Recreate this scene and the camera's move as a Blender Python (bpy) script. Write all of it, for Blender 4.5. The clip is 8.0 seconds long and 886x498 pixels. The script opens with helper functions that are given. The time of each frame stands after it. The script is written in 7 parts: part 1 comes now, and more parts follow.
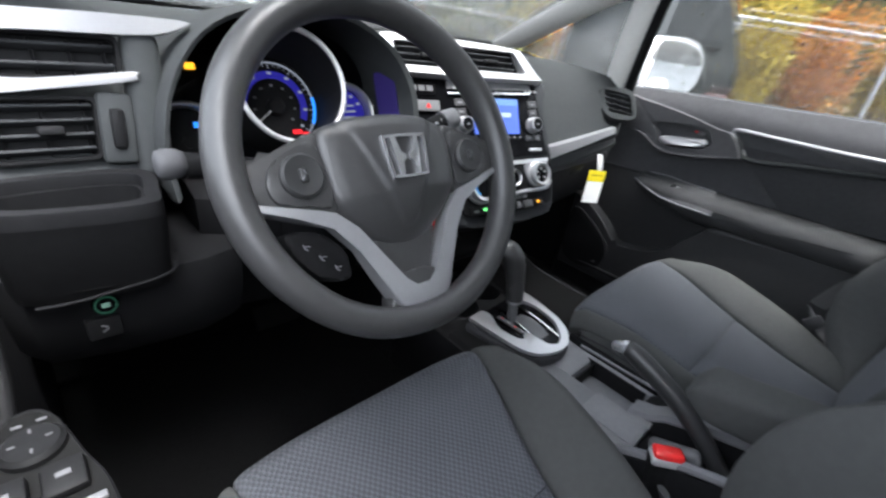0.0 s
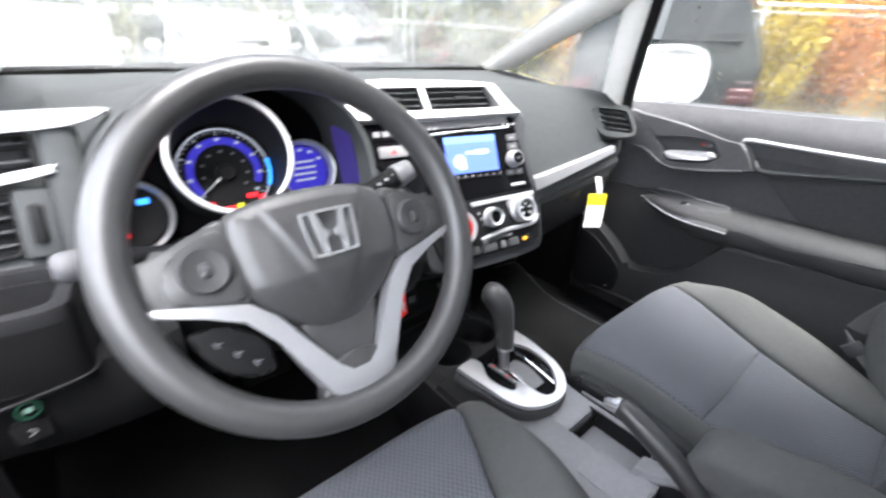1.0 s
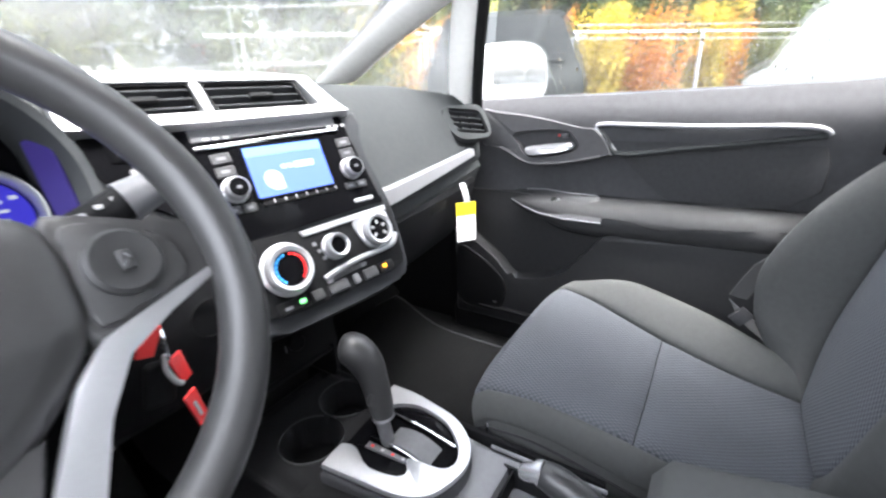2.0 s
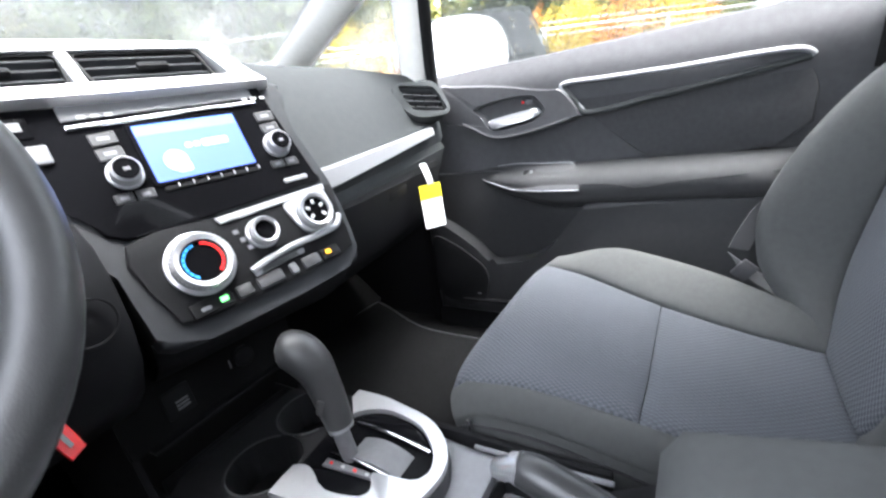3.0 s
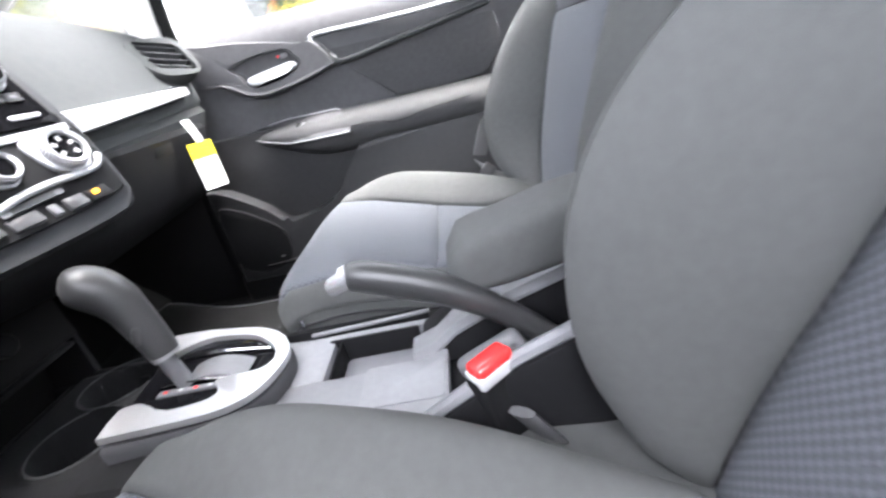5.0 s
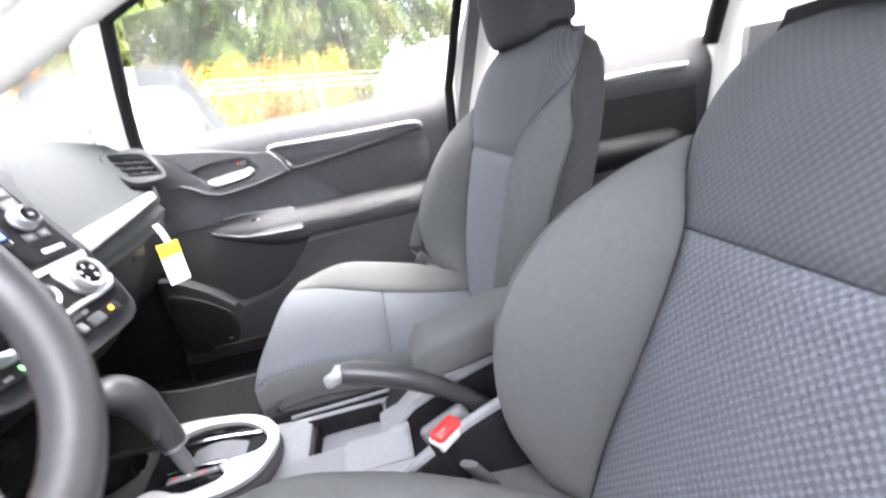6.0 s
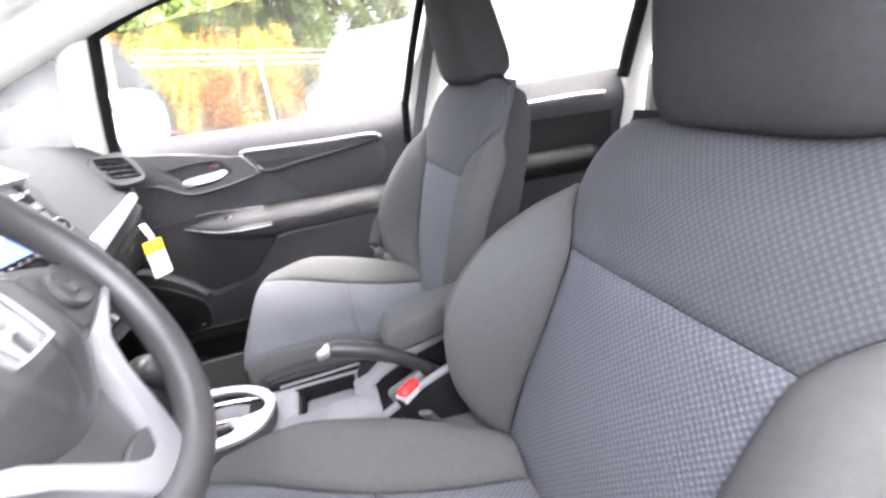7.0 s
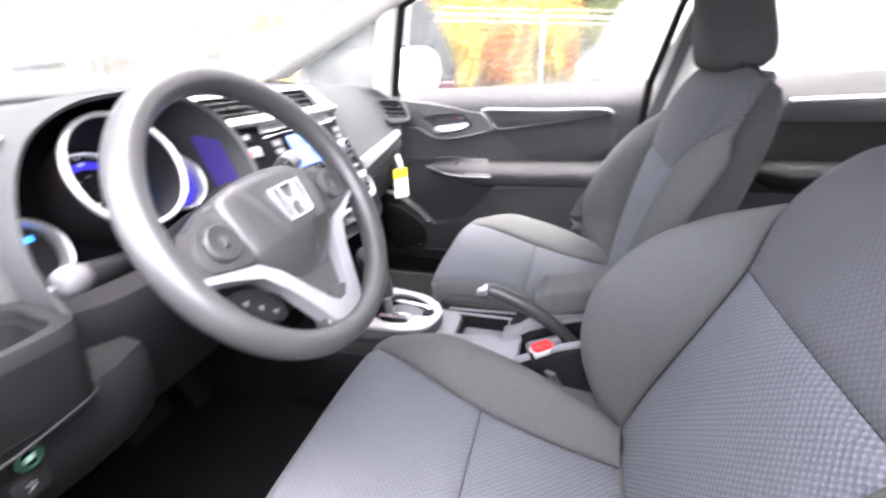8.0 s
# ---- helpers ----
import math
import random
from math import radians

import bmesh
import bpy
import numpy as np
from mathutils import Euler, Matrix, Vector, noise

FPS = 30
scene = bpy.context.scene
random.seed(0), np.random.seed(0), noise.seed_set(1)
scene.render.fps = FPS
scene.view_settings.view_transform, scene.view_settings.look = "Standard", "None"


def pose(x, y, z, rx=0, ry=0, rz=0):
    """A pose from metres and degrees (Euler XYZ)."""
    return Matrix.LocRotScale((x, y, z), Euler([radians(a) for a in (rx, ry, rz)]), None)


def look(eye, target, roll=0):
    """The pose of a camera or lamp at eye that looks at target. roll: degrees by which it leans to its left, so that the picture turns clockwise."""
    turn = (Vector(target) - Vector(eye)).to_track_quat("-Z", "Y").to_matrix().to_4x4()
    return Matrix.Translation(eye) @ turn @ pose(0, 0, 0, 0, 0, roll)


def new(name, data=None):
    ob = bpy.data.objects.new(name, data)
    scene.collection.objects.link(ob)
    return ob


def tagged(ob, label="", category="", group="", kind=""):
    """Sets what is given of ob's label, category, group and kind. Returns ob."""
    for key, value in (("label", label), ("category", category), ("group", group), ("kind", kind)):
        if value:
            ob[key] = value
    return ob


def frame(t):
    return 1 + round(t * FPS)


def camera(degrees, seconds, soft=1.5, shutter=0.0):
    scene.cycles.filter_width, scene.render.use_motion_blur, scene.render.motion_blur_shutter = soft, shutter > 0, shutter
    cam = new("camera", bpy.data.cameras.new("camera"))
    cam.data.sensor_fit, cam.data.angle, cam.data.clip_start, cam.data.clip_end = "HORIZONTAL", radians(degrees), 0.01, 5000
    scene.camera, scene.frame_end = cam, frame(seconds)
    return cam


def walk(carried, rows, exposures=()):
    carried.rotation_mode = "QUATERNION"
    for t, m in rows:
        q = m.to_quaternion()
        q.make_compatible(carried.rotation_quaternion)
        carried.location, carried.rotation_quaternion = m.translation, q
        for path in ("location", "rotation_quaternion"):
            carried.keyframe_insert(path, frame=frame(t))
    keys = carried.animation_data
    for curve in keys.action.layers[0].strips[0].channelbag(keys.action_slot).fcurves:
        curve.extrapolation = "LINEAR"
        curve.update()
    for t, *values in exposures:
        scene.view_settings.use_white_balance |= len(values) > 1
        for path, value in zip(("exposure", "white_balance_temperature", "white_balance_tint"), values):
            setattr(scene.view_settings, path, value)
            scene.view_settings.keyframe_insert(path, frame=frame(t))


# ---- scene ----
cam = camera(91.9, 8.0, soft=2.3, shutter=0.5)
PATH = [
    (0, (-0.622, -0.335, 1.08), (0.66, 0.905, 0.177), 7.8),
    (0.5, (-0.573, -0.335, 1.108), (0.522, 1.054, 0.175), 4.8),
    (1, (-0.509, -0.347, 1.124), (0.679, 1.013, 0.264), 2.1),
    (1.5, (-0.416, -0.316, 1.114), (1.049, 0.82, 0.362), 1.1),
    (1.7, (-0.379, -0.277, 1.085), (1.145, 0.791, 0.347), 0.3),
    (2.8, (-0.27, -0.28, 0.969), (1.335, 0.737, 0.343), -8.6),
    (3, (-0.257, -0.288, 0.954), (1.335, 0.73, 0.299), -9.1),
    (3.5, (-0.259, -0.293, 0.904), (1.37, 0.656, 0.236), -12.2),
    (4, (-0.277, -0.292, 0.855), (1.387, 0.553, 0.136), -14.1),
    (4.5, (-0.317, -0.297, 0.826), (1.438, 0.275, 0.054), -14.8),
    (4.7, (-0.344, -0.3, 0.832), (1.443, 0.098, 0.026), -14.7),
    (5.8, (-0.483, -0.284, 0.954), (1.372, -0.539, 0.25), -9.3),
    (6, (-0.519, -0.265, 0.99), (1.352, -0.535, 0.339), -9.7),
    (6.5, (-0.601, -0.234, 1.058), (1.221, -0.786, 0.442), -7.3),
    (7, (-0.676, -0.217, 1.092), (1.109, -0.714, 0.34), -6.5),
    (7.2, (-0.695, -0.222, 1.099), (1.121, -0.546, 0.333), -5.9),
    (7.5, (-0.715, -0.255, 1.098), (1.145, -0.215, 0.364), -5.7),
    (8, (-0.768, -0.305, 1.11), (0.984, 0.207, 0.292), -2.1),
]
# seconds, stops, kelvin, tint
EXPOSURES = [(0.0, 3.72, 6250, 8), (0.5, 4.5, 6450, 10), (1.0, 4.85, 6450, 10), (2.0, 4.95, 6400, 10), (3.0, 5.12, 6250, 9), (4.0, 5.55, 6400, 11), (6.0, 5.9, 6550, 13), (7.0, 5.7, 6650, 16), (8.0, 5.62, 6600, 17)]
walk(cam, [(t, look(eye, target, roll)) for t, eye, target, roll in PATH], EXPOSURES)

# ---- light: an overcast, rainy day ----
world = bpy.data.worlds.new("sky")
scene.world = world
world.use_nodes = True
wn = world.node_tree.nodes
sky = wn.new("ShaderNodeTexSky")
sky.sky_type = "NISHITA"
sky.sun_disc = False
sky.sun_elevation, sky.sun_rotation = radians(73), radians(170)
sky.air_density, sky.dust_density, sky.ozone_density = 1.0, 6.0, 1.0
hsv = wn.new("ShaderNodeHueSaturation")
hsv.inputs["Saturation"].default_value = 0.25
world.node_tree.links.new(sky.outputs[0], hsv.inputs["Color"])
tint = wn.new("ShaderNodeMix")
tint.data_type, tint.blend_type = "RGBA", "MULTIPLY"
tint.inputs[0].default_value, tint.inputs[7].default_value = 1.0, (0.99, 1.0, 1.028, 1)
world.node_tree.links.new(hsv.outputs[0], tint.inputs[6])
world.node_tree.links.new(tint.outputs[2], wn["Background"].inputs[0])
wn["Background"].inputs[1].default_value = 0.15
sun_data = bpy.data.lights.new("sun", "SUN")
sun_data.energy, sun_data.angle, sun_data.color = 0.5, radians(40), (1.0, 0.97, 0.93)
sun = new("sun", sun_data)
sun.matrix_world = look((0.55, -3.0, 10), (0, 0, 0))


# ---- materials ----
def base_mat(name, color, rough=0.6, metal=0.0, spec=0.35, noise_scale=0.0, vary=0.15, bump=0.0, bump_scale=400.0, coat=0.0, second=None):
    """Principled material with colour variation at two scales and a fine bump."""
    m = bpy.data.materials.new(name)
    m.use_nodes = True
    nt = m.node_tree
    p = nt.nodes["Principled BSDF"]
    p.inputs["Base Color"].default_value = (*color, 1)
    p.inputs["Roughness"].default_value = rough
    p.inputs["Metallic"].default_value = metal
    p.inputs["Specular IOR Level"].default_value = spec
    p.inputs["Coat Weight"].default_value = coat
    co = nt.nodes.new("ShaderNodeTexCoord")
    if noise_scale:
        n1 = nt.nodes.new("ShaderNodeTexNoise")
        n1.inputs["Scale"].default_value, n1.inputs["Detail"].default_value = noise_scale, 5
        n2 = nt.nodes.new("ShaderNodeTexNoise")
        n2.inputs["Scale"].default_value, n2.inputs["Detail"].default_value = noise_scale * 14, 3
        add = nt.nodes.new("ShaderNodeMath")
        mix = nt.nodes.new("ShaderNodeMix")
        mix.data_type = "RGBA"
        nt.links.new(co.outputs["Object"], n1.inputs["Vector"])
        nt.links.new(co.outputs["Object"], n2.inputs["Vector"])
        add.operation = "MULTIPLY_ADD"
        nt.links.new(n1.outputs["Fac"], add.inputs[0])
        add.inputs[1].default_value = 0.6
        nt.links.new(n2.outputs["Fac"], add.inputs[2])
        ramp = nt.nodes.new("ShaderNodeMapRange")
        ramp.inputs[1].default_value, ramp.inputs[2].default_value = 0.5, 1.1
        nt.links.new(add.outputs[0], ramp.inputs[0])
        lo = [c * (1 - vary) for c in color]
        hi = [min(1, c * (1 + vary)) for c in (second or color)]
        mix.inputs[6].default_value, mix.inputs[7].default_value = (*lo, 1), (*hi, 1)
        nt.links.new(ramp.outputs[0], mix.inputs[0])
        nt.links.new(mix.outputs[2], p.inputs["Base Color"])
        rr = nt.nodes.new("ShaderNodeMapRange")
        rr.inputs[3].default_value, rr.inputs[4].default_value = max(0, rough - 0.07), min(1, rough + 0.07)
        nt.links.new(n1.outputs["Fac"], rr.inputs[0])
        nt.links.new(rr.outputs[0], p.inputs["Roughness"])
    if bump:
        n3 = nt.nodes.new("ShaderNodeTexNoise")
        n3.inputs["Scale"].default_value, n3.inputs["Detail"].default_value = bump_scale, 3
        b = nt.nodes.new("ShaderNodeBump")
        b.inputs["Strength"].default_value, b.inputs["Distance"].default_value = bump, 0.0006
        nt.links.new(co.outputs["Object"], n3.inputs["Vector"])
        nt.links.new(n3.outputs["Fac"], b.inputs["Height"])
        nt.links.new(b.outputs[0], p.inputs["Normal"])
    return m


def weave_mat(name, dark, light, pitch_u, pitch_v, depth=0.0009, rough=0.85, contrast=0.8):
    """Woven cloth: staggered dots along the seat's own UV (in metres)."""
    m = base_mat(name, light, rough, spec=0.25)
    nt = m.node_tree
    p = nt.nodes["Principled BSDF"]
    uv = nt.nodes.new("ShaderNodeUVMap")
    uv.uv_map = "UVMap"
    sep = nt.nodes.new("ShaderNodeSeparateXYZ")
    nt.links.new(uv.outputs[0], sep.inputs[0])
    waves = []
    for k, pitch in ((0, pitch_u), (1, pitch_v)):
        mul = nt.nodes.new("ShaderNodeMath")
        mul.operation = "MULTIPLY"
        mul.inputs[1].default_value = 2 * math.pi / pitch
        nt.links.new(sep.outputs[k], mul.inputs[0])
        sn = nt.nodes.new("ShaderNodeMath")
        sn.operation = "SINE"
        nt.links.new(mul.outputs[0], sn.inputs[0])
        waves.append(sn)
    prod = nt.nodes.new("ShaderNodeMath")
    prod.operation = "MULTIPLY"
    nt.links.new(waves[0].outputs[0], prod.inputs[0])
    nt.links.new(waves[1].outputs[0], prod.inputs[1])
    brick = nt.nodes.new("ShaderNodeMapRange")
    brick.interpolation_type = "SMOOTHSTEP"
    brick.inputs[1].default_value, brick.inputs[2].default_value = -0.55, 0.75
    nt.links.new(prod.outputs[0], brick.inputs[0])
    n1 = nt.nodes.new("ShaderNodeTexNoise")
    n1.inputs["Scale"].default_value, n1.inputs["Detail"].default_value = 9, 6
    nt.links.new(uv.outputs[0], n1.inputs["Vector"])
    n2 = nt.nodes.new("ShaderNodeTexNoise")
    n2.inputs["Scale"].default_value, n2.inputs["Detail"].default_value = 900, 2
    nt.links.new(uv.outputs[0], n2.inputs["Vector"])
    fac = nt.nodes.new("ShaderNodeMath")
    fac.operation = "MULTIPLY"
    nt.links.new(brick.outputs[0], fac.inputs[0])
    fac.inputs[1].default_value = contrast
    fac2 = nt.nodes.new("ShaderNodeMath")
    fac2.operation = "MULTIPLY_ADD"
    nt.links.new(n1.outputs["Fac"], fac2.inputs[0])
    fac2.inputs[1].default_value = 0.35
    nt.links.new(fac.outputs[0], fac2.inputs[2])
    mix = nt.nodes.new("ShaderNodeMix")
    mix.data_type = "RGBA"
    mix.inputs[6].default_value, mix.inputs[7].default_value = (*dark, 1), (*light, 1)
    nt.links.new(fac2.outputs[0], mix.inputs[0])
    nt.links.new(mix.outputs[2], p.inputs["Base Color"])
    hgt = nt.nodes.new("ShaderNodeMath")
    hgt.operation = "MULTIPLY_ADD"
    nt.links.new(n2.outputs["Fac"], hgt.inputs[0])
    hgt.inputs[1].default_value = 0.3
    nt.links.new(brick.outputs[0], hgt.inputs[2])
    b = nt.nodes.new("ShaderNodeBump")
    b.inputs["Strength"].default_value, b.inputs["Distance"].default_value = 0.7, depth
    nt.links.new(hgt.outputs[0], b.inputs["Height"])
    nt.links.new(b.outputs[0], p.inputs["Normal"])
    p.inputs["Sheen Weight"].default_value = 0.04
    return m


def glow_mat(name, color, strength):
    m = base_mat(name, tuple(c * 0.08 for c in color), 0.4)
    p = m.node_tree.nodes["Principled BSDF"]
    p.inputs["Emission Color"].default_value = (*color, 1)
    p.inputs["Emission Strength"].default_value = strength
    return m


def glass_mat(name, tint=(1, 1, 1), rain=0.0, wet_blur=0.0):
    m = bpy.data.materials.new(name)
    m.use_nodes = True
    nt = m.node_tree
    nt.nodes.remove(nt.nodes["Principled BSDF"])
    out = nt.nodes["Material Output"]
    tr = nt.nodes.new("ShaderNodeBsdfTransparent")
    tr.inputs[0].default_value = (*tint, 1)
    if wet_blur:
        # running water bends the view a little
        soft = nt.nodes.new("ShaderNodeBsdfRefraction")
        soft.inputs["Color"].default_value = (*tint, 1)
        soft.inputs["Roughness"].default_value, soft.inputs["IOR"].default_value = 0.11, 1.03
        both = nt.nodes.new("ShaderNodeMixShader")
        both.inputs[0].default_value = wet_blur
        nt.links.new(tr.outputs[0], both.inputs[1])
        nt.links.new(soft.outputs[0], both.inputs[2])
        tr = both
    gl = nt.nodes.new("ShaderNodeBsdfGlossy")
    gl.inputs["Roughness"].default_value = 0.02
    fr = nt.nodes.new("ShaderNodeLayerWeight")
    fr.inputs[0].default_value = 0.5
    power = nt.nodes.new("ShaderNodeMath")
    power.operation = "POWER"
    power.inputs[1].default_value = 4.0
    scale = nt.nodes.new("ShaderNodeMath")
    scale.operation = "MULTIPLY_ADD"
    scale.inputs[1].default_value, scale.inputs[2].default_value = 0.35, 0.025
    nt.links.new(fr.outputs["Facing"], power.inputs[0])
    nt.links.new(power.outputs[0], scale.inputs[0])
    mix = nt.nodes.new("ShaderNodeMixShader")
    nt.links.new(scale.outputs[0], mix.inputs[0])
    nt.links.new(tr.outputs[0], mix.inputs[1])
    nt.links.new(gl.outputs[0], mix.inputs[2])
    if rain:
        # a film of rain scatters part of the daylight
        tl = nt.nodes.new("ShaderNodeBsdfTranslucent")
        tl.inputs[0].default_value = (0.95, 0.97, 0.98, 1)
        film = nt.nodes.new("ShaderNodeTexNoise")
        film.inputs["Scale"].default_value, film.inputs["Detail"].default_value = 7, 6
        co = nt.nodes.new("ShaderNodeTexCoord")
        nt.links.new(co.outputs["Object"], film.inputs["Vector"])
        amount = nt.nodes.new("ShaderNodeMapRange")
        amount.inputs[1].default_value, amount.inputs[2].default_value = 0.3, 0.7
        amount.inputs[3].default_value, amount.inputs[4].default_value = rain * 0.5, rain * 1.5
        nt.links.new(film.outputs["Fac"], amount.inputs[0])
        wet = nt.nodes.new("ShaderNodeMixShader")
        nt.links.new(amount.outputs[0], wet.inputs[0])
        nt.links.new(mix.outputs[0], wet.inputs[1])
        nt.links.new(tl.outputs[0], wet.inputs[2])
        mix = wet
    nt.links.new(mix.outputs[0], out.inputs[0])
    return m


DASH = base_mat("dash_plastic", (0.034, 0.036, 0.037), 0.8, spec=0.05, noise_scale=6, vary=0.07, bump=0.18, bump_scale=700)
DASH_MID = base_mat("stack_frame_plastic", (0.018, 0.019, 0.021), 0.6, spec=0.2, noise_scale=6, vary=0.12, bump=0.3, bump_scale=700)
# darker than the plastic itself: shade low in the cabin is put into the colour
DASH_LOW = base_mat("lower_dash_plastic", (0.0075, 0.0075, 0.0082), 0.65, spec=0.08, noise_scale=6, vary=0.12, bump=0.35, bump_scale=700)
TRIM_DARK = base_mat("dark_door_plastic", (0.051, 0.051, 0.054), 0.64, spec=0.16, noise_scale=5, vary=0.12, bump=0.3, bump_scale=650)
LOWER_DOOR = base_mat("black_lower_door_plastic", (0.017, 0.017, 0.018), 0.5, spec=0.3, noise_scale=6, vary=0.15, bump=0.35, bump_scale=700)
BLACK = base_mat("black_plastic", (0.0075, 0.0075, 0.008), 0.55, spec=0.08, noise_scale=8, vary=0.2)
# the door plastic darkened: weaker skylight on the armrest is put into its colour
ARM_SHADED = base_mat("shaded_armrest_plastic", (0.030, 0.030, 0.031), 0.6, spec=0.2, noise_scale=6, vary=0.12, bump=0.3, bump_scale=650)
DOOR_CLOTH = base_mat("dark_door_cloth", (0.042, 0.042, 0.044), 0.85, spec=0.15, noise_scale=8, vary=0.15, bump=0.5, bump_scale=1200)
PIANO = base_mat("gloss_black", (0.003, 0.003, 0.0035), 0.07, spec=0.035)
SILVER = base_mat("satin_silver_paint", (0.46, 0.46, 0.47), 0.33, 0.75, noise_scale=20, vary=0.04)
CHROME = base_mat("chrome", (0.8, 0.8, 0.82), 0.1, 1.0)
URETHANE = base_mat("steering_urethane", (0.029, 0.0287, 0.029), 0.40, spec=0.5, noise_scale=9, vary=0.12, bump=0.25, bump_scale=900)
PILLAR = base_mat("light_pillar_trim", (0.55, 0.54, 0.51), 0.75, noise_scale=7, vary=0.05, bump=0.2, bump_scale=500)
HEADLINER = base_mat("headliner_cloth", (0.6, 0.59, 0.56), 0.95, noise_scale=7, vary=0.05, bump=0.4, bump_scale=900)
# black carpet taken lower still, so its colour carries the footwells' shade
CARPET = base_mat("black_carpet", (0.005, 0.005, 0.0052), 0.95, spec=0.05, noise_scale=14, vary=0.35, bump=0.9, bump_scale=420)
CLOTH_BLUE = weave_mat("blue_grey_woven_cloth", (0.0405, 0.043, 0.0495), (0.085, 0.090, 0.1025), 0.0080, 0.0098, 0.0012, contrast=0.72)
CLOTH_DARK = weave_mat("dark_woven_cloth", (0.029, 0.030, 0.0335), (0.066, 0.068, 0.075), 0.0080, 0.0098, 0.0006, contrast=0.45)
CLOTH_BLACK = base_mat("charcoal_knit_cloth", (0.0535, 0.055, 0.054), 0.9, spec=0.3, noise_scale=8, vary=0.08, bump=0.6, bump_scale=1300)
SEAT_BACK = base_mat("seat_back_cloth", (0.027, 0.027, 0.028), 0.9, spec=0.2, noise_scale=8, vary=0.14, bump=0.5, bump_scale=1200)
RUBBER = base_mat("black_rubber", (0.006, 0.006, 0.006), 0.75, spec=0.07)
GLASS = glass_mat("clear_car_glass", (0.52, 0.53, 0.53), 0.003, 0.75)
WET_GLASS = glass_mat("rain_filmed_glass", (0.42, 0.43, 0.43), 0.012, 0.6)
QUARTER_GLASS = glass_mat("rain_blurred_quarter_glass", (0.5, 0.51, 0.51), 0.02, 0.6)
SATIN = base_mat("light_satin_plastic", (0.29, 0.29, 0.30), 0.38, 0.6, noise_scale=20, vary=0.03)
KEY_GREY = base_mat("grey_key_plastic", (0.034, 0.034, 0.036), 0.4, noise_scale=12, vary=0.08)
SWITCH = base_mat("switch_plastic", (0.022, 0.022, 0.0225), 0.45, noise_scale=10, vary=0.1)
KNOB = base_mat("moulded_knob_plastic", (0.022, 0.022, 0.0225), 0.4, spec=0.45, noise_scale=12, vary=0.12, bump=0.3, bump_scale=900)
WHITE_PAINT = base_mat("white_car_paint", (0.8, 0.81, 0.82), 0.25, coat=0.8)
RED = base_mat("red_plastic", (0.75, 0.03, 0.03), 0.22, spec=0.6, coat=0.5)
WHITE = base_mat("white_print", (0.34, 0.34, 0.34), 0.5)
YELLOW = base_mat("yellow_card", (0.85, 0.68, 0.02), 0.6)
PAPER = base_mat("white_card", (0.8, 0.8, 0.78), 0.7)
DIM_MARK = base_mat("dim_grey_print", (0.07, 0.07, 0.075), 0.5)
GREY_MARK = base_mat("grey_print", (0.13, 0.13, 0.138), 0.5)
BELT = base_mat("seat_belt_web", (0.065, 0.065, 0.067), 0.8, bump=0.6, bump_scale=600)
CONSOLE = base_mat("console_grey_plastic", (0.135, 0.135, 0.142), 0.45, noise_scale=9, vary=0.08, bump=0.25, bump_scale=700)
GREY_PLASTIC = base_mat("mid_grey_plastic", (0.10, 0.10, 0.105), 0.5, noise_scale=9, vary=0.1, bump=0.25, bump_scale=700)
LCD = glow_mat("blue_lcd", (0.13, 0.23, 0.95), 0.08)
LCD_PINK = glow_mat("lcd_logo", (0.62, 0.75, 1.0), 0.085)
GAUGE_BLUE = glow_mat("gauge_blue", (0.06, 0.05, 0.75), 0.024)
GAUGE_WHITE = glow_mat("gauge_white", (0.7, 0.75, 0.9), 0.026)
LAMP_RED = glow_mat("warning_red", (1.0, 0.02, 0.03), 0.112)
LAMP_YELLOW = glow_mat("warning_yellow", (0.85, 0.75, 0.02), 0.084)
LAMP_AMBER = glow_mat("indicator_amber", (1.0, 0.4, 0.02), 0.175)
LAMP_GREEN = glow_mat("indicator_green", (0.2, 1.0, 0.25), 0.140)
LAMP_BLUE = glow_mat("indicator_blue", (0.03, 0.25, 1.0), 0.140)


# ---- mesh helpers ----
def thing(name, label="", category="", at=(0, 0, 0), group="", kind=""):
    ob = new(name)
    ob.empty_display_size = 0.05
    ob.location = at
    return tagged(ob, label, category, group, kind)


def part(name, bm, material, parent=None, label="", crease=38):
    """Links a bmesh, in world coordinates, as ONE mesh object under a thing or a part."""
    bmesh.ops.recalc_face_normals(bm, faces=bm.faces)
    limit = math.cos(radians(crease))
    for f in bm.faces:
        f.smooth = True
    for e in bm.edges:
        if len(e.link_faces) == 2 and e.link_faces[0].normal.dot(e.link_faces[1].normal) < limit:
            e.smooth = False
    me = bpy.data.meshes.new(name)
    bm.to_mesh(me)
    bm.free()
    me.materials.append(material)
    ob = new(name, me)
    if parent is not None:
        ob.parent = parent
        base = Matrix.Translation(parent.location) if parent.parent is None else Matrix.Identity(4)
        ob.matrix_parent_inverse = base.inverted()
    if label:
        ob["label"] = label
    return ob


def setting(name, bm, material, label, category, parent=None):
    ob = part(name, bm, material, parent)
    return tagged(ob, label, category, kind="structure")


def axes(c, x, u):
    """A frame at c with local x along x, y along u (made square), z = x cross u."""
    x = Vector(x).normalized()
    n = x.cross(Vector(u)).normalized()
    v = n.cross(x)
    m = Matrix((x, v, n)).transposed().to_4x4()
    return Matrix.Translation(c) @ m


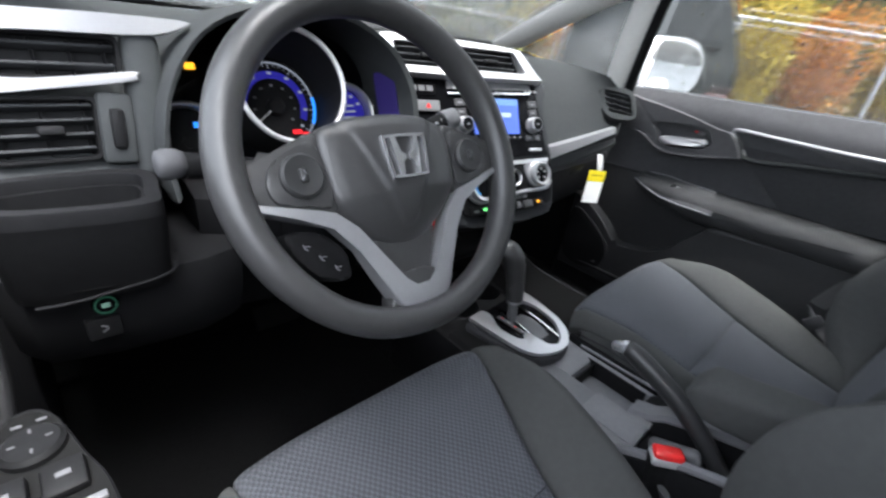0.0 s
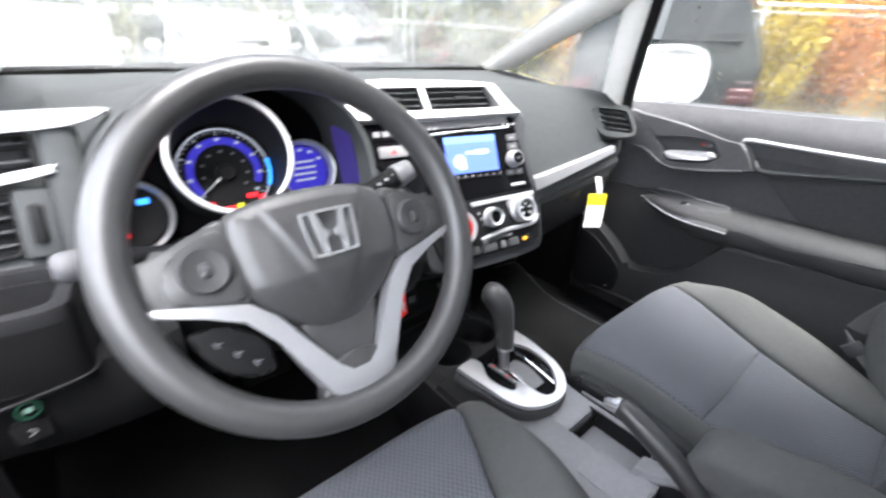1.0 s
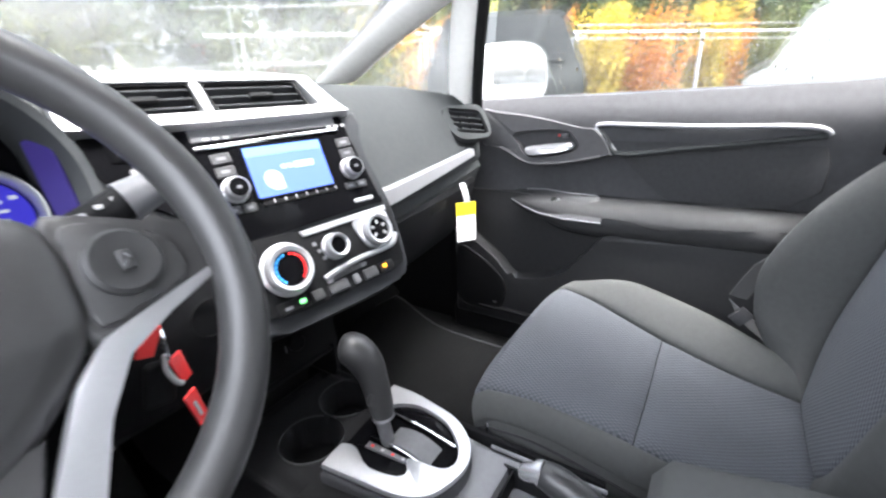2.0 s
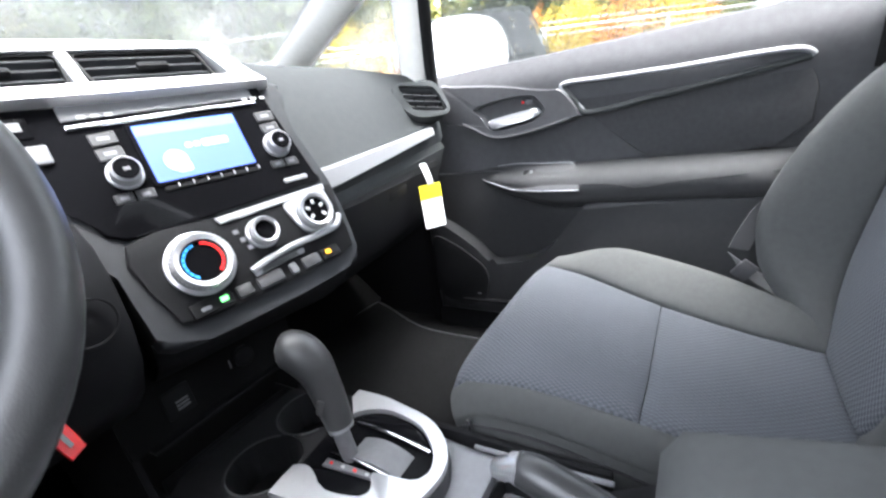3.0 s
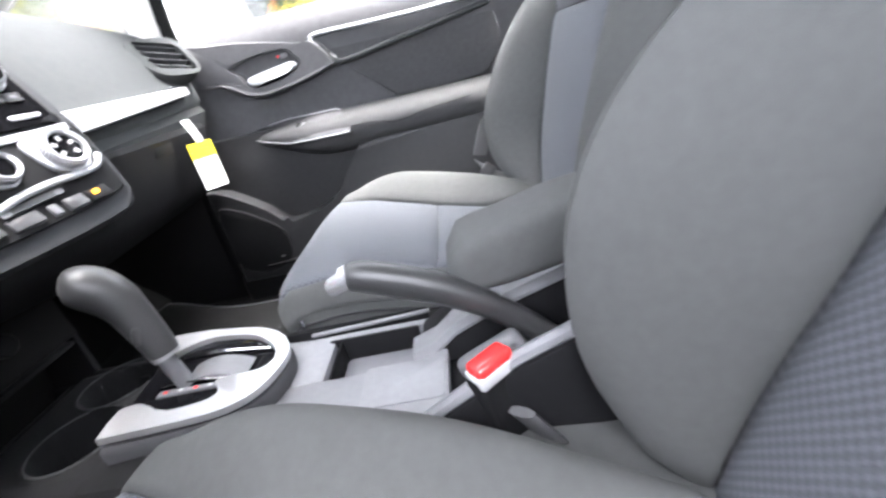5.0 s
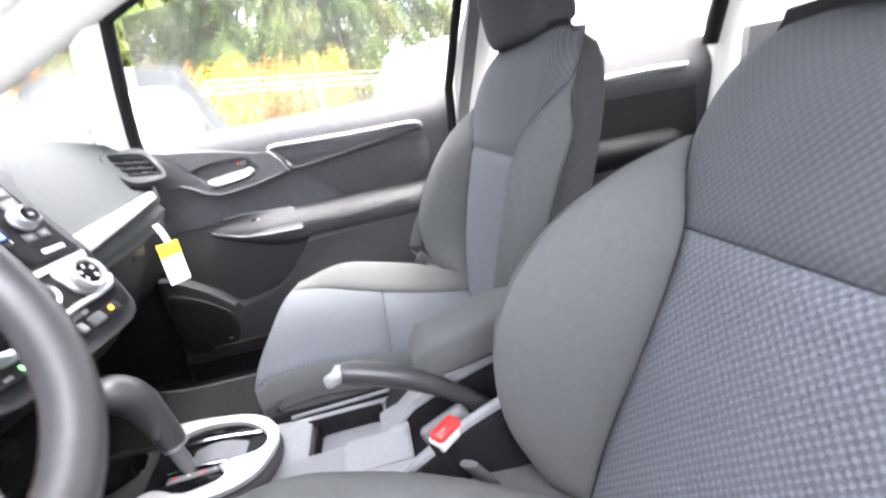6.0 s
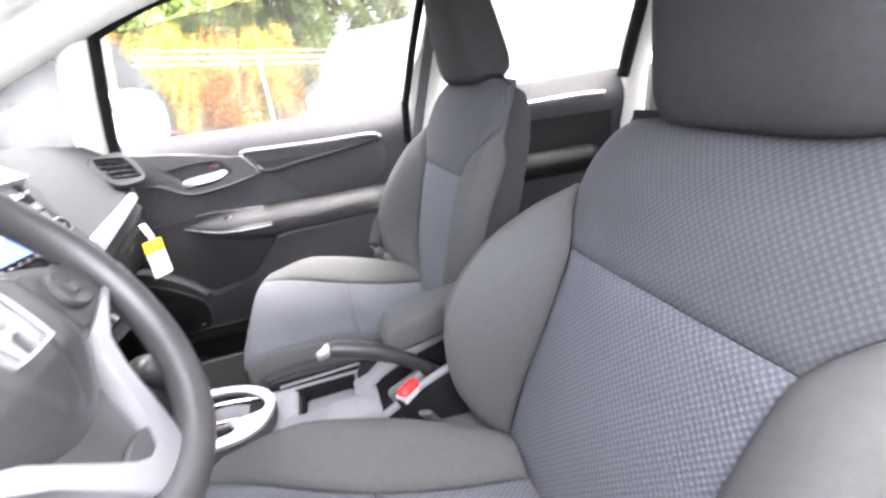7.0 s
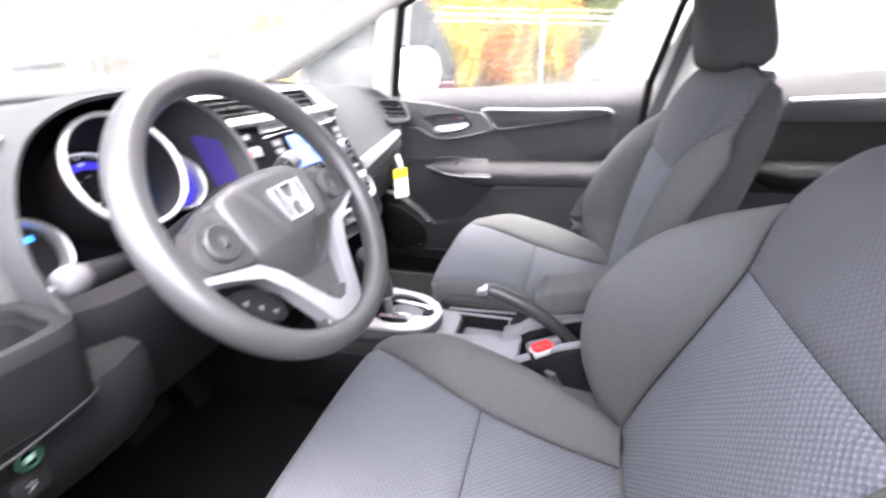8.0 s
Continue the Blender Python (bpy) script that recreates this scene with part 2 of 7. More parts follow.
def rbox(sx, sy, sz, m=None, bev=0.004, seg=2):
    bm = bmesh.new()
    bmesh.ops.create_cube(bm, size=1)
    bmesh.ops.scale(bm, vec=(sx, sy, sz), verts=bm.verts)
    if bev:
        bmesh.ops.bevel(bm, geom=bm.edges[:], offset=min(bev, 0.45 * min(sx, sy, sz)), segments=seg, profile=0.5, affect="EDGES")
    if m is not None:
        bm.transform(m)
    return bm


def spline(pts, n=6, closed=False):
    """Catmull-Rom through the points."""
    pts = [Vector(p) for p in pts]
    k = len(pts)
    out = []
    for i in range(k if closed else k - 1):
        a, b, c, d = (pts[j % k] if closed else pts[min(max(j, 0), k - 1)] for j in (i - 1, i, i + 1, i + 2))
        for s in range(n):
            t = s / n
            out.append(0.5 * (2 * b + (c - a) * t + (2 * a - 5 * b + 4 * c - d) * t * t + (3 * b - a - 3 * c + d) * t ** 3))
    if not closed:
        out.append(pts[-1])
    return out


def skin(rows, close_rows=False, close_ring=True, caps=True):
    """Quads between rings of points."""
    bm = bmesh.new()
    vs = [[bm.verts.new(p) for p in r] for r in rows]
    n = len(vs[0])
    for i in range(len(vs) if close_rows else len(vs) - 1):
        a, b = vs[i], vs[(i + 1) % len(vs)]
        for j in range(n if close_ring else n - 1):
            bm.faces.new((a[j], a[(j + 1) % n], b[(j + 1) % n], b[j]))
    if caps and not close_rows and close_ring:
        bm.faces.new(vs[0])
        bm.faces.new(vs[-1][::-1])
    return bm


def sheet(rows, thick, direction=None):
    """A surface given by rows of points, made solid by a thickness along direction or its normals."""
    bm = skin(rows, close_ring=False, caps=False)
    bmesh.ops.recalc_face_normals(bm, faces=bm.faces)
    bm.normal_update()
    old = list(bm.verts)
    shift = {v: (Vector(direction).normalized() if direction is not None else v.normal.copy()) * thick for v in old}
    twin = {v: bm.verts.new(v.co - shift[v]) for v in old}
    edges = [e for e in bm.edges if len(e.link_faces) == 1]
    for f in list(bm.faces):
        bm.faces.new([twin[v] for v in reversed(f.verts)])
    for e in edges:
        a, b = e.verts
        bm.faces.new((a, b, twin[b], twin[a]))
    return bm


def prism(outline, h, m, bev=0.0, seg=2, w0=0.0):
    """A plate: outline in the local xy plane, from w0 to w0 + h along local z; the upper rim rounded."""
    bm = bmesh.new()
    lo = [bm.verts.new((p[0], p[1], w0)) for p in outline]
    hi = [bm.verts.new((p[0], p[1], w0 + h)) for p in outline]
    n = len(outline)
    bm.faces.new(lo[::-1])
    top = bm.faces.new(hi)
    for i in range(n):
        bm.faces.new((lo[i], lo[(i + 1) % n], hi[(i + 1) % n], hi[i]))
    if bev:
        bmesh.ops.bevel(bm, geom=top.edges[:], offset=bev, segments=seg, profile=0.5, affect="EDGES")
    bm.transform(m)
    return bm


def frame_plate(outer, inner, h, m, w0=0.0):
    """A flat ring between two outlines of the same count."""
    rows = []
    for w, o in ((w0, outer), (w0 + h * 0.75, outer)):
        rows.append([(p[0], p[1], w) for p in o])
    rows.append([(p[0] * 0.93 + q[0] * 0.07, p[1] * 0.93 + q[1] * 0.07, w0 + h) for p, q in zip(outer, inner)])
    rows.append([(p[0] * 0.07 + q[0] * 0.93, p[1] * 0.07 + q[1] * 0.93, w0 + h) for p, q in zip(outer, inner)])
    rows.append([(q[0], q[1], w0 + h * 0.75) for q in inner])
    rows.append([(q[0], q[1], w0) for q in inner])
    bm = skin(rows, close_rows=True)
    bm.transform(m)
    return bm


def tube(path, r, n=10, closed=False, flat=1.0):
    """A swept round bar; r one radius or one for each point."""
    pts = [Vector(p) for p in path]
    k = len(pts)
    rs = r if isinstance(r, (list, tuple)) else [r] * k
    rows = []
    side = None
    for i, p in enumerate(pts):
        a, b = (pts[i - 1], pts[(i + 1) % k]) if closed else (pts[max(i - 1, 0)], pts[min(i + 1, k - 1)])
        t = (b - a).normalized()
        if side is None:
            side = t.orthogonal().normalized()
        side = (side - t * side.dot(t)).normalized()
        up = t.cross(side)
        rows.append([p + rs[i] * (side * math.cos(2 * math.pi * j / n) + up * math.sin(2 * math.pi * j / n) * flat) for j in range(n)])
    return skin(rows, close_rows=closed)


def lathe(profile, n, m):
    """Turned about local z: profile of (radius, height)."""
    bm = skin([[(max(r, 1e-4) * math.cos(2 * math.pi * j / n), max(r, 1e-4) * math.sin(2 * math.pi * j / n), h) for j in range(n)] for r, h in profile])
    bm.transform(m)
    return bm


def round_rect(w, h, r, n=4, cx=0.0, cy=0.0):
    out = []
    for sx, sy, a0 in ((1, 1, 0), (-1, 1, 90), (-1, -1, 180), (1, -1, 270)):
        for i in range(n + 1):
            a = radians(a0 + 90 * i / n)
            out.append((cx + sx * (w / 2 - r) + r * math.cos(a), cy + sy * (h / 2 - r) + r * math.sin(a)))
    return out


def circle(r, n=24, cx=0.0, cy=0.0):
    return [(cx + r * math.cos(2 * math.pi * i / n), cy + r * math.sin(2 * math.pi * i / n)) for i in range(n)]


def lerp(pairs, x):
    """Piecewise smooth interpolation of (x, value) pairs."""
    if x <= pairs[0][0]:
        return pairs[0][1]
    for (a, va), (b, vb) in zip(pairs, pairs[1:]):
        if x <= b:
            return va + (vb - va) * (x - a) / (b - a)
    return pairs[-1][1]


def curve(pairs, x):
    """Smooth interpolation of (x, value) pairs."""
    if x <= pairs[0][0]:
        return pairs[0][1]
    if x >= pairs[-1][0]:
        return pairs[-1][1]
    n = len(pairs)
    for i in range(n - 1):
        (a, va), (b, vb) = pairs[i], pairs[i + 1]
        if x <= b:
            (p, vp), (q, vq) = pairs[max(i - 1, 0)], pairs[min(i + 2, n - 1)]
            h = b - a
            ma, mb = (vb - vp) / (b - p) * h, (vq - va) / (q - a) * h
            t = (x - a) / h
            return (2 * t ** 3 - 3 * t ** 2 + 1) * va + (t ** 3 - 2 * t ** 2 + t) * ma + (3 * t ** 2 - 2 * t ** 3) * vb + (t ** 3 - t ** 2) * mb


def join(*bms):
    out = bms[0]
    for other in bms[1:]:
        me = bpy.data.meshes.new("tmp")
        other.to_mesh(me)
        other.free()
        out.from_mesh(me)
        bpy.data.meshes.remove(me)
    return out


# ---- the car's shell ----
def flat(pts, thick, direction):
    """A thin slab from a 4-sided patch."""
    a, b, c, d = (Vector(p) for p in pts)
    rows = [[a.lerp(b, j / 6).lerp(d.lerp(c, j / 6), i / 6) for j in range(7)] for i in range(7)]
    return sheet(rows, thick, direction)


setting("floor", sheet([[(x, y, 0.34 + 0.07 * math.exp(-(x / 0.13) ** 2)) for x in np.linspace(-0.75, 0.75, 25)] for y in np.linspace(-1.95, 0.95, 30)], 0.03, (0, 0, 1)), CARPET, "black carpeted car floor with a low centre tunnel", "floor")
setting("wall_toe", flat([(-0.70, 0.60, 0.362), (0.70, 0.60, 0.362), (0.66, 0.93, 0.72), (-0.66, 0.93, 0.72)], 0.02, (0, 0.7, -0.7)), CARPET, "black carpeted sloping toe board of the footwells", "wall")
setting("wall_front", rbox(1.36, 0.04, 0.72, pose(0, 0.96, 0.69), 0.01), BLACK, "black firewall behind the dashboard", "wall")
setting("wall_rear", rbox(1.36, 0.05, 0.72, pose(0, -1.97, 0.69), 0.02), PILLAR, "light lower tailgate panel behind the rear seat", "wall")
for s, side in ((1, "right"), (-1, "left")):
    setting("wall_kick_" + side, flat([(s * 0.70, 0.32, 0.33), (s * 0.70, 0.97, 0.33), (s * 0.66, 0.97, 1.04), (s * 0.68, 0.32, 1.0)], 0.06, (-s, 0, 0)), DASH_LOW, "black kick panel beside the footwell", "wall")
    setting("wall_hinge_" + side, rbox(0.12, 0.06, 0.68, pose(s * 0.75, 0.345, 0.67), 0.01), DASH_LOW, "black hinge post beside the footwell", "wall")
    setting("trim_sill_" + side, rbox(0.13, 1.75, 0.10, pose(s * 0.735, -0.52, 0.365), 0.02, 3), BLACK, "black door sill trim", "trim")

roof_rows = []
for i in range(17):
    y = 0.03 - 1.93 * i / 16
    roof_rows.append([(x, y - 0.04 * (x / 0.5) ** 2 * (1 if i == 0 else 0), 1.40 + 0.035 * math.sin(math.pi * min(1, i / 12)) + 0.02 * (1 - (x / 0.5) ** 2)) for x in np.linspace(-0.52, 0.52, 13)])
setting("ceiling", sheet(roof_rows, -0.03, (0, 0, 1)), HEADLINER, "light woven headliner of the car", "ceiling")


def pillar(name, upper, lower, depth, material, label, out):
    """A pillar trim between two edge lines, bulged towards the cabin."""
    n = 14
    up, lo = spline(upper, 5), spline(lower, 5)
    k = min(len(up), len(lo))
    rows = []
    for i in range(k):
        a, b = up[int(i * (len(up) - 1) / (k - 1))], lo[int(i * (len(lo) - 1) / (k - 1))]
        ring = []
        for j in range(n + 1):
            s = j / n
            ring.append(a.lerp(b, s) - Vector(out) * 0.014 * math.sin(math.pi * s) ** 0.6)
        ring += [b + Vector(out) * depth, a + Vector(out) * depth]
        rows.append(ring)
    return setting(name, skin(rows), material, label, "pillar")


for s, side in ((1, "right"), (-1, "left")):
    pillar("pillar_front_" + side, [(s * 0.572, 0.74, 1.062), (s * 0.55, 0.5, 1.182), (s * 0.53, 0.31, 1.277), (s * 0.50, 0.03, 1.405)],
           [(s * 0.632, 0.64, 1.06), (s * 0.605, 0.45, 1.145), (s * 0.569, 0.182, 1.251), (s * 0.53, -0.06, 1.335)], 0.035, PILLAR, "light grey cloth-textured windscreen pillar trim", (s, 0.2, 0.3))
    pillar("pillar_quarter_" + side, [(s * 0.665, 0.34, 0.99), (s * 0.63, 0.315, 1.11), (s * 0.58, 0.27, 1.235)],
           [(s * 0.668, 0.275, 0.99), (s * 0.625, 0.235, 1.12), (s * 0.574, 0.185, 1.25)], 0.03, PILLAR, "light grey trim between quarter glass and door", (s, 0, 0.3))
    pillar("roof_rail_" + side, [(s * 0.51, 0.03, 1.41), (s * 0.50, -0.5, 1.435), (s * 0.50, -1.2, 1.435), (s * 0.5, -1.9, 1.40)],
           [(s * 0.545, 0.02, 1.322), (s * 0.54, -0.5, 1.37), (s * 0.54, -1.2, 1.365), (s * 0.55, -1.9, 1.33)], 0.05, PILLAR, "light roof rail trim above the doors", (s, 0, 0))
    pillar("pillar_middle_" + side, [(s * 0.70, -0.525, 0.40), (s * 0.695, -0.545, 1.0), (s * 0.62, -0.59, 1.2), (s * 0.545, -0.62, 1.38)],
           [(s * 0.70, -0.66, 0.40), (s * 0.695, -0.65, 1.0), (s * 0.62, -0.68, 1.2), (s * 0.545, -0.70, 1.38)], 0.06, PILLAR, "light grey door post trim with a seat belt", (s, 0, 0))
    pillar("pillar_rear_" + side, [(s * 0.70, -1.345, 0.40), (s * 0.695, -1.350, 1.03), (s * 0.62, -1.350, 1.2), (s * 0.545, -1.355, 1.37)],
           [(s * 0.68, -1.44, 0.40), (s * 0.68, -1.425, 1.03), (s * 0.61, -1.425, 1.2), (s * 0.54, -1.44, 1.37)], 0.05, PILLAR, "light rear pillar trim beside the rear side glass", (s, 0, 0))
    setting("wall_rear_" + side, flat([(s * 0.70, -1.46, 0.38), (s * 0.68, -1.95, 0.38), (s * 0.66, -1.95, 1.06), (s * 0.69, -1.46, 1.05)], 0.05, (-s, 0, 0)), TRIM_DARK, "dark luggage side trim below the rear side glass", "wall")
    setting("wall_tail_" + side, flat([(s * 0.68, -1.78, 1.05), (s * 0.66, -1.95, 1.05), (s * 0.54, -1.92, 1.38), (s * 0.55, -1.80, 1.38)], 0.04, (-s, 0, 0)), PILLAR, "light tail pillar trim", "wall")


def glass_pane(name, pts, label, thick=0.004, out=(1, 0, 0), mat=None):
    ob = setting(name, flat(pts, thick, out), mat or GLASS, label, "window")
    ob.visible_shadow = False
    return ob


glass_pane("window_1", [(-0.60, 0.76, 1.05), (0.60, 0.76, 1.05), (0.52, 0.05, 1.395), (-0.52, 0.05, 1.395)], "clear rain-spotted windscreen above the dashboard", out=(0, 0, 1), mat=WET_GLASS)
glass_pane("window_2", [(0.728, 0.25, 0.99), (0.742, -0.53, 1.005), (0.56, -0.62, 1.37), (0.59, 0.16, 1.255)], "closed rain-spotted front passenger door window")
glass_pane("window_3", [(0.752, -0.655, 1.015), (0.757, -1.345, 1.03), (0.56, -1.35, 1.36), (0.56, -0.70, 1.375)], "closed rear passenger door window")
glass_pane("window_4", [(0.64, 0.65, 1.055), (0.675, 0.34, 1.0), (0.60, 0.27, 1.235), (0.60, 0.40, 1.165)], "small fixed front quarter window with rain drops", mat=QUARTER_GLASS)
glass_pane("window_5", [(-0.64, 0.65, 1.055), (-0.675, 0.34, 1.0), (-0.60, 0.27, 1.235), (-0.60, 0.40, 1.165)], "small fixed front quarter window on the driver's side", out=(-1, 0, 0))
glass_pane("window_6", [(0.685, -1.43, 1.05), (0.67, -1.78, 1.06), (0.56, -1.80, 1.36), (0.56, -1.445, 1.365)], "small fixed rear quarter window")
glass_pane("window_7", [(-0.63, -1.96, 1.05), (0.63, -1.96, 1.05), (0.52, -1.92, 1.38), (-0.52, -1.92, 1.38)], "tailgate window", out=(0, -1, 0))
glass_pane("window_8", [(-0.752, -0.655, 1.015), (-0.757, -1.345, 1.03), (-0.56, -1.35, 1.36), (-0.56, -0.70, 1.375)], "closed rear window on the driver's side", out=(-1, 0, 0))

# dark rubber edge of the windscreen
for s in (1, -1):
    setting("trim_windscreen_edge", tube(spline([(s * 0.588, 0.755, 1.052), (s * 0.568, 0.6, 1.128), (s * 0.54, 0.32, 1.285), (s * 0.515, 0.05, 1.405)], 6), 0.009, 8), RUBBER, "black rubber edge along the windscreen", "trim")
setting("trim_windscreen_base", tube(spline([(-0.59, 0.728, 1.058), (-0.3, 0.736, 1.066), (0, 0.738, 1.068), (0.3, 0.736, 1.066), (0.59, 0.728, 1.058)], 8), 0.009, 8), RUBBER, "black cowl edge below the windscreen", "trim")


# ---- outdoors ----
ASPHALT = base_mat("wet_asphalt", (0.075, 0.075, 0.078), 0.4, noise_scale=0.8, vary=0.4, bump=0.5, bump_scale=60)
setting("ground", sheet([[(x, y, 0) for x in np.linspace(-400, 400, 9)] for y in np.linspace(-400, 400, 9)], 0.1, (0, 0, 1)), ASPHALT, "wet grey asphalt parking lot", "ground")


# ---- dashboard ----
dash = thing("dashboard", "dark grey moulded car dashboard with silver trim strips", "dashboard", (0, 0.5, 0.70))


def dash_ring(x):
    """The dashboard's outline at one place across the car, as (y, z)."""
    yt = lerp([(-0.60, 0.285), (-0.55, 0.30), (-0.525, 0.42), (-0.215, 0.42), (-0.19, 0.30), (0.12, 0.295), (0.18, 0.29), (0.40, 0.305), (0.66, 0.30)], x)
    zt = lerp([(-0.66, 1.045), (-0.2, 1.058), (0.12, 1.058), (0.25, 1.05), (0.45, 1.042), (0.66, 1.02)], x)
    ym = lerp([(-0.60, 0.25), (-0.55, 0.255), (-0.53, 0.36), (-0.21, 0.36), (-0.19, 0.275), (0.10, 0.262), (0.15, 0.235), (0.22, 0.232), (0.4, 0.242), (0.66, 0.262)], x)
    yl = lerp([(-0.60, 0.20), (-0.54, 0.20), (-0.52, 0.34), (-0.22, 0.34), (-0.19, 0.24), (0.08, 0.225), (0.15, 0.195), (0.22, 0.193), (0.4, 0.212), (0.56, 0.232), (0.66, 0.25)], x)
    zs = lerp([(-0.2, 0.90), (0.2, 0.885), (0.56, 0.902), (0.66, 0.905)], x)
    return [(0.86, 0.98), (0.86, 1.045), (0.70, 1.055), (0.50, zt + 0.004), (yt + 0.05, zt + 0.002), (yt + 0.016, zt - 0.004), (yt, zt - 0.016), ((yt + ym) / 2 - 0.002, (zt + 0.955) / 2), (ym, 0.955), (yl + 0.012, zs + 0.012), (yl, zs), (yl - 0.003, zs - 0.034), (yl + 0.004, zs - 0.046), (yl - 0.004, zs - 0.06), (yl + 0.012, zs - 0.10), (yl + 0.035, zs - 0.145), (yl + 0.12, 0.735), (0.86, 0.71)]


xs = sorted(set([round(v, 4) for v in np.linspace(-0.665, 0.655, 67)] + [-0.535, -0.527, -0.212, -0.195]))
part("dash_body", skin([[(x, y, z) for y, z in dash_ring(x)] for x in xs]), DASH, dash)

# silver strip along the passenger side
strip = []
for i in range(29):
    x = 0.165 + (0.575 - 0.165) * i / 28
    r = dash_ring(x)
    y, z = r[10]
    k = 0.017 - 0.008 * i / 28
    mid = z - 0.016 + 0.004 * i / 28
    strip.append([(x, y - 0.005, mid + k), (x, y - 0.014, mid + k * 0.8), (x, y - 0.017, mid - k * 0.8), (x, y - 0.010, mid - k), (x, y + 0.02, mid - k * 0.5), (x, y + 0.02, mid + k * 0.5)])
part("trim_strip", skin(strip), SATIN, dash, "satin silver trim strip")

# stack: audio and climate face, turned a little towards the driver
A11, B24 = radians(11), radians(24)
S_X = Vector((math.cos(A11), -math.sin(A11), 0))
S_U = Vector((math.sin(A11) * math.sin(B24), math.cos(A11) * math.sin(B24), math.cos(B24)))
STACK = axes((0.045, 0.215, 0.945), S_X, S_U)


def on_stack(u, v, w=0.0):
    return STACK @ Vector((u, v, w))


# the stack's dark housing
housing = spline([(-0.225, 0.085), (-0.222, 0.03), (-0.185, -0.03), (-0.135, -0.09), (-0.125, -0.17), (-0.11, -0.205), (0.0, -0.208), (0.11, -0.2), (0.133, -0.18), (0.139, -0.08), (0.118, 0.03), (0.112, 0.08)], 3, True)
part("stack_housing", prism([(p.x, p.y) for p in housing], 0.11, STACK, 0.008, 3, -0.112), DASH_MID, dash)
part("stack_lower_cover", skin([[on_stack(u, -0.195 - 0.02 * abs(u) - d, -w - 0.035 * (u / 0.12) ** 2) for u in np.linspace(-0.125, 0.13, 14)] + [on_stack(u, -0.195 - d, -w - 0.08) for u in np.linspace(0.13, -0.125, 14)] for d, w in ((-0.01, 0.002), (0.004, 0.008), (0.016, 0.03), (0.024, 0.07), (0.028, 0.12))]), DASH_LOW, dash)


# ---- seats ----
def patch(fn, u0, u1, v0, v1, nu=14, nv=18, puff=0.006, edge=0.016, thick=0.03, back=None):
    """A padded panel on the surface fn(u, v) -> (point, normal); u-limits may be functions of v. Its borders sink into a seam.
    The UV map is in metres."""
    rows, uvs = [], []
    for i in range(nv + 1):
        v = v0 + (v1 - v0) * i / nv
        a, b = (u0(v) if callable(u0) else u0), (u1(v) if callable(u1) else u1)
        row, uvr = [], []
        for j in range(nu + 1):
            s = j / nu
            s = 0.5 - 0.5 * math.cos(math.pi * s) if nu > 4 else s
            u = a + (b - a) * s
            p, n = fn(u, v)
            d = min(abs(u - a), abs(b - u), abs(v - v0), abs(v1 - v))
            k = min(1, d / edge)
            row.append(p + n * (puff * (math.sqrt(1 - (1 - k) ** 2) - 0.4)))
            uvr.append((u, v))
        rows.append(row)
        uvs.append(uvr)
    bm = bmesh.new()
    layer = bm.loops.layers.uv.new("UVMap")
    top = [[bm.verts.new(p) for p in r] for r in rows]
    low = [[bm.verts.new(rows[i][j] - fn(*uvs[i][j])[1] * thick) for j in range(nu + 1)] for i in range(nv + 1)]

    def face(vs, uvc):
        f = bm.faces.new(vs)
        for loop, c in zip(f.loops, uvc):
            loop[layer].uv = c

    for i in range(nv):
        for j in range(nu):
            idx = ((i, j), (i, j + 1), (i + 1, j + 1), (i + 1, j))
            face([top[a][b] for a, b in idx], [uvs[a][b] for a, b in idx])
            face([low[a][b] for a, b in reversed(idx)], [uvs[a][b] for a, b in reversed(idx)])
    rim = [(0, j) for j in range(nu)] + [(i, nu) for i in range(nv)] + [(nv, j) for j in range(nu, 0, -1)] + [(i, 0) for i in range(nv, 0, -1)]
    for q, (a, b) in enumerate(rim):
        c, d = rim[(q + 1) % len(rim)]
        face([top[a][b], low[a][b], low[c][d], top[c][d]], [uvs[a][b], uvs[a][b], uvs[c][d], uvs[c][d]])
    return bm


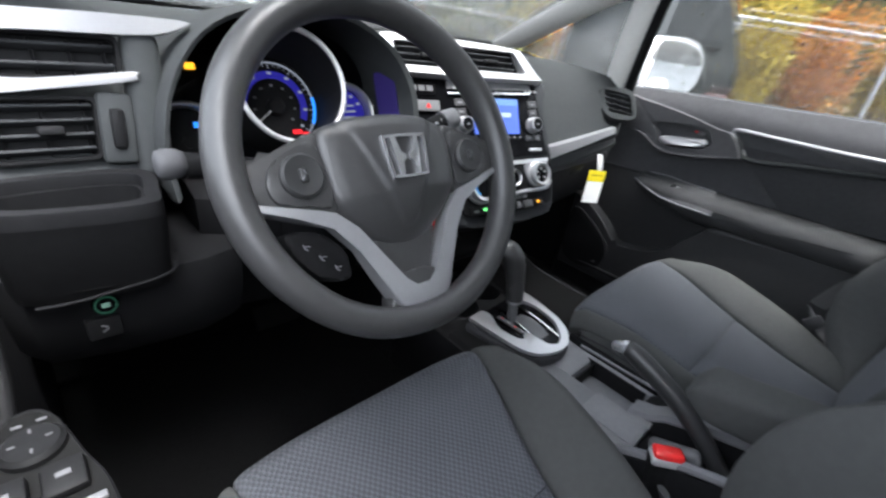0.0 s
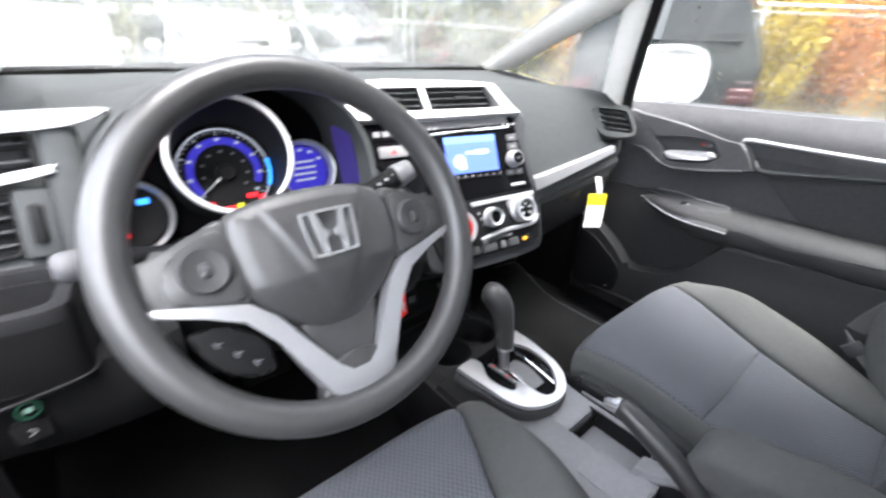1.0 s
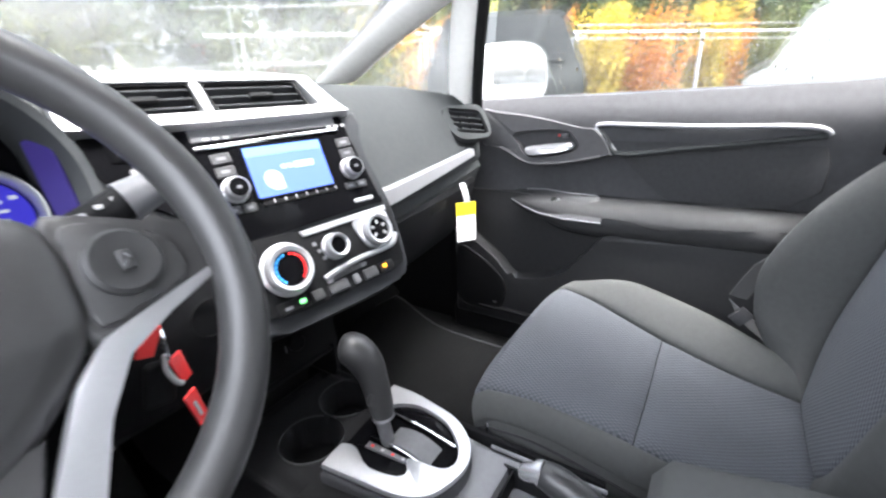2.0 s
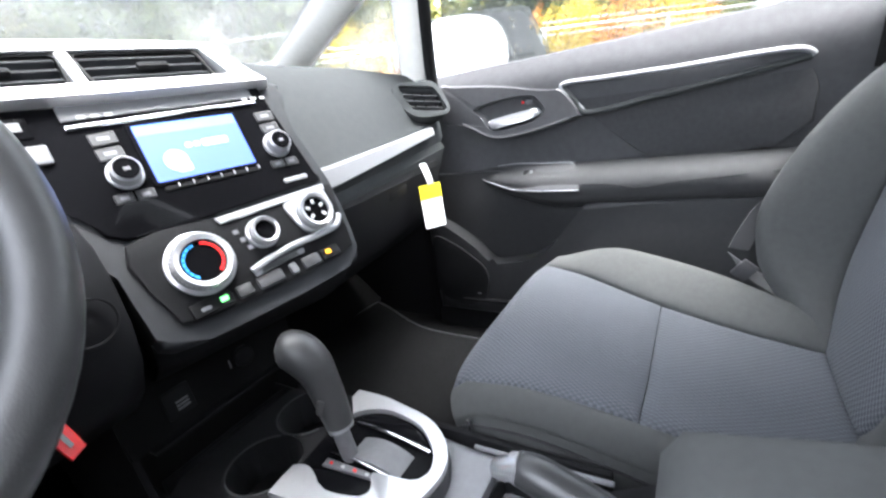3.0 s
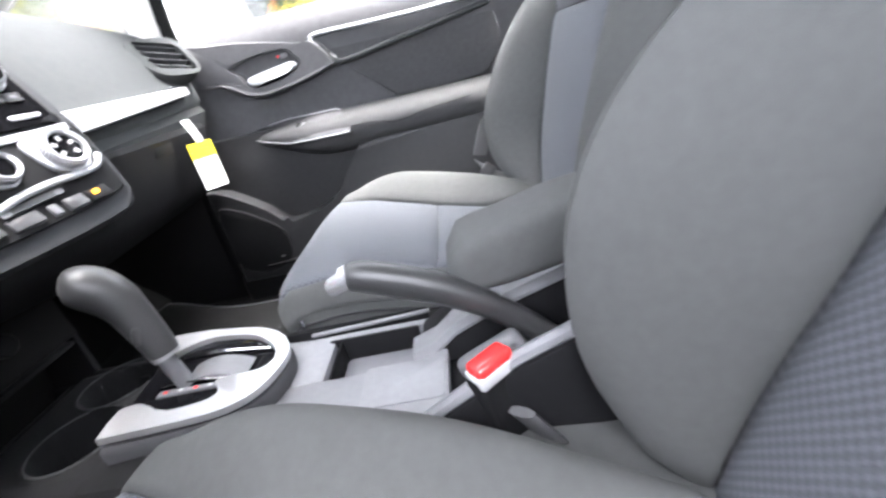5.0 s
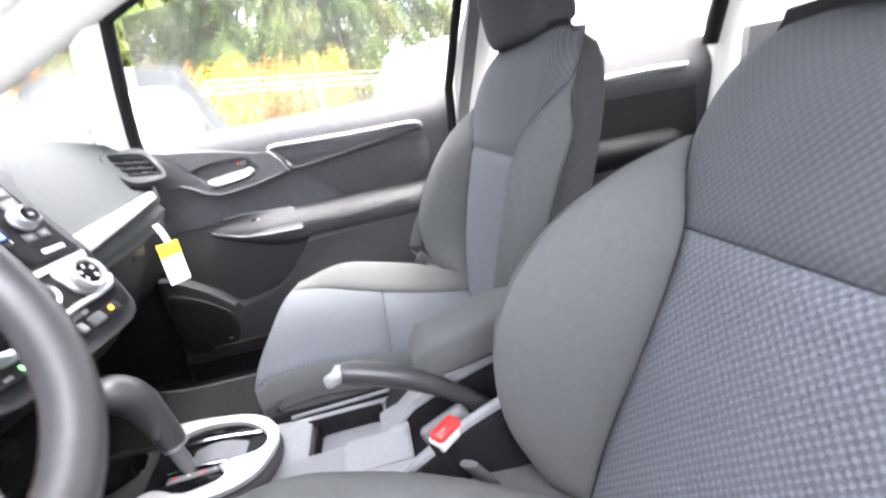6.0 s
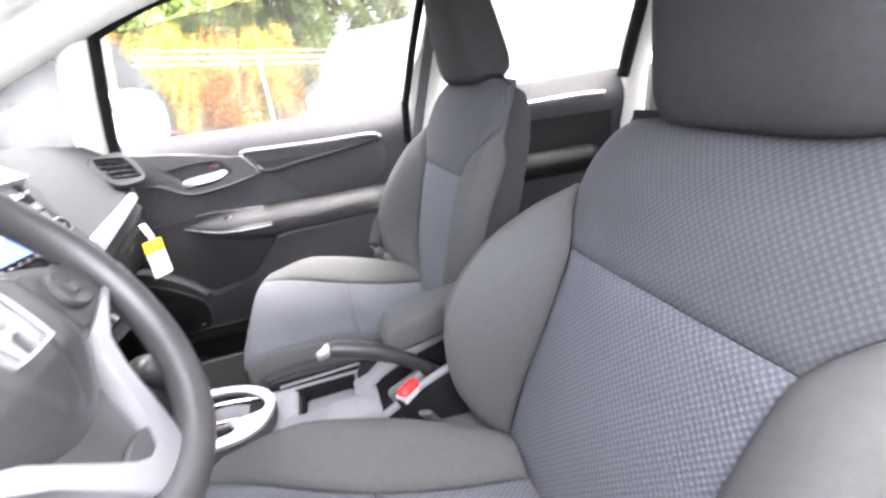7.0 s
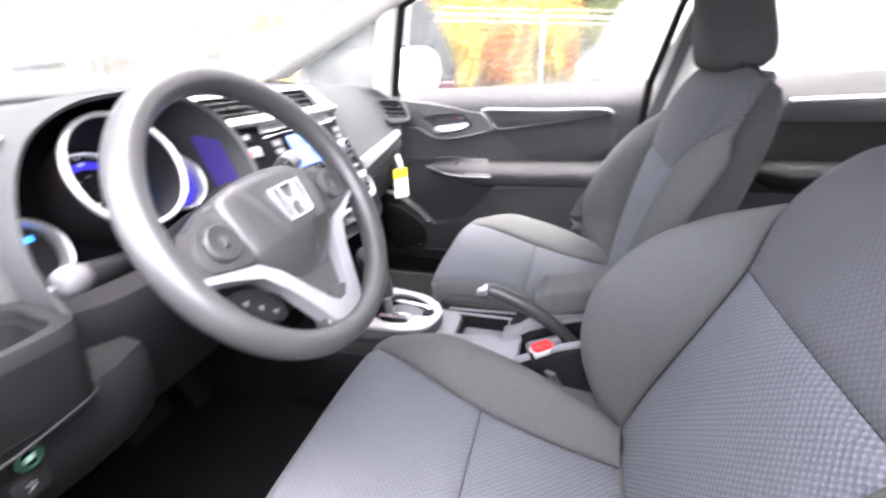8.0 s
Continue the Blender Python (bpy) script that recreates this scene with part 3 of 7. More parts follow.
# panel and bolster lines of a front seat: (along the seat, across it); the right-hand bolsters are the deep ones
CUSH_R = [(-0.02, 0.206), (0.02, 0.196), (0.08, 0.172), (0.16, 0.138), (0.25, 0.107), (0.36, 0.087), (0.48, 0.072)]
CUSH_L = [(-0.02, -0.206), (0.02, -0.206), (0.10, -0.203), (0.25, -0.199), (0.36, -0.196), (0.48, -0.188)]
CUSH_Z = [(-0.02, 0.588), (0.03, 0.592), (0.10, 0.593), (0.16, 0.586), (0.25, 0.570), (0.36, 0.549), (0.48, 0.533)]
PASSENGER_BACK = {
    "right": [(0, 0.070), (0.03, 0.090), (0.08, 0.122), (0.13, 0.140), (0.23, 0.145), (0.34, 0.145), (0.37, 0.150), (0.40, 0.166), (0.44, 0.198), (0.47, 0.212), (0.525, 0.200), (0.575, 0.163)],
    "left": [(0, -0.085), (0.05, -0.115), (0.13, -0.132), (0.23, -0.136), (0.34, -0.138), (0.37, -0.146), (0.40, -0.166), (0.44, -0.206), (0.48, -0.230), (0.525, -0.223), (0.575, -0.185)],
    "rise_right": [(0, 0.015), (0.05, 0.072), (0.08, 0.096), (0.15, 0.116), (0.23, 0.106), (0.31, 0.083), (0.39, 0.046), (0.44, 0.016), (0.50, 0.0)],
    "rise_left": [(0, 0.018), (0.10, 0.030), (0.20, 0.030), (0.30, 0.020), (0.36, 0.010), (0.42, 0.0)],
    "out_right": [(0, 0.205), (0.05, 0.232), (0.11, 0.246), (0.18, 0.250), (0.30, 0.246), (0.40, 0.232), (0.46, 0.218), (0.525, 0.201), (0.575, 0.164)],
    "out_left": [(0, -0.205), (0.05, -0.222), (0.11, -0.230), (0.18, -0.233), (0.30, -0.233), (0.40, -0.235), (0.47, -0.236), (0.525, -0.224), (0.575, -0.186)],
    "seam": 0.357, "top": 0.575, "bolster_top": (0.495, 0.495), "lean": 13.2, "foot": (-0.450, 0.525)}
DRIVER_BACK = {
    "right": [(0, 0.165), (0.10, 0.164), (0.20, 0.157), (0.29, 0.157), (0.342, 0.165), (0.388, 0.190), (0.42, 0.212), (0.445, 0.227), (0.47, 0.231), (0.515, 0.226), (0.531, 0.214), (0.547, 0.190)],
    "left": [(0, -0.135), (0.10, -0.138), (0.20, -0.142), (0.30, -0.146), (0.342, -0.152), (0.388, -0.178), (0.42, -0.205), (0.445, -0.224), (0.47, -0.231), (0.515, -0.226), (0.531, -0.214), (0.547, -0.190)],
    "rise_right": [(0, 0.034), (0.065, 0.098), (0.15, 0.136), (0.232, 0.140), (0.313, 0.113), (0.388, 0.058), (0.42, 0.025), (0.445, 0.0)],
    "rise_left": [(0, 0.02), (0.10, 0.040), (0.20, 0.042), (0.30, 0.030), (0.38, 0.012), (0.43, 0.0)],
    "out_right": [(0, 0.222), (0.05, 0.240), (0.11, 0.251), (0.18, 0.256), (0.30, 0.252), (0.38, 0.242), (0.44, 0.233), (0.515, 0.228), (0.531, 0.216), (0.547, 0.192)],
    "out_left": [(0, -0.215), (0.05, -0.235), (0.11, -0.248), (0.18, -0.253), (0.30, -0.250), (0.38, -0.240), (0.44, -0.232), (0.515, -0.228), (0.531, -0.216), (0.547, -0.192)],
    "seam": 0.342, "top": 0.547, "bolster_top": (0.44, 0.44), "lean": 22.0, "foot": (-0.425, 0.520)}


def smooth(t):
    t = max(0.0, min(1.0, t))
    return t * t * (3 - 2 * t)


def build_seat(cx, name, label, shape, dy=0.0, joint=0.252, head=(0.0, 0.0)):
    """A front seat: cushion, backrest and headrest, each with its sewn panels."""
    seat = thing(name, label, "car seat", (cx, -0.25, 0.36), "front seats")
    Y0 = 0.012 + dy
    L_OUT = -0.236

    def cr(v):
        return curve(CUSH_R, v)

    def cl(v):
        return curve(CUSH_L, v)

    def c_out(v):
        return curve([(-0.02, 0.245), (0.05, 0.254), (0.20, 0.254), (0.28, 0.243), (0.34, 0.222), (0.42, 0.182), (0.48, 0.15)], v)

    def cz(u, v):
        """Height of the cushion; v runs from the front edge (0) to the rear (0.46)."""
        z = curve(CUSH_Z, v)
        a, b = cl(v), cr(v)
        if u > b:
            f = (u - b) / max(0.02, c_out(v) - b)
            rise = 0.044 * smooth(v / 0.20) * (1 - 0.25 * smooth((v - 0.33) / 0.13))
            z += rise * math.sin(math.pi * min(1, f * 0.78)) - 0.07 * max(0, f - 0.62) ** 2 / 0.14
        elif u < a:
            f = (a - u) / max(0.01, a - L_OUT)
            z -= 0.030 * f * f
        # a shallow hollow to sit in, with the near edge a little higher
        w = max(0.0, 1 - ((u - (a + b) / 2) / max(0.05, (b - a) / 2)) ** 2)
        return z - 0.007 * w * smooth(v / 0.12) + 0.010 * smooth(v / 0.2) * smooth((-u - 0.08) / 0.12)

    def cfn(u, v):
        e = 0.003
        p = Vector((cx + u, Y0 - v, cz(u, v)))
        # the front rolls over and down
        if v < 0.03:
            t = (0.03 - v) / 0.03
            p.y = Y0 - 0.03 + 0.03 * math.sin(min(1, t) * math.pi / 2) - 0.02 * max(0, t - 1)
            p.z = cz(u, 0.03) - 0.03 * (1 - math.cos(min(1, t) * math.pi / 2)) - 0.055 * max(0, t - 1)
        n = Vector((-(cz(u + e, v) - cz(u - e, v)) / (2 * e), (cz(u, v + e) - cz(u, v - e)) / (2 * e), 1)).normalized()
        if v < 0.03:
            a = min(1, (0.03 - v) / 0.03) * math.pi / 2
            n = Vector((n.x * 0.5, math.sin(a), math.cos(a) + 0.05)).normalized()
        # the front edge is rounded in plan
        p.y -= 0.030 * (abs(u) / 0.25) ** 4 * (1 - smooth(v / 0.22))
        return p, n

    part("cushion_front_panel", patch(cfn, cl, cr, -0.01, joint - 0.0008, 22, 22), CLOTH_BLUE, seat, "blue-grey woven cloth panel")
    part("cushion_rear_panel", patch(cfn, cl, cr, joint + 0.0008, 0.47, 22, 16), CLOTH_BLUE, seat, "blue-grey woven cloth panel")
    part("cushion_bolster", patch(cfn, lambda v: cr(v) + 0.0006, c_out, -0.01, 0.47, 16, 26, puff=0.009), CLOTH_BLACK, seat, "charcoal cloth bolster")
    part("cushion_bolster", patch(cfn, lambda v: L_OUT, lambda v: cl(v) - 0.0006, -0.01, 0.47, 10, 26, puff=0.006), CLOTH_BLACK, seat, "charcoal cloth bolster")
    # skirt below the cushion
    ring = []
    for z, k, fr in ((0.572, 0.975, -0.004), (0.555, 0.995, 0.010), (0.53, 1.0, 0.012), (0.47, 1.0, 0.010), (0.43, 0.99, 0.0), (0.405, 0.96, -0.02)):
        o = round_rect(0.494 * k, 0.475, 0.05, 6, cx + 0.009, -0.235 + dy)
        ring.append([(x, y + ((fr - 0.030 * (abs(x - cx) / 0.25) ** 4) if y > -0.1 + dy else 0), z - 0.045 * smooth((dy - y - 0.06) / 0.34) * (1 if z > 0.5 else 0)) for x, y in o])
    part("cushion_skirt", skin(ring), CLOTH_BLACK, seat, "charcoal cloth cushion side")
    seam_line = []
    for i in range(25):
        v = 0.01 + 0.45 * i / 24
        p, n = cfn(L_OUT - 0.001, v)
        seam_line.append(p + Vector((-0.0015, 0, -0.012)))
    part("side_seam", tube(seam_line, 0.0016, 6), SEAT_BACK, seat)
    part("seat_base", rbox(0.40, 0.40, 0.05, pose(cx, -0.24 + dy, 0.405), 0.01), BLACK, seat)
    for s in (-1, 1):
        part("seat_rail", rbox(0.03, 0.48, 0.035, pose(cx + s * 0.19, -0.22 + dy, 0.375), 0.006), BLACK, seat)

    # backrest: v runs up along the recline
    lean, top_v, seam = shape["lean"], shape["top"], shape["seam"]
    REC = Vector((0, -math.sin(radians(lean)), math.cos(radians(lean))))
    FWD = Vector((0, math.cos(radians(lean)), math.sin(radians(lean))))
    ORG = Vector((cx, shape["foot"][0], shape["foot"][1]))

    def side(key):
        return lambda v: curve(shape[key], v)

    br, bl, orr, ol, rr, rl = (side(k) for k in ("right", "left", "out_right", "out_left", "rise_right", "rise_left"))

    def bd(u, v):
        d = 0.010 * math.sin(math.pi * min(1, v / 0.5)) - 0.010 * (u / 0.2) ** 2
        if u > br(v):
            f = min(1, (u - br(v)) / max(0.012, orr(v) - br(v)))
            d += rr(v) * math.sin(math.pi * min(1, f * 0.72))
        elif u < bl(v):
            f = min(1, (bl(v) - u) / max(0.012, bl(v) - ol(v)))
            d += rl(v) * math.sin(math.pi * min(1, f * 0.72))
        edge = u - orr(v) + 0.042 if u > 0 else ol(v) - u + 0.042
        d -= (0.05 - 0.022 * smooth((v - 0.40) / 0.06)) * max(0, edge / 0.042) ** 2
        return d - 3.0 * max(0, v - top_v + 0.115) ** 2

    def bfn(u, v):
        e = 0.003
        p = ORG + REC * v + FWD * bd(u, v) + Vector((u, 0, 0))
        n = (FWD - Vector((1, 0, 0)) * (bd(u + e, v) - bd(u - e, v)) / (2 * e) - REC * (bd(u, v + e) - bd(u, v - e)) / (2 * e)).normalized()
        return p, n

    part("backrest", patch(bfn, bl, br, 0.0, seam - 0.0008, 20, 24), CLOTH_BLUE, seat, "blue-grey woven cloth backrest panel")
    part("backrest_upper", patch(bfn, bl, br, seam + 0.0008, top_v, 20, 18), CLOTH_DARK, seat, "darker woven cloth upper backrest panel")
    part("backrest_bolster", patch(bfn, lambda v: br(v) + 0.0006, orr, 0.0, shape["bolster_top"][0], 16, 32, puff=0.009), CLOTH_BLACK, seat, "charcoal cloth side bolster")
    part("backrest_bolster", patch(bfn, ol, lambda v: bl(v) - 0.0006, 0.0, shape["bolster_top"][1], 16, 32, puff=0.009), CLOTH_BLACK, seat, "charcoal cloth side bolster")
    # rear shell
    rows = []
    for v in np.linspace(-0.02, top_v + 0.003, 22):
        q = min(max(0, v), top_v)
        a, b = ol(q) + 0.004, orr(q) - 0.004
        round_off = math.sqrt(max(0.0, 1 - (max(0, v - top_v + 0.040) / 0.0435) ** 2))
        d1 = (0.165 - 0.5 * max(0, v - 0.34) ** 2) * (0.30 + 0.70 * round_off) - 0.03
        fr = -0.014 - 3.0 * max(0, v - top_v + 0.115) ** 2
        ring = []
        for j in range(28):
            t = 2 * math.pi * j / 28
            c, s_ = math.cos(t), math.sin(t)
            ring.append(ORG + REC * v + Vector(((a + b) / 2 + (b - a) / 2 * math.copysign(abs(c) ** 0.45, c), 0, 0)) + FWD * ((fr - d1) / 2 + (fr + d1) / 2 * math.copysign(abs(s_) ** 0.6, s_)))
        rows.append(ring)
    part("backrest_shell", skin(rows), SEAT_BACK, seat, "charcoal cloth backrest rear")
    # piping between the front panels and the rear shell
    for fn in (orr, ol):
        line = [bfn(fn(v), v)[0] - FWD * 0.004 for v in np.linspace(0.02, top_v - 0.03, 30)]
        part("piping", tube(line, 0.0022, 6), SEAT_BACK, seat)

    # headrest, coloured darker than the bolsters
    rows = []
    HREC, HFWD = Vector((0, 0.24, 0.97)), Vector((0, 0.97, -0.24))
    H0 = ORG + REC * (top_v + 0.003) + FWD * (-0.062 + head[0]) + Vector((0, 0, 0.004 + head[1]))
    for i in range(19):
        t = i / 18
        h = 0.225 * t
        k = (1 - abs(2 * t - 1) ** 5) ** 0.5
        w = (0.146 - 0.030 * t) * (0.80 + 0.20 * k)
        dp = (0.058 - 0.014 * t) * (0.5 + 0.5 * k)
        ring = []
        for j in range(36):
            a = 2 * math.pi * j / 36
            c, s_ = math.cos(a), math.sin(a)
            ring.append(H0 + HREC * h + Vector((math.copysign(abs(c) ** 0.5, c) * w, 0, 0)) + HFWD * (math.copysign(abs(s_) ** 0.65, s_) * dp + 0.01 - 0.014 * (c * c)))
        rows.append(ring)
    rest = part("headrest", skin(rows), SEAT_BACK, seat, "charcoal cloth headrest", 50)
    for s in (-1, 1):
        crease = [H0 + HREC * (0.225 * t) + Vector((s * (0.092 - 0.02 * t) * (0.86 + 0.14 * (1 - abs(2 * t - 1) ** 5) ** 0.5), 0, 0)) + HFWD * ((0.058 - 0.014 * t) * (0.5 + 0.5 * (1 - abs(2 * t - 1) ** 5) ** 0.5) * 0.93 + 0.003) for t in np.linspace(0.06, 0.94, 16)]
        part("headrest_seam", tube(crease, 0.0014, 6), RUBBER, rest)
        part("headrest_post", tube([H0 + Vector((s * 0.07, 0, 0)) + REC * -0.06, H0 + Vector((s * 0.07, 0, 0)) + REC * 0.02], 0.006, 10), CHROME, seat)
    return seat


build_seat(0.365, "front_seat", "front passenger seat in charcoal cloth with blue-grey woven panels", PASSENGER_BACK, head=(0.0, -0.008))
build_seat(-0.338, "front_seat", "driver's seat in charcoal cloth with blue-grey woven panels", DRIVER_BACK, 0.036)

# ---- rear bench, added to block light from the tailgate window ----
bench = thing("rear_bench", "dark charcoal cloth rear bench seat with two headrests", "car seat", (0, -1.25, 0.36))
rows = []
for i in range(15):
    t = i / 14
    y = -0.98 - 0.46 * t
    front = math.sqrt(1 - (1 - min(1, t / 0.12)) ** 2)
    zt = 0.47 + 0.13 * front - 0.05 * t
    rows.append([(0.60 * math.copysign(abs(math.cos(a)) ** 0.3, math.cos(a)), y, (zt + 0.40) / 2 + (zt - 0.40) / 2 * math.copysign(abs(math.sin(a)) ** 0.4, math.sin(a))) for a in np.linspace(0, 2 * math.pi, 33)[:-1]])
part("cushion", skin(rows), SEAT_BACK, bench)
for s in (-1, 1):
    rows = []
    for i in range(17):
        t = i / 16
        k = (1 - abs(2 * t - 1) ** 7) ** 0.5
        w, d = 0.297 * (0.93 + 0.07 * k), 0.075 * (0.45 + 0.55 * k)
        mid = Vector((s * 0.303, -1.43 - 0.20 * t, 0.52 + 0.48 * t))
        rows.append([mid + Vector((w * math.copysign(abs(math.cos(a)) ** 0.35, math.cos(a)), d * math.copysign(abs(math.sin(a)) ** 0.5, math.sin(a)), 0.0)) for a in np.linspace(0, 2 * math.pi, 33)[:-1]])
    part("backrest", skin(rows), SEAT_BACK, bench)
    rows = []
    for i in range(13):
        t = i / 12
        k = (1 - abs(2 * t - 1) ** 5) ** 0.5
        rows.append([Vector((s * 0.31 + 0.125 * (0.8 + 0.2 * k) * math.copysign(abs(math.cos(a)) ** 0.5, math.cos(a)), -1.63 - 0.02 * t + 0.05 * (0.5 + 0.5 * k) * math.copysign(abs(math.sin(a)) ** 0.6, math.sin(a)), 1.005 + 0.12 * t)) for a in np.linspace(0, 2 * math.pi, 29)[:-1]])
    part("headrest", skin(rows), SEAT_BACK, bench)

# ---- steering wheel ----
W_U = Vector((0, 0.5, 0.866))
WHEEL = axes((-0.348, 0.018, 0.950), (1, 0, 0), W_U)
wheel = thing("steering_wheel", "dark grey three-spoke steering wheel with silver spoke trim", "steering wheel", (-0.348, 0.10, 0.90))
R_RIM = 0.1675
rim_rows = []
for i in range(72):
    a = 2 * math.pi * i / 72
    ring = []
    for j in range(14):
        b = 2 * math.pi * j / 14
        r = R_RIM + 0.0158 * math.cos(b)
        ring.append(WHEEL @ Vector((r * math.cos(a), r * math.sin(a), 0.0185 * math.sin(b))))
    rim_rows.append(ring)
part("rim", skin(rim_rows, close_rows=True), URETHANE, wheel)

pad_outline = spline([(-0.082, 0.034), (-0.06, 0.046), (-0.024, 0.051), (0.02, 0.051), (0.058, 0.045), (0.08, 0.03), (0.083, -0.012), (0.073, -0.043), (0.045, -0.072), (0.018, -0.088), (-0.018, -0.088), (-0.045, -0.074), (-0.073, -0.045), (-0.083, -0.012)], 8, True)
cx0, cy0 = 0.0, -0.015
rows = []
PAD = [(0.04, 0.014), (0.25, 0.0135), (0.55, 0.0115), (0.8, 0.0075), (0.94, 0.003), (0.985, -0.003), (1.0, -0.012)]


def pad_height(x, y, w):
    """The cover falls away below and has a raised middle with creased flanks."""
    middle = smooth((0.058 + 0.42 * (y - 0.045) - abs(x)) / 0.007) * smooth((y + 0.072) / 0.012)
    return w - 0.012 * max(0, -(y + 0.03) / 0.05) + 0.0032 * middle


for k in [0.98] + [1.0, 0.985] + [0.96 - 0.04 * i for i in range(24)]:
    w = -0.045 if not rows else lerp(PAD, k)
    rows.append([WHEEL @ Vector((x, y, pad_height(x, y, w))) for x, y in ((cx0 + (p.x - cx0) * k, cy0 + (p.y - cy0) * k) for p in pad_outline)])
part("airbag_cover", skin(rows), URETHANE, wheel, "dark grey airbag cover")
col_rows = [[WHEEL @ Vector((r * math.cos(a), r * math.sin(a) - 0.01, w)) for a in np.linspace(0, 2 * math.pi, 25)[:-1]] for r, w in ((0.06, -0.02), (0.072, -0.05), (0.07, -0.075))]
part("hub_back", skin(col_rows), BLACK, wheel)

for s in (-1, 1):
    def mir(pts):
        return [(s * a, b) for a, b in pts]
    pod = spline(mir([(0.078, 0.033), (0.105, 0.03), (0.135, 0.018), (0.158, 0.012), (0.160, -0.020), (0.142, -0.030), (0.11, -0.035), (0.076, -0.042)]), 4, True)
    part("spoke_pod", prism([(p.x, p.y) for p in pod], 0.030, WHEEL, 0.005, 3, -0.032), URETHANE, wheel)
    plate = spline(mir([(0.086, 0.026), (0.105, 0.024), (0.128, 0.012), (0.138, -0.006), (0.132, -0.024), (0.105, -0.030), (0.082, -0.034), (0.081, -0.005)]), 4, True)
    part("switch_plate", prism([(p.x, p.y) for p in plate], 0.006, WHEEL, 0.002, 2, -0.004), URETHANE, wheel)
    knob = part("switch_ring", lathe([(0.0205, 0.0), (0.0205, 0.005), (0.018, 0.0075), (0.012, 0.006), (0.0, 0.0055)], 28, WHEEL @ pose(s * 0.106, -0.003, 0.0015)), SWITCH, wheel)
    part("switch_button", rbox(0.0075, 0.013, 0.004, WHEEL @ pose(s * 0.106, -0.003, 0.008), 0.0018, 3), SWITCH, wheel)
    for q in (-1, 1):
        part("switch_mark", rbox(0.0009, 0.0042, 0.0007, WHEEL @ pose(s * 0.106 + q * 0.0012, -0.003 + q * 0.0022, 0.0102, 0, 0, 35 * q), 0.0002, 1), GREY_MARK, wheel)
    for q, (du, dv) in enumerate(((-0.0145, 0), (0.0145, 0), (0, 0.0135), (0, -0.0135))):
        part("switch_mark", rbox(0.0036, 0.0011, 0.0008, WHEEL @ pose(s * 0.106 + du, -0.003 + dv, 0.0072), 0.0003, 1), GREY_MARK, wheel)
# silver spoke trim: thin along the sides, broad towards the bottom
up = [(0.152, -0.021), (0.115, -0.031), (0.080, -0.040), (0.060, -0.058), (0.041, -0.090), (0.022, -0.124), (0.010, -0.134)]
dn = [(0.022, -0.156), (0.036, -0.145), (0.052, -0.110), (0.064, -0.080), (0.086, -0.052), (0.118, -0.040), (0.152, -0.028)]
both = up + [(-a, b) for a, b in reversed(up)] + [(-a, b) for a, b in reversed(dn)] + dn
part("spoke_trim", prism(both, 0.022, WHEEL, 0.003, 2, -0.020), SATIN, wheel, "satin silver spoke trim")
web = [(-0.042, -0.075), (0.042, -0.075), (0.02, -0.128), (-0.02, -0.128)]
part("lower_spoke", prism(web, 0.012, WHEEL, 0.003, 3, -0.022), URETHANE, wheel, "dark grey recessed lower spoke")
lower = spline([(-0.026, -0.120), (0.026, -0.120), (0.045, -0.158), (0.030, -0.175), (-0.030, -0.175), (-0.045, -0.158)], 4, True)
part("lower_spoke_base", prism([(p.x, p.y) for p in lower], 0.022, WHEEL, 0.004, 2, -0.026), URETHANE, wheel)
# phone switch pod below the left spoke
podl = spline([(-0.128, -0.05), (-0.09, -0.058), (-0.072, -0.085), (-0.074, -0.105), (-0.10, -0.10), (-0.122, -0.075)], 4, True)
part("phone_pod", prism([(p.x, p.y) for p in podl], 0.02, WHEEL, 0.004, 2, -0.034), BLACK, wheel)
for i in range(3):
    at = (-0.112 + 0.013 * i, -0.066 - 0.013 * i, -0.0135)
    for q, (du, dv, turn, ln) in enumerate(((-0.0016, 0.0008, -75, 0.0055), (0.0016, 0.0008, -5, 0.0055), (0.0, -0.0018, -40, 0.0040))):
        part("phone_mark", rbox(ln, 0.0010, 0.0010, WHEEL @ pose(at[0] + du, at[1] + dv, at[2], 0, 0, turn), 0.0003, 1), GREY_MARK, wheel)
BADGE = base_mat("bright_badge", (0.46, 0.46, 0.47), 0.26, 0.8)
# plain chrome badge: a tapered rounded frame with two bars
badge = thing("wheel_badge", "chrome badge plate on the steering wheel cover", "badge", WHEEL @ Vector((0.003, 0.002, 0.014)))


def badge_ring(inset):
    """Outline of the badge: wider at the top, with rounded corners."""
    q = spline([(x * (1 - inset / 0.028), y * (1 - inset / 0.0225), 0) for x, y in ((-0.027, 0.018), (-0.021, 0.0225), (0.021, 0.0225), (0.027, 0.018), (0.0235, -0.016), (0.018, -0.0215), (-0.018, -0.0215), (-0.0235, -0.016))], 4, True)
    return [(p.x + 0.004, p.y + 0.002) for p in q]


part("badge_frame", frame_plate(badge_ring(0), badge_ring(0.0034), 0.005, WHEEL, 0.0155), BADGE, badge)
for s in (-1, 1):
    part("badge_bar", prism([(0.004 + s * x, y + 0.002) for x, y in ((0.0178, 0.0205), (0.0105, 0.0205), (0.0085, 0.0045), (0.0025, 0.0025), (0.0025, -0.0035), (0.0080, -0.0055), (0.0072, -0.0195), (0.0132, -0.0195))], 0.005, WHEEL, 0.0010, 2, 0.0155), BADGE, badge)


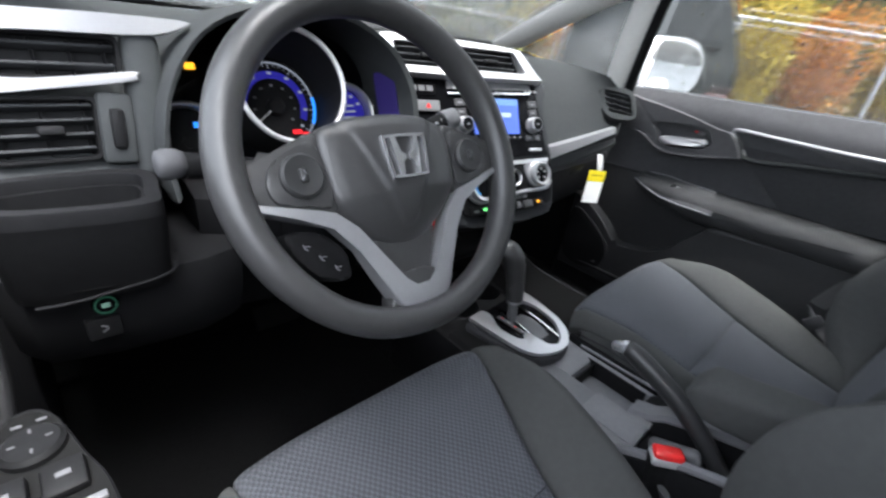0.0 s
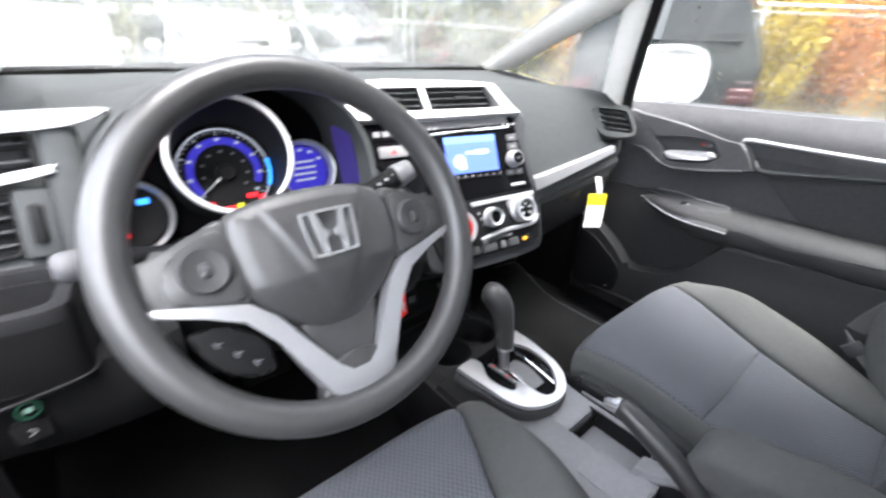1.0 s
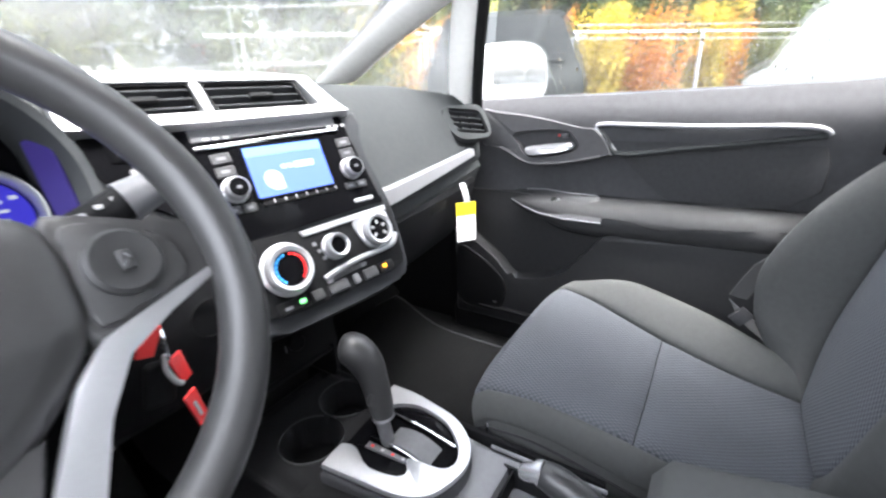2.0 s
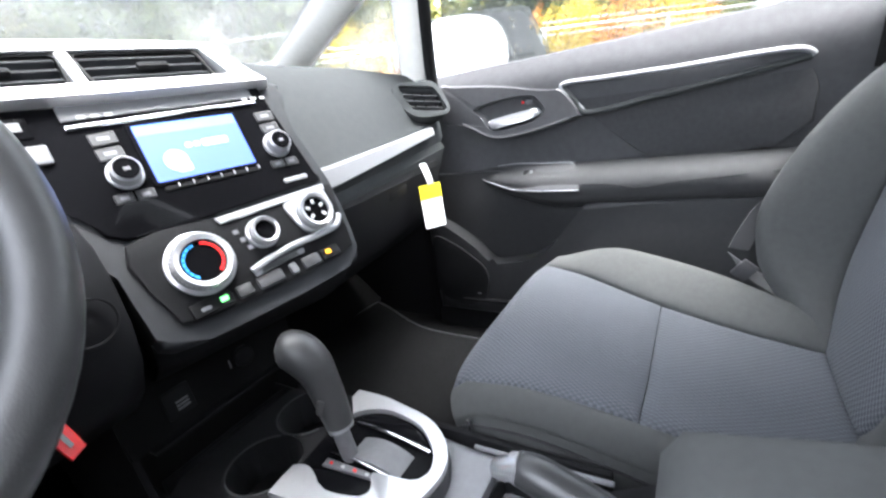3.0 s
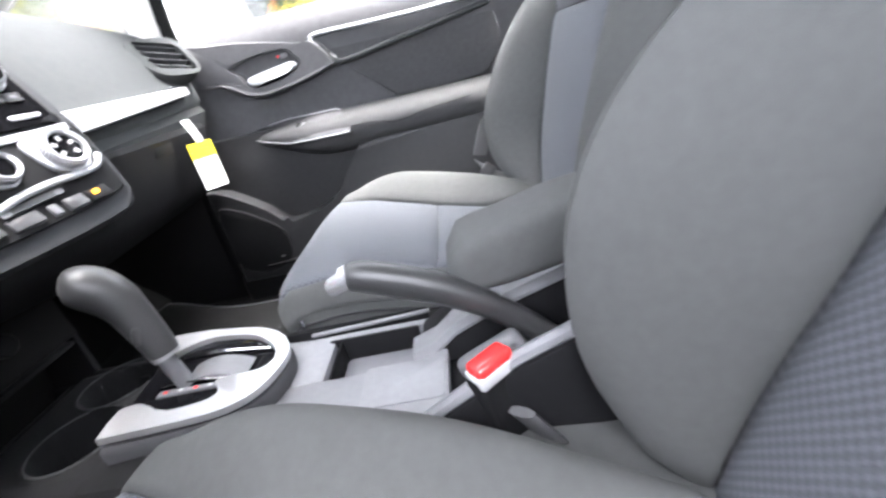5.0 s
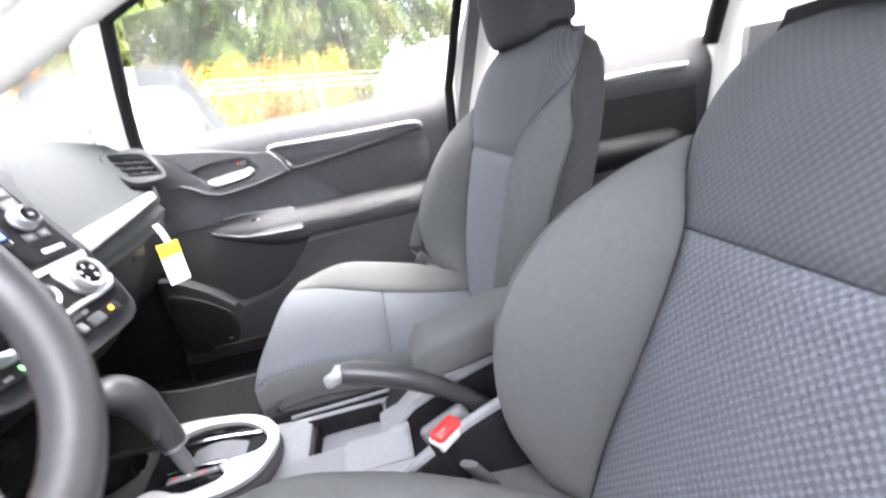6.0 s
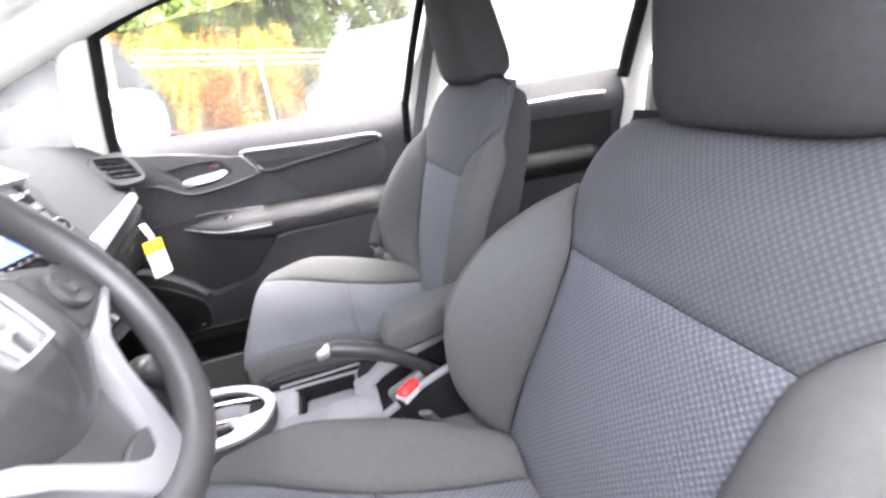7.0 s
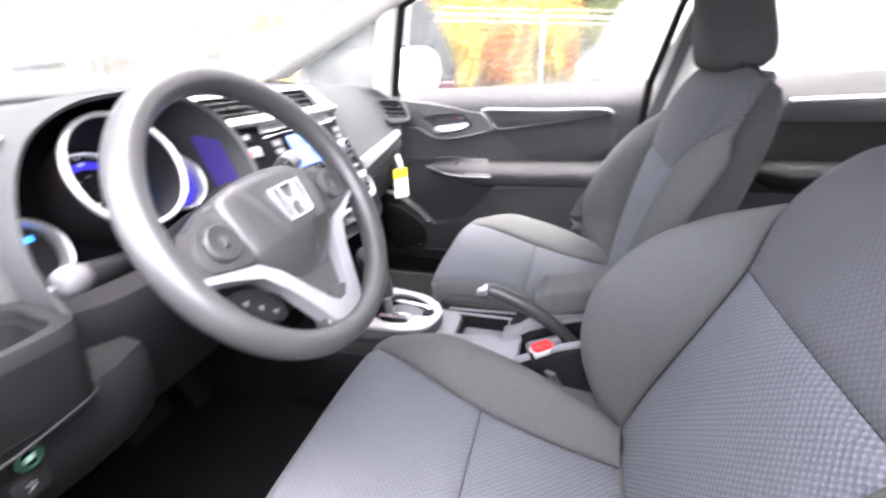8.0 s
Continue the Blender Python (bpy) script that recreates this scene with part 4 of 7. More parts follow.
# ---- outline helpers ----
def resample(pts, n):
    """n points evenly along a closed outline, starting from the one with the largest x + y."""
    pts = [Vector((q[0], q[1], 0)) for q in pts]
    k = max(range(len(pts)), key=lambda i: pts[i].x + pts[i].y)
    pts = pts[k:] + pts[:k]
    if sum(pts[i].x * pts[(i + 1) % len(pts)].y - pts[(i + 1) % len(pts)].x * pts[i].y for i in range(len(pts))) < 0:
        pts = [pts[0]] + pts[:0:-1]
    seg = [(pts[(i + 1) % len(pts)] - pts[i]).length for i in range(len(pts))]
    total, out, i, run = sum(seg), [], 0, 0.0
    for j in range(n):
        d = total * j / n
        while run + seg[i] < d:
            run += seg[i]
            i += 1
        q = pts[i].lerp(pts[(i + 1) % len(pts)], (d - run) / max(seg[i], 1e-9))
        out.append((q.x, q.y))
    return out


def surround(outer, inner, h, m, w0, n=72):
    return frame_plate(resample(outer, n), resample(inner, n), h, m, w0)


# ---- passenger door ----
def door_x(u, z):
    """Depth of the passenger door's panel at a height."""
    return lerp([(0.38, 0.70), (0.55, 0.715), (0.75, 0.722), (0.86, 0.714), (0.91, 0.704), (0.94, 0.699), (0.965, 0.702), (0.985, 0.708), (1.0, 0.715), (1.015, 0.724), (1.03, 0.734), (1.06, 0.75)], z) - 0.012 * smooth((-u - 0.1) / 0.2)


def build_door(name, s, label, u0, u1, belt, mat=TRIM_DARK):
    """A door with its inner panel; s = 1 on the passenger side, -1 on the driver's."""
    door = thing(name, label, "car door", (s * 0.74, -(u0 + u1) / 2, 0.40), kind="structure")
    rows = []
    for i in range(31):
        u = u0 + (u1 - u0) * i / 30
        zt = lerp(belt, u)
        o = 0.0 if s > 0 else 0.028
        zs = [0.38, 0.45, 0.55, 0.62, 0.68, 0.74, 0.80, 0.86, 0.91, 0.95, 0.98, zt - 0.012, zt - 0.003]
        ring = [(s * (door_x(u, z) + o), -u, z) for z in zs] + [(s * (door_x(u, zt) + 0.012 + o), -u, zt), (s * (door_x(u, zt) + 0.05 + o), -u, zt), (s * 0.80, -u, 0.9), (s * 0.81, -u, 0.6), (s * 0.78, -u, 0.38)]
        rows.append(ring)
    part("inner_panel", skin(rows), mat, door)
    return door


BELT_P = [(-0.32, 1.002), (-0.25, 1.006), (0.0, 1.010), (0.3, 1.018), (0.53, 1.027)]
door_p = build_door("door_1", 1, "closed front passenger door with dark plastic and silver trim", -0.34, 0.535, BELT_P)
PD = axes((0.70, 0, 0.9), (0, -1, 0), (0, 0, 1)) @ pose(0, 0, 0)   # local x rearwards, y up, z into the cabin (-x)


def on_door(outline, name, mat, w0, h, bev, label="", parent=None, frame_m=PD):
    return part(name, prism(outline, h, frame_m, bev, 3, w0), mat, parent or door_p, label)


# dark insert with a silver upper strip
insert = [(0.03, 0.036), (0.10, 0.034), (0.25, 0.033), (0.40, 0.034), (0.437, 0.026), (0.452, -0.02), (0.45, -0.075), (0.40, -0.115), (0.30, -0.12), (0.195, -0.119), (0.14, -0.072), (0.083, -0.021)]
on_door(insert, "door_insert", DOOR_CLOTH, -0.03, 0.026, 0.004, "black soft door insert")
strip_top = [(0.074, -0.012, 0.002), (0.050, 0.016, 0.002), (0.030, 0.038, 0.0), (0.045, 0.046, 0.001), (0.12, 0.045, 0.004), (0.25, 0.044, 0.006), (0.38, 0.046, 0.005), (0.425, 0.042, 0.003), (0.44, 0.032, 0.0)]
part("door_strip", tube([PD @ Vector(p) for p in spline(strip_top, 6)], 0.0048, 10), SATIN, door_p, "satin silver strip")
lip = [(0.03, 0.04, -0.002), (0.055, 0.012, 0.002), (0.085, -0.018, 0.004), (0.2, -0.004, 0.003), (0.33, 0.014, 0.002), (0.435, 0.030, 0.0)]
part("insert_ridge", tube([PD @ Vector(p) for p in spline(lip, 6)], 0.006, 8), DASH, door_p)
# raised handle surround
sur = spline([(-0.262, 0.078), (-0.219, 0.076), (-0.15, 0.068), (-0.081, 0.056), (-0.002, 0.038), (0.034, 0.033), (0.070, -0.018), (0.045, -0.026), (-0.019, -0.040), (-0.08, -0.049), (-0.117, -0.051), (-0.150, -0.042), (-0.175, -0.026), (-0.205, -0.012), (-0.258, -0.004)], 4, True)
hole = spline([(-0.168, 0.016), (-0.13, 0.026), (-0.09, 0.032), (-0.055, 0.033), (-0.032, 0.030), (-0.018, 0.014), (-0.010, 0.0), (-0.022, -0.014), (-0.054, -0.025), (-0.09, -0.031), (-0.122, -0.034), (-0.136, -0.024), (-0.148, -0.002)], 4, True)
part("handle_surround", surround([(p.x, p.y) for p in sur], [(p.x, p.y) for p in hole], 0.022, PD, -0.010), TRIM_DARK, door_p, "dark grey raised handle surround")
part("surround_lip", tube([PD @ Vector((p.x, p.y, 0.011)) for p in spline([(-0.205, -0.012, 0), (-0.175, -0.026, 0), (-0.150, -0.041, 0), (-0.117, -0.050, 0), (-0.08, -0.048, 0), (-0.019, -0.039, 0), (0.045, -0.025, 0)], 5)], 0.004, 8), TRIM_DARK, door_p)
on_door([(p.x, p.y) for p in hole], "handle_recess", BLACK, -0.05, 0.040, 0.0)
pull = spline([(-0.130, -0.029), (-0.138, -0.012), (-0.10, -0.004), (-0.05, 0.002), (-0.026, 0.004), (-0.018, -0.008), (-0.05, -0.018), (-0.10, -0.026)], 4, True)
on_door([(p.x, p.y) for p in pull], "door_handle", base_mat("bright_handle", (0.42, 0.42, 0.43), 0.33, 0.5), -0.004, 0.018, 0.006, "chrome inner door handle")
part("lock_knob", rbox(0.016, 0.010, 0.008, PD @ pose(-0.042, 0.019, 0.000), 0.003), GREY_PLASTIC, door_p)
part("lock_mark", rbox(0.005, 0.005, 0.001, PD @ pose(-0.054, 0.020, 0.0045), 0), RED, door_p, "small red lock mark")

# armrest, swelling into the cabin
def armrest(s, parent, ua, ub, z_at, deep=0.062, mat=ARM_SHADED):
    """A rounded rest that swells out of the door and fades at both ends."""
    rows = []
    for i in range(41):
        t = i / 40
        u = ua + (ub - ua) * t
        k = min(1, t / 0.26) ** 0.6 * (1 - smooth((t - 0.86) / 0.14) * 0.55)
        hs = 0.5 + 0.5 * smooth(t / 0.34)
        x = 0.724 - deep * k
        zt = z_at(u)
        ring = [(0.738, 0.012), (x + 0.046 * k, 0.009), (x + 0.026, 0.003), (x + 0.011, -0.007), (x + 0.003, -0.020), (x, -0.036), (x + 0.002, -0.050), (x + 0.010, -0.064), (x + 0.026, -0.077), (x + 0.05 * k, -0.086), (0.738, -0.092)]
        rows.append([Vector((s * min(0.738, a), -u, zt + b * (hs if b < 0 else 1))) for a, b in ring])
    return part("armrest", skin(rows), mat, parent, "dark moulded armrest", 60)


armrest(1, door_p, -0.20, 0.475, lambda u: 0.767 + 0.004 * smooth(u / 0.4), 0.076)
rows = []
for i in range(29):
    t = i / 28
    u = -0.193 + 0.262 * t
    k = min(1, t / 0.42) ** 0.62
    end = smooth((t - 0.88) / 0.12)
    x = 0.724 - 0.079 * min(1, (t * 0.262 / 0.675) / 0.26) ** 0.6
    lo, hi = 0.762 - 0.030 * k, 0.768 + 0.015 * k * (1 - 0.8 * end)
    top_x = x + 0.012 + 0.034 * k
    rows.append([Vector((x - 0.003, -u, lo)), Vector((x + 0.001, -u, lo + 0.006 * k)), Vector((x + (top_x - x) * 0.55, -u, lo + (hi - lo) * 0.64 + 0.003)), Vector((top_x, -u, hi)), Vector((top_x + 0.005, -u, hi - 0.005)), Vector((x + 0.03, -u, lo)), Vector((x + 0.006, -u, lo - 0.006))])
part("switch_panel", skin(rows), base_mat("gloss_grey_panel", (0.035, 0.035, 0.037), 0.4, spec=0.25, noise_scale=12, vary=0.08), door_p, "grey window switch panel")
part("switch_edge", tube([r[0] + Vector((-0.0005, 0, 0)) for r in rows], 0.0015, 8), SATIN, door_p, "satin silver edge of the switch panel")
part("switch_edge", tube([r[3] + Vector((0, 0, 0.001)) for r in rows[:27]], 0.0013, 8), SATIN, door_p)
part("arm_split", tube([rows[-1][j] + Vector((-0.0008, -0.001, 0.0008)) for j in (0, 1, 2, 3)], 0.0012, 6), BLACK, door_p)
part("arm_crease", tube(spline([(0.6495, -0.075, 0.742), (0.6475, -0.13, 0.741), (0.6475, -0.185, 0.731), (0.6475, -0.25, 0.741), (0.649, -0.33, 0.748), (0.658, -0.41, 0.753)], 6), 0.0012, 6), DASH_LOW, door_p)
part("window_switch", rbox(0.017, 0.032, 0.007, pose(0.679, 0.046, 0.7655, 0, -48, 0), 0.003), BLACK, door_p)
part("switch_tip", rbox(0.008, 0.008, 0.006, pose(0.677, 0.042, 0.768, 0, -48, 0), 0.002), GREY_PLASTIC, door_p)
# lower panel standing proud, its sweeping front edge, the hollow above it and the speaker
lowp = spline([(0.078, -0.203, 0), (0.052, -0.235, 0), (0.022, -0.272, 0), (-0.005, -0.305, 0), (-0.050, -0.335, 0), (-0.105, -0.349, 0), (-0.152, -0.355, 0), (-0.176, -0.338, 0), (-0.20, -0.312, 0), (-0.25, -0.276, 0), (-0.29, -0.252, 0), (-0.332, -0.240, 0)], 4)
on_door([(p.x, p.y) for p in lowp] + [(-0.332, -0.50), (0.525, -0.50), (0.525, -0.19), (0.30, -0.195), (0.10, -0.198)], "lower_panel", LOWER_DOOR, -0.03, 0.075, 0.012, "black lower door panel")
on_door([(0.10, -0.13), (0.10, -0.30), (-0.05, -0.37), (-0.335, -0.37), (-0.335, -0.13)], "door_hollow", LOWER_DOOR, -0.030, 0.030, 0.004, "black hollow below the armrest")
grille = spline([(-0.176, -0.372), (-0.205, -0.342), (-0.26, -0.305), (-0.315, -0.29), (-0.322, -0.38), (-0.315, -0.455), (-0.25, -0.475), (-0.19, -0.455), (-0.172, -0.41)], 4, True)
spk = on_door([(p.x, p.y) for p in grille], "speaker_grille", BLACK, 0.040, 0.010, 0.004, "black speaker grille")
part("grille_rim", tube([PD @ Vector((p.x, p.y, 0.047)) for p in grille], 0.0035, 8, True), DASH_LOW, spk)
part("grille_badge", rbox(0.010, 0.004, 0.001, PD @ pose(-0.20, -0.44, 0.0505), 0), GREY_MARK, spk)
part("pocket_lip", tube(spline([(0.655, -0.46, 0.455), (0.650, -0.30, 0.45), (0.648, -0.1, 0.446), (0.650, 0.1, 0.442), (0.655, 0.25, 0.44)], 6), 0.006, 8), DASH_LOW, door_p, "black map pocket lip")
# window frame: dark seals
part("window_seal", tube([(0.672, 0.262, 0.985), (0.655, 0.252, 1.03), (0.615, 0.222, 1.13), (0.572, 0.184, 1.25)], 0.0135, 10), RUBBER, door_p, "black window channel")
part("window_seal", tube(spline([(0.572, 0.184, 1.25), (0.552, 0.05, 1.305), (0.545, -0.1, 1.335), (0.542, -0.35, 1.36), (0.545, -0.60, 1.37)], 6), 0.011, 8), RUBBER, door_p)
part("window_seal", tube([(0.548, -0.605, 1.37), (0.62, -0.565, 1.2), (0.692, -0.53, 1.02), (0.70, -0.525, 0.90)], 0.012, 8), RUBBER, door_p)

# ---- rear passenger door ----
door_r = build_door("door_2", 1, "closed rear passenger door with dark trim and silver strip", 0.655, 1.37, [(0.65, 1.028), (0.9, 1.036), (1.4, 1.052)], LOWER_DOOR)
insert_r = [(0.76, 0.050), (0.90, 0.056), (1.27, 0.068), (1.30, 0.02), (1.31, -0.20), (0.74, -0.20)]
on_door(insert_r, "door_insert", BLACK, -0.03, 0.026, 0.004, "black soft door insert", door_r)
part("door_strip", tube([PD @ Vector(p) for p in spline([(0.90, 0.066, 0.0), (1.0, 0.071, 0.005), (1.15, 0.075, 0.005), (1.26, 0.072, 0.0)], 6)], 0.0075, 10), SILVER, door_r, "satin silver strip")
# black holds the rear rest in shade by its colour
armrest(1, door_r, 0.80, 1.25, lambda u: 0.79, mat=BLACK)
part("window_seal", tube([(0.690, -1.328, 1.02), (0.64, -1.326, 1.17), (0.575, -1.322, 1.35)], 0.022, 10), RUBBER, door_r, "black window channel")

# ---- driver's doors ----
door_d = build_door("door_3", -1, "closed driver's door with its window wound down", -0.34, 0.535, [(-0.32, 1.0), (0.0, 1.0), (0.15, 0.996), (0.25, 0.984), (0.53, 0.985)])
build_door("door_4", -1, "closed rear door on the driver's side", 0.655, 1.37, [(0.65, 1.028), (0.9, 1.036), (1.4, 1.052)], LOWER_DOOR)
armrest(-1, door_d, -0.10, 0.46, lambda u: 0.765, mat=BLACK)
pod_d = spline([(-0.662, 0.024), (-0.680, 0.034), (-0.700, 0.005), (-0.708, -0.08), (-0.706, -0.22), (-0.632, -0.22), (-0.636, -0.08), (-0.648, -0.028)], 5, True)
# near-black pod: shade over the driver's switches is put into its colour
part("switch_panel", prism([(p.x, p.y) for p in pod_d], 0.022, pose(0, 0, 0.760), 0.005, 3), RUBBER, door_d, "dark window switch panel")
part("switch_edge", tube([(p.x, p.y, 0.778) for p in pod_d], 0.0022, 6, True), DASH_LOW, door_d)
ctl = part("mirror_control", lathe([(0.019, 0), (0.019, 0.005), (0.016, 0.008), (0, 0.009)], 28, pose(-0.672, -0.010, 0.7815)), BLACK, door_d)
for i in range(4):
    part("control_mark", rbox(0.004, 0.0015, 0.0005, pose(-0.672 + 0.010 * math.cos(i * math.pi / 2), -0.010 + 0.010 * math.sin(i * math.pi / 2), 0.7905, 0, 0, 90 * i), 0), DIM_MARK, ctl)
for i in range(2):
    part("control_mark", rbox(0.006, 0.0025, 0.0006, pose(-0.680 + 0.014 * i, 0.018, 0.7825), 0), DIM_MARK, door_d)
    for j in range(2):
        swd = part("window_switch", rbox(0.024, 0.026, 0.010, pose(-0.688 + 0.030 * i, -0.052 - 0.05 * j, 0.786, 8, 0, 0), 0.003), BLACK, door_d)
        part("switch_mark", rbox(0.008, 0.004, 0.0005, pose(-0.688 + 0.030 * i, -0.052 - 0.05 * j, 0.7915, 8, 0, 0), 0), DIM_MARK, swd)
part("switch_divider", rbox(0.066, 0.006, 0.004, pose(-0.672, -0.077, 0.783), 0.001), GREY_PLASTIC, door_d)
part("front_trim", tube(spline([(-0.706, 0.20, 0.80), (-0.70, 0.19, 0.77), (-0.698, 0.15, 0.735), (-0.70, 0.10, 0.715)], 6), 0.008, 10), BLACK, door_d, "black armrest tip")
part("window_seal", tube([(-0.672, 0.262, 0.985), (-0.655, 0.252, 1.03), (-0.615, 0.222, 1.13), (-0.572, 0.184, 1.25)], 0.0135, 10), RUBBER, door_d, "black window channel")


# ---- air vents in the middle and at the sides ----
def vent(parent, m, w, h, slats, lean=0.0, tab=True):
    """An air outlet: thin frame, dark back, slats and a thumb tab; local x across, y up, z to the cabin."""
    def skewed(q, dw=0.0):
        return [(a + lean * b, b) for a, b in round_rect(w + dw, h + dw, 0.006, 4)]
    outlet = part("air_vent", frame_plate(skewed(0, 0.007), skewed(0), 0.014, m, -0.010), BLACK, parent, "black slatted air vent")
    part("throat", prism(skewed(0, 0.004), 0.001, m, 0.0, 1, -0.012), BLACK, outlet)
    for i in range(slats):
        v = -h / 2 + h * (i + 0.5) / slats
        part("slat", rbox(w * 0.99, 0.0032, 0.012, m @ pose(lean * v, v, -0.0035, -22, 0, 0), 0.001, 1), DASH_MID, outlet)
    for i in range(max(3, int(w / 0.022))):
        x = -w * 0.42 + w * 0.84 * i / max(1, int(w / 0.022) - 1)
        part("vane", rbox(0.0016, h * 0.96, 0.007, m @ pose(x, 0, -0.0085, 0, 18, 0), 0.0005, 1), BLACK, outlet)
    if tab:
        part("thumb_tab", rbox(w * 0.27, 0.009, 0.009, m @ pose(0.004, -0.001, 0.004, -15, 0, 0), 0.003), DASH_LOW, outlet)
    return outlet


V_U = (S_U + Vector((0, 0.22, 0.0))).normalized()
VENT = axes(on_stack(-0.05, 0.094, 0.004), S_X, V_U)
# light grey frame round both outlets
frame_out = [(-0.185, 0.036), (-0.10, 0.040), (0.06, 0.036), (0.118, 0.030), (0.150, -0.016), (0.165, -0.030), (-0.01, -0.032), (-0.175, -0.030)]
hole_c = [(-0.160, 0.0245), (0.098, 0.0245), (0.118, -0.0165), (-0.160, -0.0165)]
part("vent_surround", surround(frame_out, hole_c, 0.042, VENT, -0.034), SILVER, dash, "satin silver vent surround")
part("vent_well", prism([(-0.17, 0.028), (0.11, 0.028), (0.125, -0.02), (-0.17, -0.02)], 0.003, VENT, 0, 1, -0.018), BLACK, dash)
vent(dash, VENT @ pose(0.037, 0.004, 0.0), 0.120, 0.036, 3, -0.22)
vent(dash, VENT @ pose(-0.099, 0.004, 0.0), 0.114, 0.036, 3, 0.0)
part("vent_divider", rbox(0.013, 0.046, 0.016, VENT @ pose(-0.033, 0.004, -0.001, 0, 0, 6), 0.004), SILVER, dash)

# ---- audio unit ----
audio = thing("audio_unit", "glossy black car audio unit with a lit colour screen", "car radio", on_stack(0, 0, 0))
bez = spline([(-0.215, 0.066), (-0.06, 0.070), (0.088, 0.070), (0.098, 0.062), (0.121, -0.066), (0.114, -0.075), (0.0, -0.081), (-0.108, -0.084), (-0.135, -0.048), (-0.19, -0.005)], 3, True)
part("face", prism([(p.x, p.y) for p in bez], 0.006, STACK, 0.0025, 2, -0.0035), PIANO, audio)
part("upper_band", prism([(-0.112, 0.066), (0.086, 0.066), (0.088, 0.050), (-0.112, 0.046)], 0.0015, STACK, 0.0005, 1, 0.0025), GREY_PLASTIC, audio)
part("silver_line", rbox(0.200, 0.0048, 0.004, STACK @ pose(-0.012, 0.0405, 0.004, 0, 0, 1.8), 0.0015), CHROME, audio, "bright silver line")
part("screen_frame", frame_plate(round_rect(0.121, 0.075, 0.004, 4, -0.003, -0.001), round_rect(0.111, 0.067, 0.002, 4, -0.003, -0.001), 0.003, STACK, 0.002), PIANO, audio)
screen = part("screen", rbox(0.111, 0.067, 0.001, STACK @ pose(-0.003, -0.001, 0.003), 0), LCD, audio, "lit blue screen with a pale emblem")
part("screen_mark", prism(circle(0.0125, 24, -0.031, -0.013), 0.0006, STACK, 0, 1, 0.0034), LCD_PINK, screen)
part("screen_mark", prism(round_rect(0.016, 0.011, 0.003, 4, -0.026, -0.022), 0.0006, STACK, 0, 1, 0.0034), LCD_PINK, screen)
for u_, w in ((-0.012, 0.007), (-0.003, 0.007), (0.018, 0.030)):
    part("screen_bar", prism(round_rect(w, 0.0085 if w > 0.02 else 0.006, 0.002, 4, u_, 0.002), 0.0006, STACK, 0, 1, 0.0034), LCD_PINK, screen)
part("screen_bar", rbox(0.109, 0.012, 0.0006, STACK @ pose(-0.003, 0.026, 0.0034), 0), glow_mat("lcd_header", (0.24, 0.45, 0.95), 0.075), screen)
for s, u0 in ((-1, -0.083), (1, 0.088)):
    knob = part("volume_knob" if s < 0 else "tune_knob", lathe([(0.0165, 0.0), (0.0165, 0.004), (0.0145, 0.005), (0.014, 0.016), (0.012, 0.018), (0.0115, 0.0165), (0.0, 0.0165)], 36, STACK @ pose(u0, -0.018, 0.002)), SATIN, audio, "silver-edged black knob")
    part("knob_cap", lathe([(0.0112, 0.0), (0.0112, 0.0015), (0.0, 0.002)], 28, STACK @ pose(u0, -0.018, 0.0182)), PIANO, knob)
    part("knob_mark", rbox(0.006, 0.0035, 0.0006, STACK @ pose(u0, -0.0185, 0.0205), 0), GREY_MARK, knob)
    for j in range(2):
        key = part("key", rbox(0.024, 0.0135, 0.003, STACK @ pose(u0 + 0.003 * s, 0.0065 + 0.0165 * j, 0.003, 0, 0, 3), 0.001, 1), KEY_GREY, audio)
        part("key_mark", rbox(0.011, 0.004, 0.0005, STACK @ pose(u0 + 0.003 * s, 0.0065 + 0.0165 * j, 0.0046), 0), GREY_MARK, key)
        low = part("key", rbox(0.0175, 0.0105, 0.003, STACK @ pose(u0 - 0.010 + 0.0195 * j, -0.0425, 0.003), 0.001, 1), KEY_GREY, audio)
        part("key_mark", rbox(0.008, 0.004, 0.0005, STACK @ pose(u0 - 0.010 + 0.0195 * j, -0.0425, 0.0046), 0), GREY_MARK, low)
    for j in range(3):
        part("print_mark", rbox(0.007, 0.0035, 0.0005, STACK @ pose(u0 - 0.012 + 0.012 * j, 0.0485, 0.0042), 0), WHITE, audio)
for i in range(7):
    key = part("preset_key", rbox(0.0145, 0.005, 0.0025, STACK @ pose(-0.048 + 0.0155 * i, -0.0425, 0.003), 0.0008, 1), BLACK, audio)
    part("key_mark", rbox(0.0012, 0.005, 0.0005, STACK @ pose(-0.0405 + 0.0155 * i, -0.0405, 0.0045), 0), WHITE, audio)
part("slot_key", rbox(0.034, 0.006, 0.0035, STACK @ pose(0.092, -0.0665, 0.003), 0.0015, 1), SILVER, audio)
# clock and hazard switch between wheel and screen
part("clock_window", rbox(0.058, 0.024, 0.0025, STACK @ pose(-0.165, 0.045, 0.003), 0.002), PIANO, audio)
for i in range(3):
    part("clock_mark", rbox(0.012, 0.009, 0.0006, STACK @ pose(-0.18 + 0.016 * i, 0.045, 0.0045), 0), GREY_MARK, audio)
haz = part("hazard_switch", rbox(0.05, 0.019, 0.006, STACK @ pose(-0.156, 0.015, 0.004), 0.002), GREY_PLASTIC, audio)
part("hazard_mark", prism([(-0.1605, 0.011), (-0.1505, 0.011), (-0.1555, 0.0195)], 0.001, STACK, 0, 1, 0.0068), RED, haz)

